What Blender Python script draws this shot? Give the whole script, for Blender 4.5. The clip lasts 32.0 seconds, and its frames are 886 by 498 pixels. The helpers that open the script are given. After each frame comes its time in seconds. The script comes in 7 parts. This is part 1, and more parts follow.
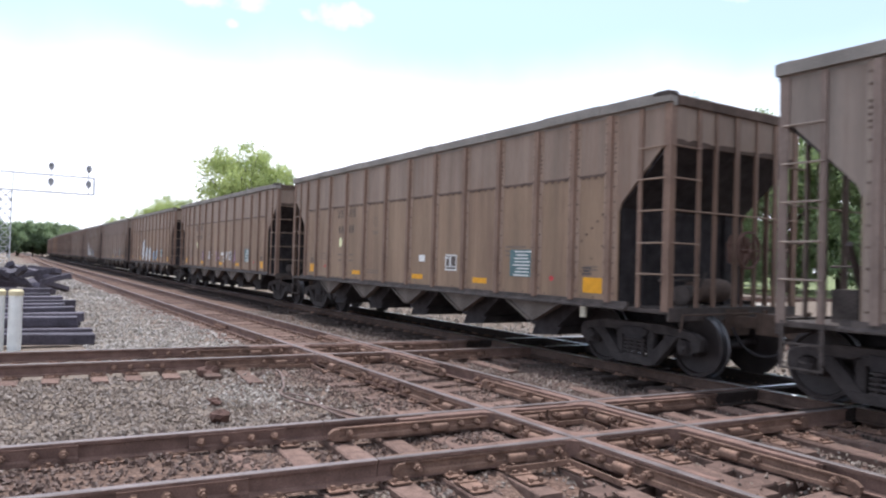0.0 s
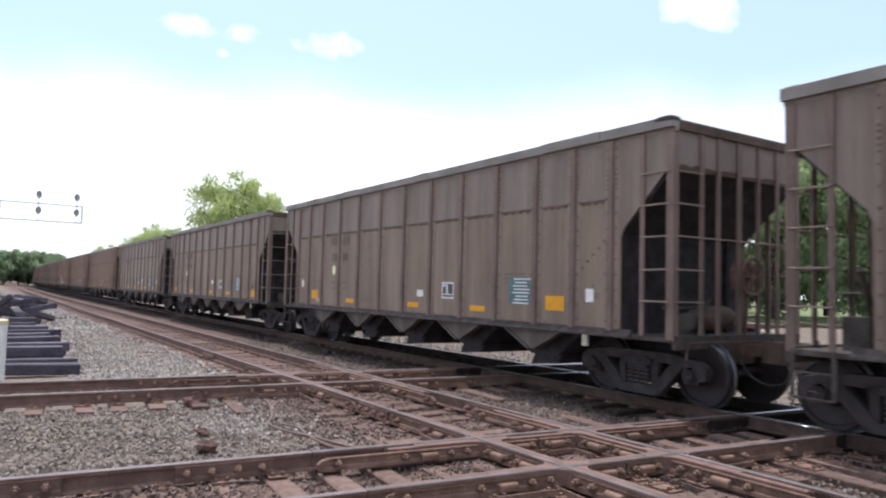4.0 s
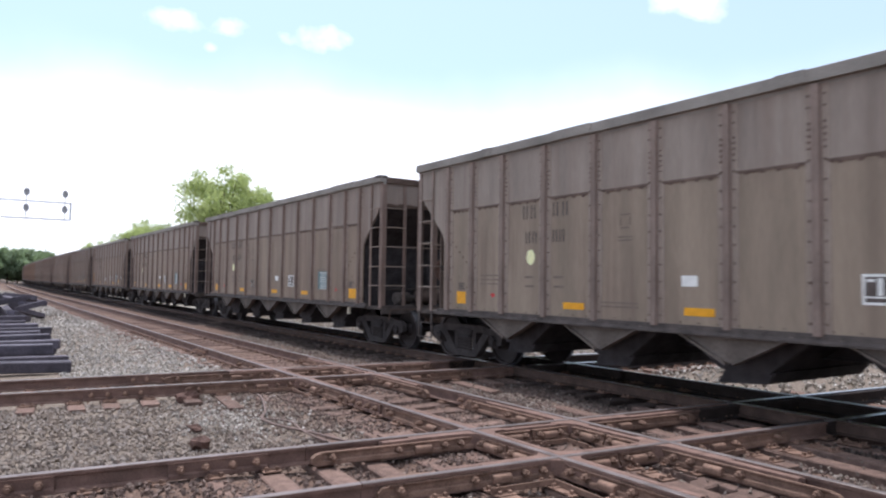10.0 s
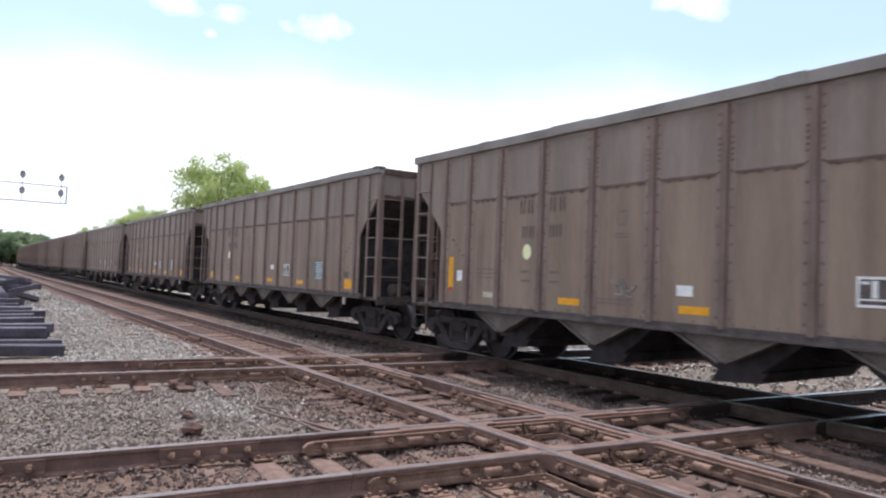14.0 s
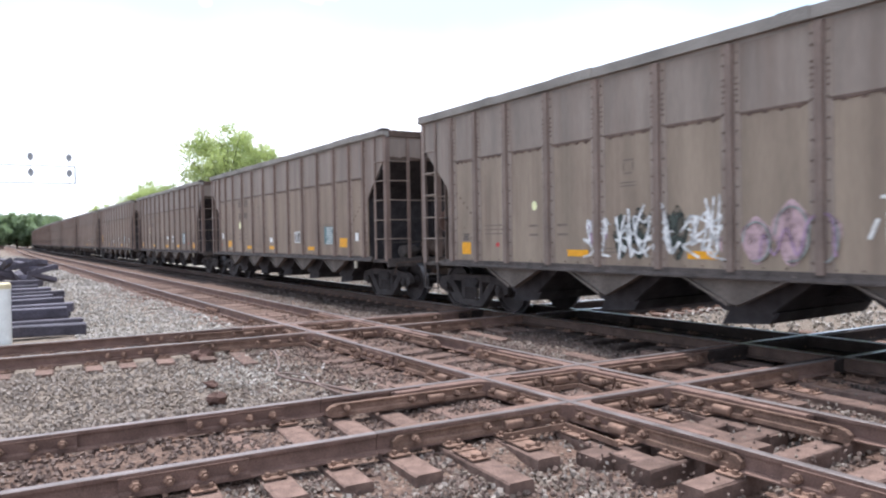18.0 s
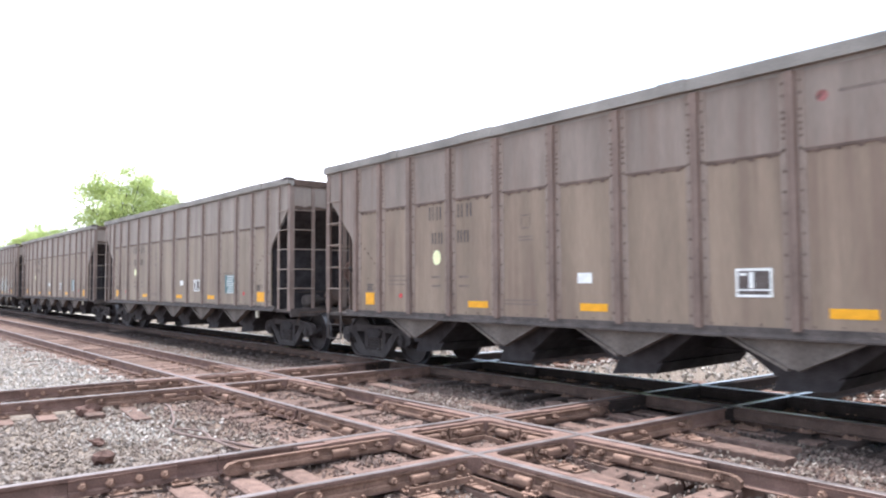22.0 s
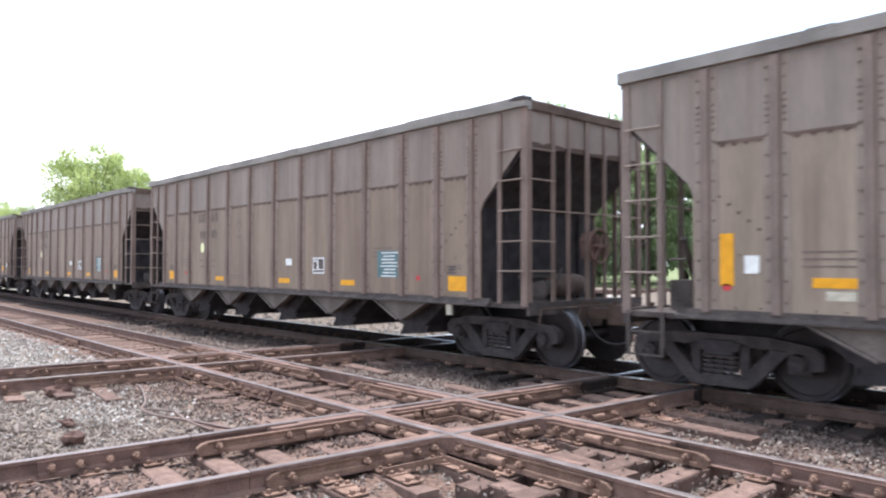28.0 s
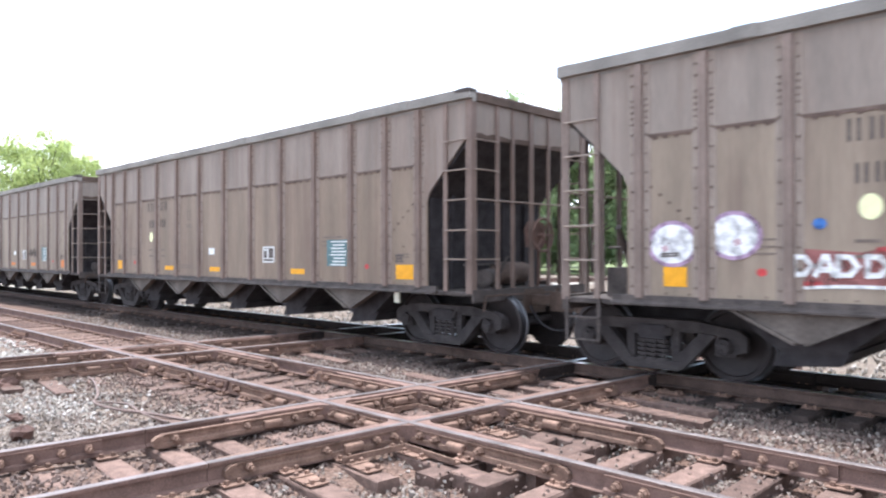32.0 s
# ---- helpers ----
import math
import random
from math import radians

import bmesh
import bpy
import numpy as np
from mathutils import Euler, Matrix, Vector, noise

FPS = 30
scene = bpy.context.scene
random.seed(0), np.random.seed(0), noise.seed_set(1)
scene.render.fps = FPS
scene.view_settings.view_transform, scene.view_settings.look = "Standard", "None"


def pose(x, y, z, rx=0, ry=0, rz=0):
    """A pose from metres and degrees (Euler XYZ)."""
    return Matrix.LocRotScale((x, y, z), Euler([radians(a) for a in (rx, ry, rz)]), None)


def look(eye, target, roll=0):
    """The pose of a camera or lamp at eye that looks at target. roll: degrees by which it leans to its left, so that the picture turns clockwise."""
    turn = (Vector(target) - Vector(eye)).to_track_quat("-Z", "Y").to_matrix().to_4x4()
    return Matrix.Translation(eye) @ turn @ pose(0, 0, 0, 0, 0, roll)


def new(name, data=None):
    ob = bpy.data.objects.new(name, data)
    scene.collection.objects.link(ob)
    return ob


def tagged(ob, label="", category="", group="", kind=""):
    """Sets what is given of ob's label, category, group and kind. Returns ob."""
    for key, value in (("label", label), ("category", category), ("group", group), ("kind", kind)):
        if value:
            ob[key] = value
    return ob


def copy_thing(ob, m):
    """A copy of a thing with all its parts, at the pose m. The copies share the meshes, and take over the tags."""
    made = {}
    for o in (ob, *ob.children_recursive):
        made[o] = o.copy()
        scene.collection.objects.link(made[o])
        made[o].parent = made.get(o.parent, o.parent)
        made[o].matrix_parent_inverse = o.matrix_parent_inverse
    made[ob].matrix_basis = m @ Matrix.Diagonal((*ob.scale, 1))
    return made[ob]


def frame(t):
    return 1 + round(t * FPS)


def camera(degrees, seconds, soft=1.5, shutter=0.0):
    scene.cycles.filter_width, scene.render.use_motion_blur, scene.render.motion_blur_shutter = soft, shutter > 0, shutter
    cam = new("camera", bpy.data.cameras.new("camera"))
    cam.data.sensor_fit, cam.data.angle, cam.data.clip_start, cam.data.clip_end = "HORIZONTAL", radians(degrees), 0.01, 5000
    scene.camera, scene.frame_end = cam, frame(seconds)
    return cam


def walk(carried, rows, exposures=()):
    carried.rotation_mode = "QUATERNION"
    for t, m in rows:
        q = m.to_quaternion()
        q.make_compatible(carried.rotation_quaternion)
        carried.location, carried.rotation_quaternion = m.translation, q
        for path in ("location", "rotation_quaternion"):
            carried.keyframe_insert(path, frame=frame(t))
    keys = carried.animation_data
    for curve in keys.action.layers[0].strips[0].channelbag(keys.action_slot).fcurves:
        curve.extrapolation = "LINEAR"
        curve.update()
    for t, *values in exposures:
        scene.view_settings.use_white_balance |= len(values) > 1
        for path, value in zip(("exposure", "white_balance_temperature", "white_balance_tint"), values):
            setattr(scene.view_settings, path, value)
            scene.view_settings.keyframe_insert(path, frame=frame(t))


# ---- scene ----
cam = camera(64.1, 32.0, soft=2.2, shutter=0.12)
EYE = 1.63
TURNS = [
    (0.0, 91.04, -1.69, -32.14),
    (0.5, 91.43, -1.71, -32.23),
    (1.0, 92.13, -2.25, -32.27),
    (1.5, 92.58, -2.45, -32.46),
    (2.0, 92.79, -1.50, -32.78),
    (2.5, 92.97, -1.38, -32.95),
    (3.0, 93.18, -1.59, -33.07),
    (3.5, 93.28, -1.50, -32.96),
    (5.5, 93.26, -1.12, -33.33),
    (6.0, 93.36, -0.07, -34.22),
    (6.5, 92.80, -1.02, -34.32),
    (7.0, 92.47, -0.49, -34.03),
    (7.5, 92.51, -1.44, -34.10),
    (8.0, 93.08, -1.46, -34.48),
    (8.5, 93.13, -1.10, -34.61),
    (9.0, 92.97, -0.74, -33.90),
    (9.5, 92.87, -0.70, -33.72),
    (10.0, 92.73, -0.80, -33.63),
    (10.5, 92.57, -0.72, -33.46),
    (11.0, 92.57, -1.13, -33.18),
    (11.5, 92.63, -1.14, -32.77),
    (12.0, 92.62, -0.72, -32.47),
    (12.5, 92.29, -0.44, -32.28),
    (13.0, 92.13, -0.47, -32.05),
    (13.5, 92.04, -1.23, -31.99),
    (14.0, 92.14, -2.13, -33.99),
    (14.5, 93.05, -2.56, -35.45),
    (16.5, 89.78, 0.52, -33.81),
    (17.0, 89.31, 0.77, -33.33),
    (17.5, 89.02, 1.11, -33.17),
    (18.0, 88.80, 1.05, -33.07),
    (18.5, 88.75, 1.17, -32.90),
    (19.0, 88.74, 1.16, -32.83),
    (19.5, 88.66, 1.15, -32.63),
    (20.0, 89.05, 0.53, -32.44),
    (20.5, 89.64, -0.50, -32.89),
    (21.0, 90.82, 2.01, -51.50),
    (21.5, 92.08, 2.33, -45.98),
    (22.0, 92.81, 0.34, -40.47),
    (22.5, 93.05, 1.10, -39.12),
    (23.0, 92.63, 1.01, -39.78),
    (23.5, 91.15, 0.30, -39.61),
    (24.0, 90.88, 0.34, -38.92),
    (24.5, 90.19, 0.28, -37.68),
    (26.5, 89.63, 0.44, -37.75),
    (27.0, 90.21, 0.62, -39.51),
    (27.5, 90.59, 1.10, -40.93),
    (28.0, 91.31, -0.05, -42.49),
    (28.5, 91.44, -0.23, -42.93),
    (29.0, 91.16, 0.93, -43.23),
    (29.5, 90.25, -0.29, -42.58),
    (30.0, 89.78, 0.52, -43.12),
    (30.5, 89.45, 2.01, -44.53),
    (31.0, 89.80, 0.23, -45.09),
    (31.5, 90.08, 0.05, -45.44),
    (32.0, 90.38, 0.14, -45.78),
]
EXPOSURES = [(0, 0.82, 5920, 16), (2.0, 0.74, 5920, 16), (6.0, 0.72, 5920, 16), (14.5, 0.72, 5920, 16), (16.5, 1.13, 5850, 14), (20.7, 1.13, 5850, 14), (21.0, 1.19, 5850, 14), (21.2, 1.57, 5850, 14), (21.6, 1.67, 5850, 14), (22.2, 1.66, 5850, 14), (23.0, 1.33, 5850, 14), (24.5, 1.37, 5850, 14), (26.5, 1.49, 5850, 14), (28.0, 1.45, 5850, 14), (29.0, 1.37, 5850, 14), (30.0, 1.56, 5800, 13), (31.0, 1.8, 5760, 13), (32, 1.77, 5760, 13)]
walk(cam, [(t, pose(0, 0, EYE, rx, ry, rz)) for t, rx, ry, rz in TURNS], EXPOSURES)

# plan: line A runs along y, line B crosses it; z = 0 is the running surface of the rails
GA = 1.447
A1, A2 = 4.71, 9.03
BETA = radians(-4.76)
B1, B2 = 5.43, 11.71
BD = Vector((math.cos(BETA), math.sin(BETA), 0))
BN = Vector((-math.sin(BETA), math.cos(BETA), 0))
GROUND = -0.262

# ---- world, sun ----
world = bpy.data.worlds.new("sky")
scene.world = world
world.use_nodes = True
wt = world.node_tree
wt.nodes.clear()
SUN_EL, SUN_AZ = 71, 13


def link(tree, a, b):
    tree.links.new(a, b)


def sky_nodes():
    n = wt.nodes
    sky = n.new("ShaderNodeTexSky")
    sky.sky_type, sky.sun_disc = "NISHITA", False
    sky.sun_elevation, sky.sun_rotation = radians(SUN_EL), radians(SUN_AZ)
    sky.air_density, sky.dust_density, sky.ozone_density = 1.0, 2.0, 1.0
    co = n.new("ShaderNodeTexCoord")
    sep = n.new("ShaderNodeSeparateXYZ")
    link(wt, co.outputs["Generated"], sep.inputs[0])
    haze = n.new("ShaderNodeMapRange")
    haze.interpolation_type = "SMOOTHSTEP"
    for k, v in zip((1, 2, 3, 4), (0.14, 0.31, 1.0, 0.28)):
        haze.inputs[k].default_value = v
    noi = n.new("ShaderNodeTexNoise")
    noi.inputs["Scale"].default_value, noi.inputs["Detail"].default_value = 3.0, 6
    link(wt, co.outputs["Generated"], noi.inputs["Vector"])
    warp = n.new("ShaderNodeMath")
    warp.operation = "MULTIPLY_ADD"
    warp.inputs[1].default_value, warp.inputs[2].default_value = -0.14, 0.07
    link(wt, noi.outputs["Fac"], warp.inputs[0])
    add = n.new("ShaderNodeMath")
    add.operation = "ADD"
    link(wt, sep.outputs[2], add.inputs[0]), link(wt, warp.outputs[0], add.inputs[1])
    link(wt, add.outputs[0], haze.inputs[0])
    # a thin veil of high cloud overhead
    veil = n.new("ShaderNodeMapRange")
    veil.interpolation_type = "SMOOTHSTEP"
    for k, v in zip((1, 2, 3, 4), (0.42, 0.75, 0.0, 0.75)):
        veil.inputs[k].default_value = v
    link(wt, add.outputs[0], veil.inputs[0])
    veiled = n.new("ShaderNodeMath")
    veiled.operation = "MAXIMUM"
    link(wt, haze.outputs[0], veiled.inputs[0]), link(wt, veil.outputs[0], veiled.inputs[1])
    fine = n.new("ShaderNodeTexNoise")
    fine.inputs["Scale"].default_value, fine.inputs["Detail"].default_value = 16.0, 7
    link(wt, co.outputs["Generated"], fine.inputs["Vector"])
    total = veiled.outputs[0]
    # small fair-weather clouds: azimuth (degrees left of +x ... as yaw), elevation, half width, half height
    for yaw, el, w, hgt in CLOUDS:
        d = Vector((-math.sin(radians(yaw)) * math.cos(radians(el)), math.cos(radians(yaw)) * math.cos(radians(el)), math.sin(radians(el))))
        side = Vector((math.cos(radians(yaw)), math.sin(radians(yaw)), 0))
        up = side.cross(d)
        dots = []
        for axis, half in ((side, w), (up, hgt)):
            dot = n.new("ShaderNodeVectorMath")
            dot.operation = "DOT_PRODUCT"
            dot.inputs[1].default_value = axis / math.tan(radians(half))
            link(wt, co.outputs["Generated"], dot.inputs[0])
            off = n.new("ShaderNodeMath")
            off.operation = "SUBTRACT"
            off.inputs[1].default_value = d.dot(axis) / math.tan(radians(half))
            link(wt, dot.outputs["Value"], off.inputs[0])
            sq = n.new("ShaderNodeMath")
            sq.operation = "POWER"
            sq.inputs[1].default_value = 2.0
            link(wt, off.outputs[0], sq.inputs[0])
            dots.append(sq)
        fwd = n.new("ShaderNodeVectorMath")
        fwd.operation = "DOT_PRODUCT"
        fwd.inputs[1].default_value = d
        link(wt, co.outputs["Generated"], fwd.inputs[0])
        s = n.new("ShaderNodeMath")
        s.operation = "ADD"
        link(wt, dots[0].outputs[0], s.inputs[0]), link(wt, dots[1].outputs[0], s.inputs[1])
        ragged = n.new("ShaderNodeMath")
        ragged.operation = "MULTIPLY_ADD"
        ragged.inputs[1].default_value = 3.2
        link(wt, fine.outputs["Fac"], ragged.inputs[0]), link(wt, s.outputs[0], ragged.inputs[2])
        mask = n.new("ShaderNodeMapRange")
        mask.interpolation_type = "SMOOTHSTEP"
        for k, v in zip((1, 2, 3, 4), (1.05, 3.0, 0.85, 0.0)):
            mask.inputs[k].default_value = v
        link(wt, ragged.outputs[0], mask.inputs[0])
        front = n.new("ShaderNodeMath")
        front.operation = "GREATER_THAN"
        front.inputs[1].default_value = 0.5
        link(wt, fwd.outputs["Value"], front.inputs[0])
        both = n.new("ShaderNodeMath")
        both.operation = "MULTIPLY"
        link(wt, mask.outputs[0], both.inputs[0]), link(wt, front.outputs[0], both.inputs[1])
        mx = n.new("ShaderNodeMath")
        mx.operation = "MAXIMUM"
        link(wt, total, mx.inputs[0]), link(wt, both.outputs[0], mx.inputs[1])
        total = mx.outputs[0]
    mix = n.new("ShaderNodeMix")
    mix.data_type = "RGBA"
    link(wt, total, mix.inputs["Factor"])
    tint = n.new("ShaderNodeMix")
    tint.data_type, tint.blend_type = "RGBA", "MULTIPLY"
    tint.inputs["Factor"].default_value = 1.0
    tint.inputs["B"].default_value = (0.79, 1.09, 1.04, 1)
    link(wt, sky.outputs[0], tint.inputs["A"])
    link(wt, tint.outputs["Result"], mix.inputs["A"])
    mix.inputs["B"].default_value = (10.6, 10.7, 10.9, 1)
    bg = n.new("ShaderNodeBackground")
    bg.inputs["Strength"].default_value = 0.095
    link(wt, mix.outputs["Result"], bg.inputs["Color"])
    out = n.new("ShaderNodeOutputWorld")
    link(wt, bg.outputs[0], out.inputs[0])


CLOUDS = [(-14.0, 19.2, 5.2, 1.2), (-22.7, 18.9, 4.1, 1.3), (-15.0, 17.5, 0.8, 0.7), (-53.6, 21.6, 4.2, 2.2), (-15.0, 13.2, 4.4, 2.0)]
sky_nodes()

sun = new("sun", bpy.data.lights.new("sun", "SUN"))
sun.data.energy, sun.data.angle, sun.data.color = 3.0, radians(0.6), (1.0, 0.95, 0.88)
_e, _a = radians(SUN_EL), radians(SUN_AZ)
SUN_DIR = Vector((math.cos(_e) * math.sin(_a), math.cos(_e) * math.cos(_a), math.sin(_e)))
sun.matrix_world = look(SUN_DIR * 100, (0, 0, 0))

# ---- materials ----
def material(name, color, rough=0.8, metal=0.0, scale=6.0, spread=0.25, tint=None, bump=0.15, stretch=(1, 1, 1), fine=60.0,
             island=0.0, rand=0.0, coords="Object", spec=0.22, grain_amount=None):
    """Procedural paint, stone, wood or metal: two scales of noise vary the colour, fine relief on top."""
    ga = spread if grain_amount is None else grain_amount
    m = bpy.data.materials.new(name)
    m.use_nodes = True
    t = m.node_tree
    n = t.nodes
    b = n["Principled BSDF"]
    b.inputs["Roughness"].default_value, b.inputs["Metallic"].default_value = rough, metal
    b.inputs["Specular IOR Level"].default_value = spec
    co = n.new("ShaderNodeTexCoord")
    mp = n.new("ShaderNodeMapping")
    mp.inputs["Scale"].default_value = stretch
    link(t, co.outputs[coords], mp.inputs[0])
    big, small = n.new("ShaderNodeTexNoise"), n.new("ShaderNodeTexNoise")
    big.inputs["Scale"].default_value, big.inputs["Detail"].default_value = scale, 5
    small.inputs["Scale"].default_value, small.inputs["Detail"].default_value = fine, 3
    for k in (big, small):
        link(t, mp.outputs[0], k.inputs["Vector"])
    ramp = n.new("ShaderNodeValToRGB")
    c = Vector(color)
    dark = tint if tint else tuple(c * (1 - spread))
    ramp.color_ramp.elements[0].position, ramp.color_ramp.elements[1].position = 0.3, 0.7
    ramp.color_ramp.elements[0].color = (*dark, 1)
    ramp.color_ramp.elements[1].color = (*(c * (1 + spread * 0.6)), 1)
    link(t, big.outputs["Fac"], ramp.inputs[0])
    grain = n.new("ShaderNodeMix")
    grain.data_type, grain.blend_type = "RGBA", "MULTIPLY"
    grain.inputs["Factor"].default_value = 1.0
    g = n.new("ShaderNodeMapRange")
    for k, v in zip((1, 2, 3, 4), (0.25, 0.75, 1 - ga, 1 + ga)):
        g.inputs[k].default_value = v
    link(t, small.outputs["Fac"], g.inputs[0])
    link(t, ramp.outputs[0], grain.inputs["A"]), link(t, g.outputs[0], grain.inputs["B"])
    col = grain.outputs["Result"]
    for source, amount in (("island", island), ("rand", rand)):
        if amount:
            if source == "island":
                r = n.new("ShaderNodeNewGeometry").outputs["Random Per Island"]
            else:
                r = n.new("ShaderNodeObjectInfo").outputs["Random"]
            v = n.new("ShaderNodeMapRange")
            v.inputs[3].default_value, v.inputs[4].default_value = 1 - amount, 1 + amount
            link(t, r, v.inputs[0])
            mul = n.new("ShaderNodeMix")
            mul.data_type, mul.blend_type = "RGBA", "MULTIPLY"
            mul.inputs["Factor"].default_value = 1.0
            link(t, col, mul.inputs["A"]), link(t, v.outputs[0], mul.inputs["B"])
            col = mul.outputs["Result"]
    link(t, col, b.inputs["Base Color"])
    if bump:
        bp = n.new("ShaderNodeBump")
        bp.inputs["Strength"].default_value, bp.inputs["Distance"].default_value = bump, 0.02
        link(t, small.outputs["Fac"], bp.inputs["Height"])
        link(t, bp.outputs[0], b.inputs["Normal"])
    return m


def ballast_material():
    m = bpy.data.materials.new("ballast_ground")
    m.use_nodes = True
    t, n = m.node_tree, m.node_tree.nodes
    b = n["Principled BSDF"]
    b.inputs["Roughness"].default_value = 0.95
    b.inputs["Specular IOR Level"].default_value = 0.2
    co = n.new("ShaderNodeTexCoord")
    vor = n.new("ShaderNodeTexVoronoi")
    vor.inputs["Scale"].default_value = 22.0
    link(t, co.outputs["Object"], vor.inputs["Vector"])
    stone = n.new("ShaderNodeValToRGB")
    e = stone.color_ramp.elements
    e[0].color, e[1].color = (0.165, 0.128, 0.1, 1), (0.265, 0.215, 0.17, 1)
    e.new(0.5).color = (0.185, 0.15, 0.12, 1)
    sepc = n.new("ShaderNodeSeparateColor")
    link(t, vor.outputs["Color"], sepc.inputs[0])
    link(t, sepc.outputs[0], stone.inputs[0])
    # cell edges darkened: shade in the gaps between stones, put into the colour
    gap = n.new("ShaderNodeMapRange")
    for k, v in zip((1, 2, 3, 4), (0.35, 0.75, 1.0, 0.7)):
        gap.inputs[k].default_value = v
    link(t, vor.outputs["Distance"], gap.inputs[0])
    cut = n.new("ShaderNodeMix")
    cut.data_type, cut.blend_type = "RGBA", "MULTIPLY"
    cut.inputs["Factor"].default_value = 1.0
    link(t, stone.outputs[0], cut.inputs["A"]), link(t, gap.outputs[0], cut.inputs["B"])
    # rust and brake dust along line A: strongest between x = 4 and 12, ragged by noise
    sep = n.new("ShaderNodeSeparateXYZ")
    link(t, co.outputs["Object"], sep.inputs[0])
    noi = n.new("ShaderNodeTexNoise")
    noi.inputs["Scale"].default_value, noi.inputs["Detail"].default_value = 0.9, 6
    link(t, co.outputs["Object"], noi.inputs["Vector"])
    jog = n.new("ShaderNodeMath")
    jog.operation = "MULTIPLY_ADD"
    jog.inputs[1].default_value = 3.0
    link(t, noi.outputs["Fac"], jog.inputs[0]), link(t, sep.outputs[0], jog.inputs[2])
    wob = n.new("ShaderNodeMath")
    wob.operation = "MULTIPLY_ADD"
    wob.inputs[1].default_value = 1.6
    link(t, noi.outputs["Fac"], wob.inputs[0]), link(t, sep.outputs[0], wob.inputs[2])
    rise = n.new("ShaderNodeMapRange")
    for k, v in zip((1, 2, 3, 4), (4.6, 6.0, 0.0, 0.85)):
        rise.inputs[k].default_value = v
    fall = n.new("ShaderNodeMapRange")
    for k, v in zip((1, 2, 3, 4), (12.0, 14.0, 1.0, 0.0)):
        fall.inputs[k].default_value = v
    link(t, jog.outputs[0], rise.inputs[0]), link(t, jog.outputs[0], fall.inputs[0])
    band = n.new("ShaderNodeMath")
    band.operation = "MULTIPLY"
    link(t, rise.outputs[0], band.inputs[0]), link(t, fall.outputs[0], band.inputs[1])
    across = n.new("ShaderNodeVectorMath")
    across.operation = "DOT_PRODUCT"
    across.inputs[1].default_value = BN
    link(t, co.outputs["Object"], across.inputs[0])
    jag = n.new("ShaderNodeMath")
    jag.operation = "MULTIPLY_ADD"
    jag.inputs[1].default_value = 2.4
    link(t, noi.outputs["Fac"], jag.inputs[0]), link(t, across.outputs["Value"], jag.inputs[2])
    bfall = n.new("ShaderNodeMapRange")
    for k, v in zip((1, 2, 3, 4), (8.1, 9.0, 0.8, 0.0)):
        bfall.inputs[k].default_value = v
    link(t, jag.outputs[0], bfall.inputs[0])
    widest = n.new("ShaderNodeMath")
    widest.operation = "MAXIMUM"
    near = n.new("ShaderNodeMapRange")
    for k, v in zip((1, 2, 3, 4), (12.2, 13.6, 1.0, 0.0)):
        near.inputs[k].default_value = v
    link(t, jog.outputs[0], near.inputs[0])
    bnear = n.new("ShaderNodeMath")
    bnear.operation = "MULTIPLY"
    link(t, bfall.outputs[0], bnear.inputs[0]), link(t, near.outputs[0], bnear.inputs[1])
    link(t, band.outputs[0], widest.inputs[0]), link(t, bnear.outputs[0], widest.inputs[1])
    band = widest
    mix = n.new("ShaderNodeMix")
    mix.data_type = "RGBA"
    rust = n.new("ShaderNodeMix")
    rust.data_type, rust.blend_type = "RGBA", "MULTIPLY"
    rust.inputs["Factor"].default_value = 1.0
    rust.inputs["B"].default_value = (0.67, 0.5, 0.47, 1)
    link(t, cut.outputs["Result"], rust.inputs["A"])
    link(t, band.outputs[0], mix.inputs["Factor"])
    link(t, cut.outputs["Result"], mix.inputs["A"]), link(t, rust.outputs["Result"], mix.inputs["B"])
    # near-black band between the loaded track's rails: the train's shade put into colour
    shade_in, shade_out = n.new("ShaderNodeMapRange"), n.new("ShaderNodeMapRange")
    for node, vals in ((shade_in, (8.6, 9.5, 0.0, 0.9)), (shade_out, (11.6, 12.1, 1.0, 0.0))):
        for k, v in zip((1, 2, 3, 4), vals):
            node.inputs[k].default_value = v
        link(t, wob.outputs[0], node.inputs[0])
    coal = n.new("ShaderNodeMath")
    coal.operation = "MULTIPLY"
    link(t, shade_in.outputs[0], coal.inputs[0]), link(t, shade_out.outputs[0], coal.inputs[1])
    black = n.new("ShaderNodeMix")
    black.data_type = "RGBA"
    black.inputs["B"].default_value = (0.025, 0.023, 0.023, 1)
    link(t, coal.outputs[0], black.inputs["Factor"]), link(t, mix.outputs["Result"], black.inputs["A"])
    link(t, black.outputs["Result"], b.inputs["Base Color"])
    bp = n.new("ShaderNodeBump")
    bp.inputs["Strength"].default_value, bp.inputs["Distance"].default_value = 0.9, 0.04
    bp.invert = True
    link(t, vor.outputs["Distance"], bp.inputs["Height"])
    link(t, bp.outputs[0], b.inputs["Normal"])
    return m


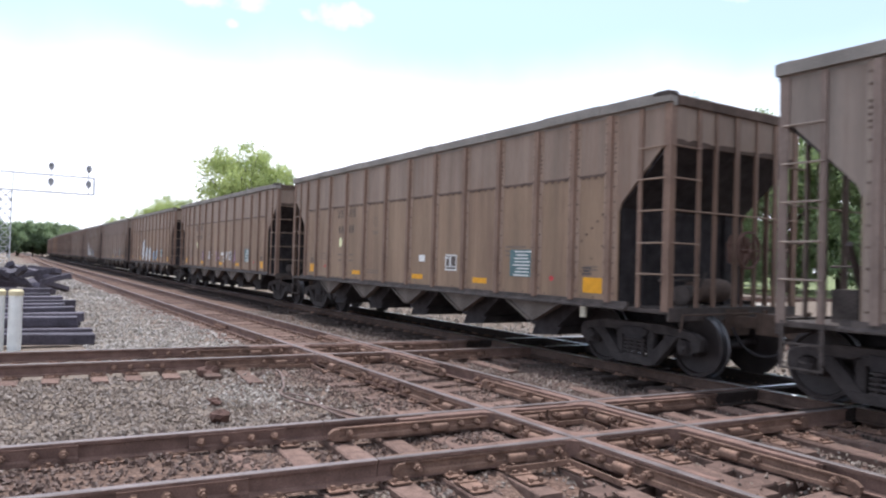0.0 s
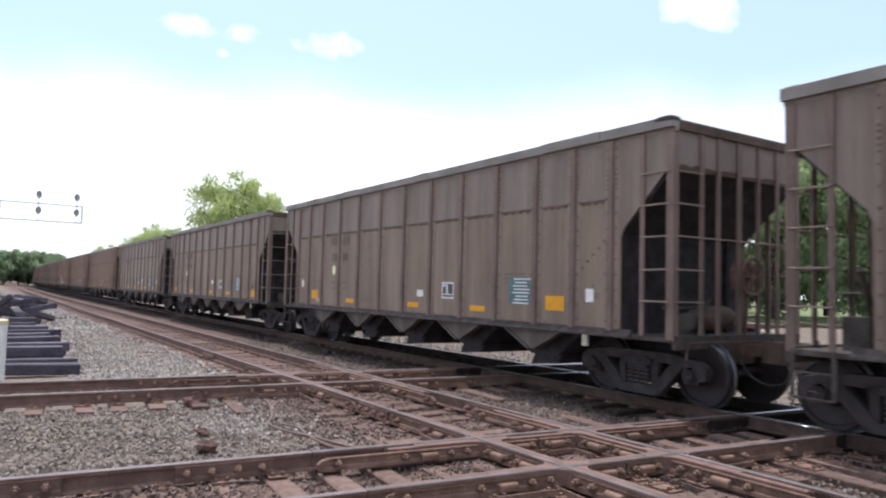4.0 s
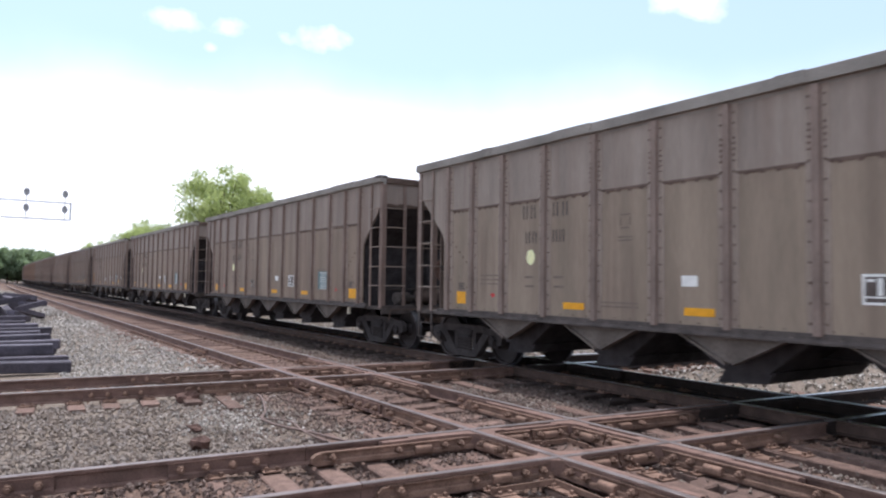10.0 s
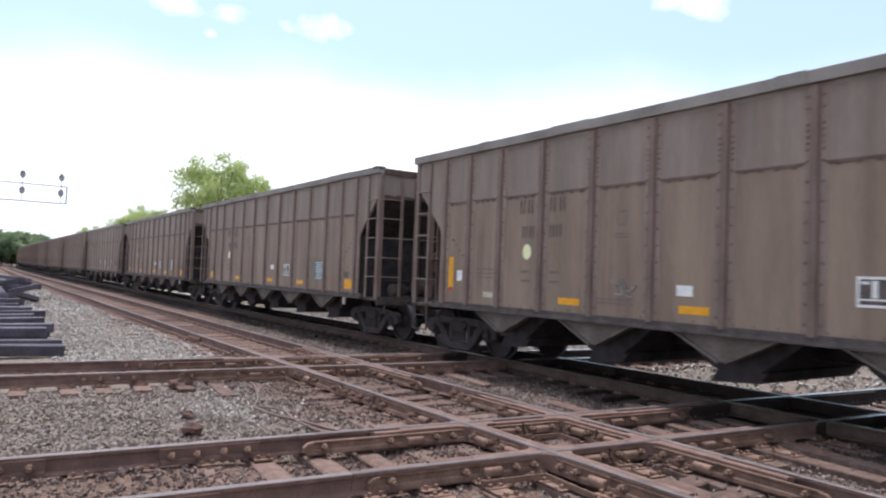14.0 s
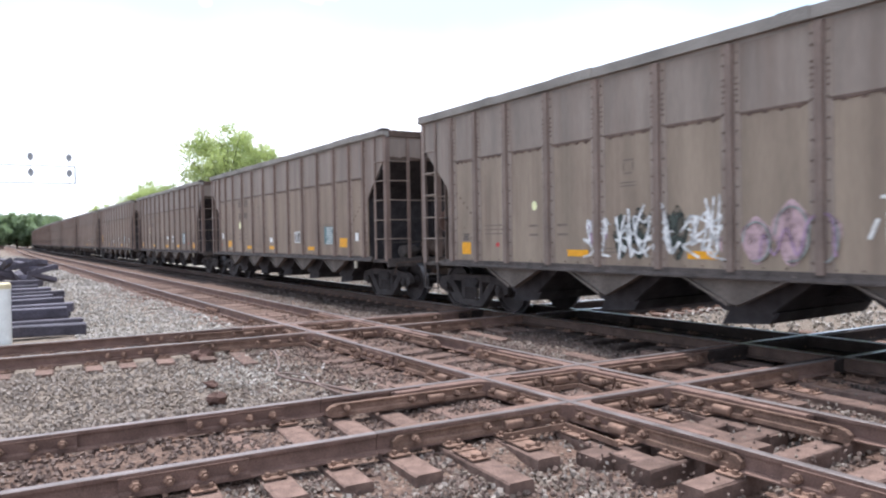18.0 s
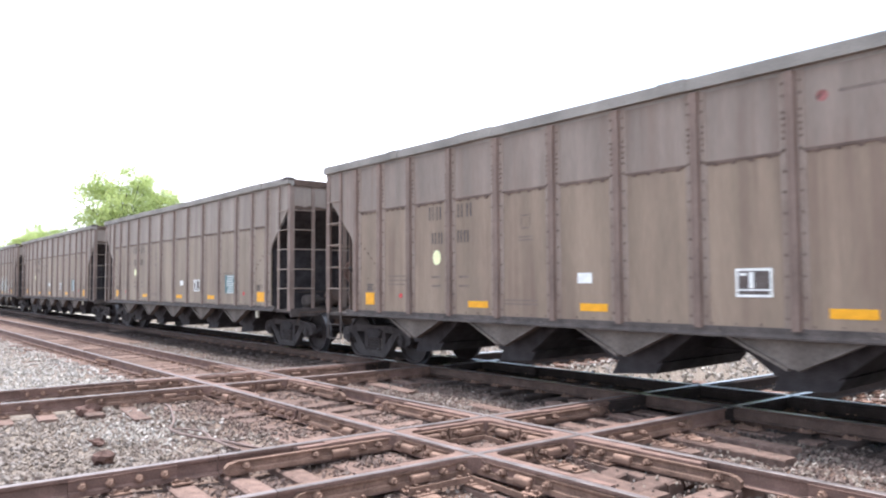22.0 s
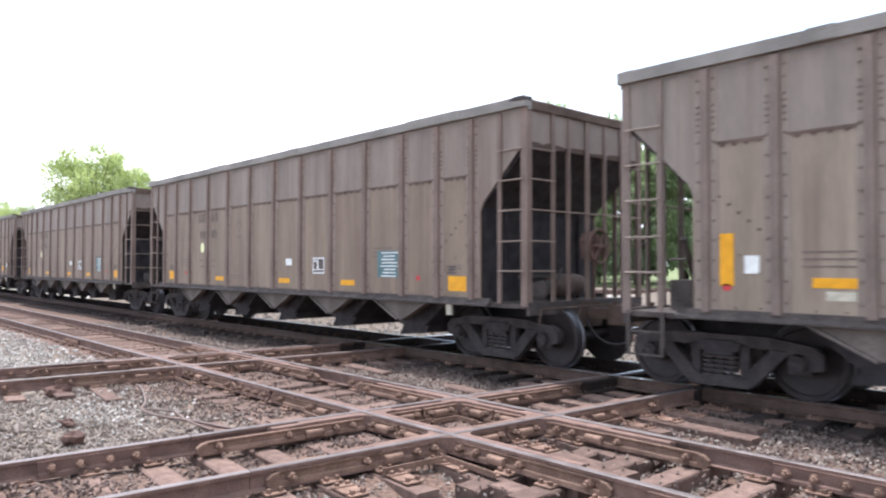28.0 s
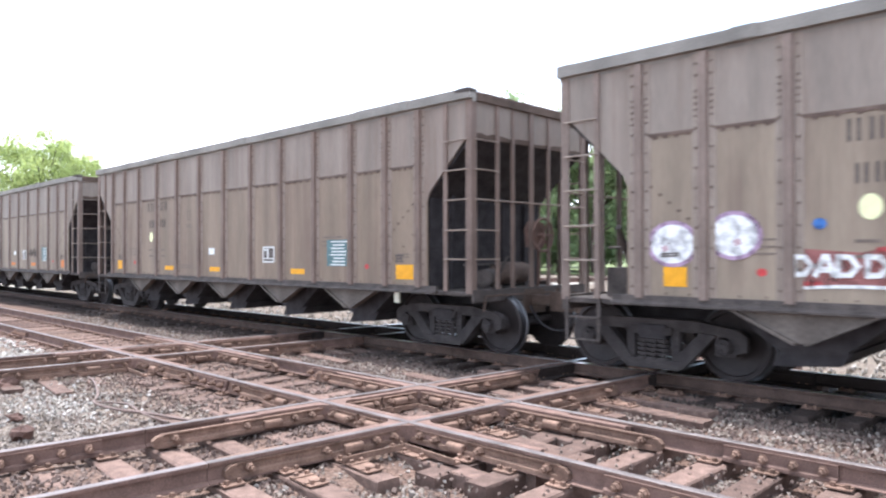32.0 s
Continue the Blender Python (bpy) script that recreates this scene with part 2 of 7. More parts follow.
BALLAST = ballast_material()
def stone_material(name, colors):
    """Loose stones: each one takes its own colour from a range, with fine speckle and relief."""
    m = material(name, (0.8, 0.8, 0.8), 0.9, scale=14, spread=0.22, bump=0.3, fine=120)
    t, n = m.node_tree, m.node_tree.nodes
    b = n["Principled BSDF"]
    grain = b.inputs["Base Color"].links[0].from_socket
    ramp = n.new("ShaderNodeValToRGB")
    e = ramp.color_ramp.elements
    e[0].color, e[1].color = (*colors[0], 1), (*colors[-1], 1)
    for k, c in enumerate(colors[1:-1]):
        e.new((k + 1) / (len(colors) - 1)).color = (*c, 1)
    link(t, n.new("ShaderNodeNewGeometry").outputs["Random Per Island"], ramp.inputs[0])
    mul = n.new("ShaderNodeMix")
    mul.data_type, mul.blend_type = "RGBA", "MULTIPLY"
    mul.inputs["Factor"].default_value = 1.0
    link(t, grain, mul.inputs["A"]), link(t, ramp.outputs[0], mul.inputs["B"])
    link(t, mul.outputs["Result"], b.inputs["Base Color"])
    return m


STONE = stone_material("ballast_stone", ((0.185, 0.145, 0.121), (0.232, 0.184, 0.15), (0.276, 0.226, 0.183), (0.292, 0.246, 0.21), (0.352, 0.303, 0.264)))
STONE_RUST = stone_material("rusty_ballast_stone", ((0.142, 0.099, 0.084), (0.174, 0.122, 0.101), (0.196, 0.14, 0.115), (0.23, 0.178, 0.15)))
STONE_PALE = stone_material("pale_ballast_stone", ((0.285, 0.25, 0.211), (0.377, 0.34, 0.291), (0.438, 0.398, 0.355), (0.511, 0.474, 0.44)))
RUST = material("rail_rust", (0.166, 0.103, 0.082), 0.85, 0.0, scale=5, spread=0.3, bump=0.25, fine=90)
# two darker rusts hold the train's shade on the rails below it
PART_SHADED_RUST = material("part_shaded_rail_rust", (0.088, 0.058, 0.046), 0.88, 0.0, scale=5, spread=0.35, bump=0.25, fine=90, spec=0.2)
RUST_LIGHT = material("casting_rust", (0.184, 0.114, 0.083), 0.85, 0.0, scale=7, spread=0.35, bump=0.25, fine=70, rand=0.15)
SHADED_RUST = material("shade_painted_rust", (0.035, 0.026, 0.023), 0.9, 0.0, scale=5, spread=0.35, bump=0.25, fine=90, spec=0.2)
BRIGHT_STEEL = material("bright_rail_head", (0.72, 0.72, 0.75), 0.34, 1.0, scale=3, spread=0.1, bump=0.0)
POLISH = material("worn_rail_head", (0.165, 0.138, 0.132), 0.6, 0.25, scale=3, spread=0.25, bump=0.03, stretch=(1, 1, 1))
HALF_POLISH = material("half_worn_rail_head", (0.135, 0.113, 0.107), 0.55, 0.25, scale=4, spread=0.35, bump=0.05)
TIE = material("weathered_tie_wood", (0.146, 0.096, 0.077), 0.95, scale=3, spread=0.35, bump=0.5, stretch=(3, 3, 3), fine=40, rand=0.25)
# wood darkened to paint shade on the ties under the train
TIE_DARK = material("shade_painted_tie_wood", (0.062, 0.045, 0.038), 0.95, scale=3, spread=0.35, bump=0.5, stretch=(3, 3, 3), fine=40, rand=0.25)
TIE_BLACK = material("creosoted_tie_wood", (0.084, 0.074, 0.09), 0.75, scale=4, spread=0.35, bump=0.4, fine=40, rand=0.3)


def car_paint(name, color, rust):
    """Dusty paint, washed by rain into vertical streaks, with rust bleeding through."""
    m = material(name, color, 0.58, 0.0, scale=1.5, spread=0.24, bump=0.05, stretch=(1, 1.6, 0.22), fine=26, rand=0.05, grain_amount=0.1)
    t, n = m.node_tree, m.node_tree.nodes
    b = n["Principled BSDF"]
    paint = b.inputs["Base Color"].links[0].from_socket
    co = n.new("ShaderNodeTexCoord")
    fac = None
    for size, stretch, lo, hi in ((1.0, (1, 6.0, 0.2), 0.46, 0.68), (1.0, (1, 0.7, 0.6), 0.40, 0.62)):
        mp = n.new("ShaderNodeMapping")
        mp.inputs["Scale"].default_value = stretch
        link(t, co.outputs["Object"], mp.inputs[0])
        noi = n.new("ShaderNodeTexNoise")
        noi.inputs["Scale"].default_value, noi.inputs["Detail"].default_value = size, 6
        link(t, mp.outputs[0], noi.inputs["Vector"])
        r = n.new("ShaderNodeMapRange")
        r.inputs[1].default_value, r.inputs[2].default_value = lo, hi
        link(t, noi.outputs["Fac"], r.inputs[0])
        if fac is None:
            fac = r.outputs[0]
        else:
            mul = n.new("ShaderNodeMath")
            mul.operation = "MULTIPLY"
            link(t, fac, mul.inputs[0]), link(t, r.outputs[0], mul.inputs[1])
            half = n.new("ShaderNodeMath")
            half.operation = "MULTIPLY"
            half.inputs[1].default_value = 0.75
            link(t, mul.outputs[0], half.inputs[0])
            fac = half.outputs[0]
    mix = n.new("ShaderNodeMix")
    mix.data_type = "RGBA"
    mix.inputs["B"].default_value = (*rust, 1)
    link(t, fac, mix.inputs["Factor"]), link(t, paint, mix.inputs["A"])
    link(t, mix.outputs["Result"], b.inputs["Base Color"])
    return m


PAINTS, UPPER_PAINTS, POST_PAINTS, FLANGE_PAINTS = [], [], [], []
for n_, c_, d_ in (("brown", (0.212, 0.16, 0.126), (0.155, 0.104, 0.08)), ("grey_brown", (0.235, 0.186, 0.15), (0.165, 0.118, 0.092)),
                   ("red_brown", (0.238, 0.163, 0.115), (0.17, 0.106, 0.074)), ("dark_brown", (0.185, 0.138, 0.108), (0.132, 0.088, 0.068))):
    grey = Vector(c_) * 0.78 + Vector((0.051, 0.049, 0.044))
    PAINTS.append(car_paint("car_paint_" + n_, Vector((c_[0], c_[1] * 1.0, c_[2] * 0.92)) * 1.13, d_))
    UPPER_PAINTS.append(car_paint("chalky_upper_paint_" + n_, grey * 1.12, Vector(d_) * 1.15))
    POST_PAINTS.append(material("post_paint_" + n_, Vector((d_[0], d_[1], d_[2] * 1.1)) * 0.58 + Vector(c_) * 0.5, 0.65, 0.0, scale=2.2, spread=0.3, bump=0.06, stretch=(1, 1, 0.4), fine=40, rand=0.08, grain_amount=0.14))
    FLANGE_PAINTS.append(material("dusty_flange_paint_" + n_, grey * 1.1, 0.7, 0.0, scale=2.4, spread=0.3, tint=tuple(Vector(c_) * 1.02), bump=0.06, stretch=(1, 1, 0.45), fine=36, rand=0.06, grain_amount=0.12))
SEAM_RUST = material("seam_rust", (0.138, 0.098, 0.079), 0.8, 0.0, scale=4, spread=0.35, bump=0.15, fine=60)
EDGE_RUST_SHADE = material("car_edge_rust_shade", (0.10, 0.068, 0.052), 0.8, 0.0, scale=4, spread=0.35, bump=0.15, fine=60)
# dark stones: shade under the cars, put into the stone colour
STONE_SHADED = stone_material("shaded_ballast_stone", ((0.045, 0.034, 0.03), (0.075, 0.054, 0.045), (0.1, 0.076, 0.062), (0.15, 0.12, 0.1)))
SHADE_STONE = material("coal_lumps", (0.03, 0.028, 0.028), 0.8, 0, scale=9, spread=0.3, island=0.5, bump=0.3, fine=120)
def spray(name, color, lo=0.36, hi=0.54, least=0.5):
    """Thin sprayed paint: patchy, so that the dusty steel shows through."""
    m = material("spray_paint_" + name, color, 0.7, 0, scale=7, spread=0.2, bump=0)
    t, n = m.node_tree, m.node_tree.nodes
    co, noi, r = n.new("ShaderNodeTexCoord"), n.new("ShaderNodeTexNoise"), n.new("ShaderNodeMapRange")
    noi.inputs["Scale"].default_value, noi.inputs["Detail"].default_value = 7.0, 5
    for k, v in zip((1, 2, 3, 4), (lo, hi, least, 1.0)):
        r.inputs[k].default_value = v
    link(t, co.outputs["Object"], noi.inputs["Vector"]), link(t, noi.outputs["Fac"], r.inputs[0])
    link(t, r.outputs[0], n["Principled BSDF"].inputs["Alpha"])
    return m


SPRAY = [spray(n, c) for n, c in (("white", (0.72, 0.72, 0.7)), ("pale_blue", (0.32, 0.47, 0.58)), ("pink", (0.45, 0.32, 0.33)), ("red", (0.34, 0.06, 0.06)), ("violet", (0.38, 0.26, 0.36)), ("blue", (0.06, 0.16, 0.42)), ("grey_green", (0.27, 0.29, 0.27)), ("worn_red", (0.27, 0.11, 0.10)))]
MINT = spray("pale_mint", (0.62, 0.66, 0.6))
CHORD = material("dusty_top_chord", (0.25, 0.228, 0.2), 0.75, 0.0, scale=1.4, spread=0.3, bump=0.1)
DARK = material("sooty_shaded_steel", (0.044, 0.039, 0.04), 0.85, 0.0, scale=5, spread=0.4, bump=0.2, spec=0.2)
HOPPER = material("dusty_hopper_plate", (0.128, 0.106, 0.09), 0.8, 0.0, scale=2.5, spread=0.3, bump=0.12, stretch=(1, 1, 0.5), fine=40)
GRIME_SHADE = material("grimy_shaded_steel", (0.078, 0.064, 0.057), 0.8, 0.0, scale=5, spread=0.4, bump=0.2, spec=0.25)
TRUCK = material("sooty_cast_steel", (0.052, 0.044, 0.042), 0.8, 0.0, scale=5, spread=0.4, bump=0.2, spec=0.2)
WHEEL = material("wheel_steel", (0.036, 0.029, 0.028), 0.55, 0.0, scale=5, spread=0.3, bump=0.1)
TREAD = material("polished_tread", (0.12, 0.12, 0.125), 0.4, 0.9, scale=5, spread=0.1, bump=0.0)
YELLOW = material("reflective_yellow", (0.72, 0.34, 0.015), 0.5, 0, scale=8, spread=0.12, bump=0.0)
WHITE = material("white_paint", (0.74, 0.74, 0.70), 0.6, 0, scale=6, spread=0.12, bump=0.05)
FADED = material("faded_cream_label", (0.5, 0.46, 0.36), 0.7, 0, scale=9, spread=0.25, bump=0.0)
ORANGE = material("faded_orange_reflector", (0.62, 0.2, 0.05), 0.6, 0, scale=8, spread=0.2, bump=0.0)
DARK_SPRAY = spray("dark_green", (0.055, 0.065, 0.055), 0.38, 0.62, 0.1)
CREAM = material("cream_spot_paint", (0.8, 0.8, 0.46), 0.6, 0, scale=6, spread=0.1, bump=0.0)
TEAL = material("faded_teal_decal", (0.105, 0.175, 0.178), 0.6, 0, scale=6, spread=0.2, bump=0.0)
RED = material("red_spot_paint", (0.5, 0.06, 0.06), 0.6, 0, scale=6, spread=0.2, bump=0.0)
FAINT = material("worn_small_lettering", (0.168, 0.132, 0.11), 0.7, 0, scale=6, spread=0.25, bump=0.0)
BLACKMARK = material("faded_black_lettering", (0.105, 0.086, 0.076), 0.7, 0, scale=6, spread=0.25, bump=0.0)
COAL = material("coal", (0.02, 0.02, 0.021), 0.6, 0, scale=12, spread=0.4, bump=0.6, fine=40)
GALV = material("galvanised_steel", (0.55, 0.56, 0.57), 0.55, 0.3, scale=3, spread=0.15, bump=0.05)
# black heads made mid grey: the haze before the bridge is in the colour
SIGNAL = material("hazed_signal_black", (0.34, 0.34, 0.35), 0.6, 0, scale=4, spread=0.2, bump=0.05)
CAP = material("cream_cap", (0.62, 0.54, 0.34), 0.6, 0, scale=6, spread=0.1, bump=0.05)
BARK = material("bark", (0.09, 0.07, 0.055), 0.95, scale=5, spread=0.35, bump=0.6, stretch=(3, 3, 0.6), fine=30)


def leaf_material(name, color, light):
    """Leaves let part of the light through."""
    m = material(name, color, 0.6, 0, scale=0.6, spread=0.3, bump=0, island=0.4, fine=3, spec=0.25)
    t, n = m.node_tree, m.node_tree.nodes
    b = n["Principled BSDF"]
    tr = n.new("ShaderNodeBsdfTranslucent")
    tr.inputs["Color"].default_value = (*light, 1)
    mix = n.new("ShaderNodeMixShader")
    mix.inputs[0].default_value = 0.45
    out = n["Material Output"]
    link(t, b.outputs[0], mix.inputs[1]), link(t, tr.outputs[0], mix.inputs[2])
    link(t, mix.outputs[0], out.inputs["Surface"])
    return m


LEAVES = [leaf_material("leaves_bright", (0.27, 0.325, 0.14), (0.56, 0.64, 0.24)), leaf_material("leaves_mid", (0.22, 0.285, 0.155), (0.46, 0.57, 0.28)),
          leaf_material("leaves_dark", (0.17, 0.22, 0.135), (0.33, 0.43, 0.21))]
# very dark green that carries the shade under the trees in its colour
LEAF_SHADE = leaf_material("leaves_painted_shade", (0.06, 0.08, 0.05), (0.07, 0.1, 0.05))
GRASS = material("grass", (0.14, 0.165, 0.07), 0.95, scale=0.5, spread=0.35, bump=0.5, fine=12)
SCRAP = material("scrap_rust", (0.098, 0.056, 0.044), 0.85, 0.0, scale=8, spread=0.4, bump=0.4, fine=60)
WIRE = material("dark_cable", (0.16, 0.115, 0.10), 0.8)


# ---- mesh helpers ----
def box(bm, x0, x1, y0, y1, z0, z1, mi=0):
    v = [bm.verts.new((x, y, z)) for z in (z0, z1) for y in (y0, y1) for x in (x0, x1)]
    for q in ((0, 2, 3, 1), (4, 5, 7, 6), (0, 1, 5, 4), (2, 6, 7, 3), (0, 4, 6, 2), (1, 3, 7, 5)):
        bm.faces.new([v[i] for i in q]).material_index = mi
    return v


def prism(bm, pts, axis, a0, a1, mi=0):
    """Extrudes a polygon (2D points) along an axis ('x', 'y' or 'z')."""
    def put(p, a):
        return {"x": (a, p[0], p[1]), "y": (p[0], a, p[1]), "z": (p[0], p[1], a)}[axis]
    lo = [bm.verts.new(put(p, a0)) for p in pts]
    hi = [bm.verts.new(put(p, a1)) for p in pts]
    bm.faces.new(lo).material_index = mi
    bm.faces.new(hi[::-1]).material_index = mi
    k = len(pts)
    for i in range(k):
        bm.faces.new((lo[i], hi[i], hi[(i + 1) % k], lo[(i + 1) % k])).material_index = mi


def rod(bm, a, b, r, n=6, mi=0, r1=None):
    """A round bar from a to b."""
    a, b = Vector(a), Vector(b)
    q = (b - a).to_track_quat("Z", "Y").to_matrix()
    r1 = r if r1 is None else r1
    rings = []
    for p, rr in ((a, r), (b, r1)):
        rings.append([bm.verts.new(p + q @ Vector((rr * math.cos(2 * math.pi * i / n), rr * math.sin(2 * math.pi * i / n), 0))) for i in range(n)])
    for i in range(n):
        bm.faces.new((rings[0][i], rings[0][(i + 1) % n], rings[1][(i + 1) % n], rings[1][i])).material_index = mi
    bm.faces.new(rings[0][::-1]).material_index = mi
    bm.faces.new(rings[1]).material_index = mi


def lathe(bm, profile, axis, n=24, centre=(0, 0, 0), mis=None):
    """Turns a profile of (along, radius) round the x or z axis."""
    rings = []
    c = Vector(centre)
    for a, r in profile:
        ring = []
        for i in range(n):
            u, w = r * math.cos(2 * math.pi * i / n), r * math.sin(2 * math.pi * i / n)
            ring.append(bm.verts.new(c + Vector((a, u, w) if axis == "x" else (u, w, a))))
        rings.append(ring)
    for k in range(len(rings) - 1):
        for i in range(n):
            f = bm.faces.new((rings[k][i], rings[k][(i + 1) % n], rings[k + 1][(i + 1) % n], rings[k + 1][i]))
            f.material_index = mis[k] if mis else 0
    bm.faces.new(rings[0][::-1])
    bm.faces.new(rings[-1])


def tube(bm, pts, r, n=6):
    """A bent round bar or cable through points, smoothed between them."""
    path = []
    for i in range(len(pts) - 1):
        p0, p1, p2, p3 = pts[max(i - 1, 0)], pts[i], pts[i + 1], pts[min(i + 2, len(pts) - 1)]
        for k in range(6):
            t = k / 6
            path.append(0.5 * ((2 * p1) + (p2 - p0) * t + (2 * p0 - 5 * p1 + 4 * p2 - p3) * t * t + (3 * p1 - p0 - 3 * p2 + p3) * t ** 3))
    path.append(pts[-1])
    rings = []
    for i, p in enumerate(path):
        d = path[min(i + 1, len(path) - 1)] - path[max(i - 1, 0)]
        q = d.to_track_quat("Z", "Y").to_matrix()
        rings.append([bm.verts.new(p + q @ Vector((r * math.cos(2 * math.pi * k / n), r * math.sin(2 * math.pi * k / n), 0))) for k in range(n)])
    for a, b in zip(rings[:-1], rings[1:]):
        for k in range(n):
            bm.faces.new((a[k], a[(k + 1) % n], b[(k + 1) % n], b[k]))
    bm.faces.new(rings[0][::-1])
    bm.faces.new(rings[-1])


def mesh_of(name, bm, materials, smooth=False, bevel=0.0):
    if bevel:
        bmesh.ops.bevel(bm, geom=bm.edges[:], offset=bevel, segments=1, affect="EDGES", clamp_overlap=True)
    bmesh.ops.recalc_face_normals(bm, faces=bm.faces[:])
    me = bpy.data.meshes.new(name)
    bm.to_mesh(me)
    bm.free()
    for m in materials if isinstance(materials, (list, tuple)) else [materials]:
        me.materials.append(m)
    if smooth:
        me.shade_smooth()
    return me


def part(name, bm, materials, parent, label="", smooth=False, bevel=0.0, at=None):
    """One mesh object under a thing or a part. bm: a bmesh, or a mesh to share."""
    me = bm if isinstance(bm, bpy.types.Mesh) else mesh_of(name, bm, materials, smooth, bevel)
    ob = new(name, me)
    ob.parent = parent
    if at is not None:
        ob.matrix_basis = at
    if label:
        tagged(ob, label)
    return ob


def thing(name, label, category, group="", kind="", m=None):
    ob = new(name)
    ob.empty_display_size = 0.2
    if m is not None:
        ob.matrix_basis = m
    return tagged(ob, label, category, group, kind)


def bpos(u, n):
    """A place on the plan by distance along line B and its normal offset."""
    return BD * u + BN * n


# ---- the path of the train: straight, then an easy curve to the right ----
CURVE_Y, CURVE_R = 90.0, 2800.0


def on_track(s, x0):
    """Pose on line A at distance s along it, for a track whose straight part lies at x0."""
    if s <= CURVE_Y:
        return x0, s, 0.0
    a = (s - CURVE_Y) / CURVE_R
    return x0 + CURVE_R * (1 - math.cos(a)), CURVE_Y + CURVE_R * math.sin(a), -a


# ---- ground ----
def bed(x, y):
    """Ballast is heaped higher inside line A and dug low in front of the crossing."""
    n = Vector((x, y, 0)).dot(BN)
    up = 0.045 * max(0.0, 1 - max(0.0, abs(x - 5.4) - 1.3) / 0.8)
    low = 0.06 * max(0.0, 1 - max(0.0, abs(x - 4.2) - 2.6)) * max(0.0, min(1.0, (5.35 - n) / 0.5))
    inb = 0.075 * max(0.0, 1 - max(0.0, abs(n - B1 - GA / 2) - 0.62) / 0.1) * max(0.0, min(1.0, (2.6 - x) / 1.0))
    return (up if low < 0.01 else 0.0) + inb - (0.0 if inb > 0.01 else low)


def build_ground():
    bm = bmesh.new()
    xs = [-1500, -400, -120, -40, -20] + [-12 + i * 0.5 for i in range(0, 85)] + [34, 40, 60, 120, 400, 1500]
    ys = [-1500, -400, -120, -40, -15] + [-8 + i * 0.5 for i in range(0, 81)] + [35, 40, 50, 60, 80, 100, 130, 160, 200, 260, 340, 450, 700, 1500]
    grid = []
    for y in ys:
        row = []
        for x in xs:
            z = GROUND + 0.05 * noise.noise((x * 0.5, y * 0.5, 0)) + 0.03 * noise.noise((x * 1.7, y * 1.7, 3))
            if -12 < x < 30 and -8 < y < 34:
                z += 0.012 * noise.noise((x * 5, y * 5, 5))
            z += bed(x, y)
            bank = max(0.0, 1 - abs(x - 15.5) / 3.0) * 0.75
            far_b = abs((Vector((x, y, 0)).dot(BN)) - 9.3)
            bank *= min(1.0, max(0.0, (far_b - 6.2) / 3.0))
            z += 0.7 * min(1.0, max(0.0, (x - 18) / 10.0))
            z += bank * (0.8 + 0.4 * noise.noise((x * 0.4, y * 0.25, 9)))
            row.append(bm.verts.new((x, y, z)))
        grid.append(row)
    for j in range(len(ys) - 1):
        for i in range(len(xs) - 1):
            bm.faces.new((grid[j][i], grid[j][i + 1], grid[j + 1][i + 1], grid[j + 1][i]))
    ob = new("ground", mesh_of("ground", bm, [BALLAST], True))
    tagged(ob, "grey ballast ground stained brown along the tracks", "ground", kind="structure")
    # meadow beyond the tracks and verges
    bm = bmesh.new()
    gx = [32, 33, 34, 36, 38, 42, 60, 120, 400, 1400]
    gy = [-1400, -300, -60, -25, -12, -4, 4, 12, 20, 30, 45, 70, 110, 200, 450, 1400]
    rows = [[bm.verts.new((x + (2.5 * noise.noise((y * 0.1, 1, 1)) if x < 60 else 0), y, GROUND + 0.75 + 0.12 * noise.noise((x * 0.3, y * 0.3, 7)) + (x > 60) * 0.5)) for x in gx] for y in gy]
    for j in range(len(gy) - 1):
        for i in range(len(gx) - 1):
            bm.faces.new((rows[j][i], rows[j][i + 1], rows[j + 1][i + 1], rows[j + 1][i]))
    tagged(new("grass_verge", mesh_of("grass_verge", bm, [GRASS], True)), "rough green grass beyond the tracks", "grass", kind="structure")


build_ground()

# ---- rails ----
PROFILE = [(-0.068, -0.175), (0.068, -0.175), (0.068, -0.163), (0.012, -0.145), (0.009, -0.045), (0.034, -0.036), (0.036, -0.006), (0.028, 0.0),
           (-0.028, 0.0), (-0.036, -0.006), (-0.034, -0.036), (-0.009, -0.045), (-0.012, -0.145), (-0.068, -0.163)]


def rail_mesh(name, points, top, drop=0.0, side_mat=None):
    """A rail swept along points; the running surface has its own material."""
    bm = bmesh.new()
    rings = []
    for i, p in enumerate(points):
        d = (points[min(i + 1, len(points) - 1)] - points[max(i - 1, 0)]).normalized()
        side = Vector((d.y, -d.x, 0))
        rings.append([bm.verts.new(p + side * a + Vector((0, 0, b - drop))) for a, b in PROFILE])
    k = len(PROFILE)
    for i in range(len(rings) - 1):
        for j in range(k):
            f = bm.faces.new((rings[i][j], rings[i][(j + 1) % k], rings[i + 1][(j + 1) % k], rings[i + 1][j]))
            f.material_index = 1 if j in (6, 7, 8) else 0
    bm.faces.new(rings[0])
    bm.faces.new(rings[-1][::-1])
    return mesh_of(name, bm, [side_mat or RUST, top])


def line_points(x0, s0, s1, step=12.0):
    n = max(1, int((s1 - s0) / step))
    out = []
    for i in range(n + 1):
        x, y, _ = on_track(s0 + (s1 - s0) * i / n, x0)
        out.append(Vector((x, y, 0)))
    return out


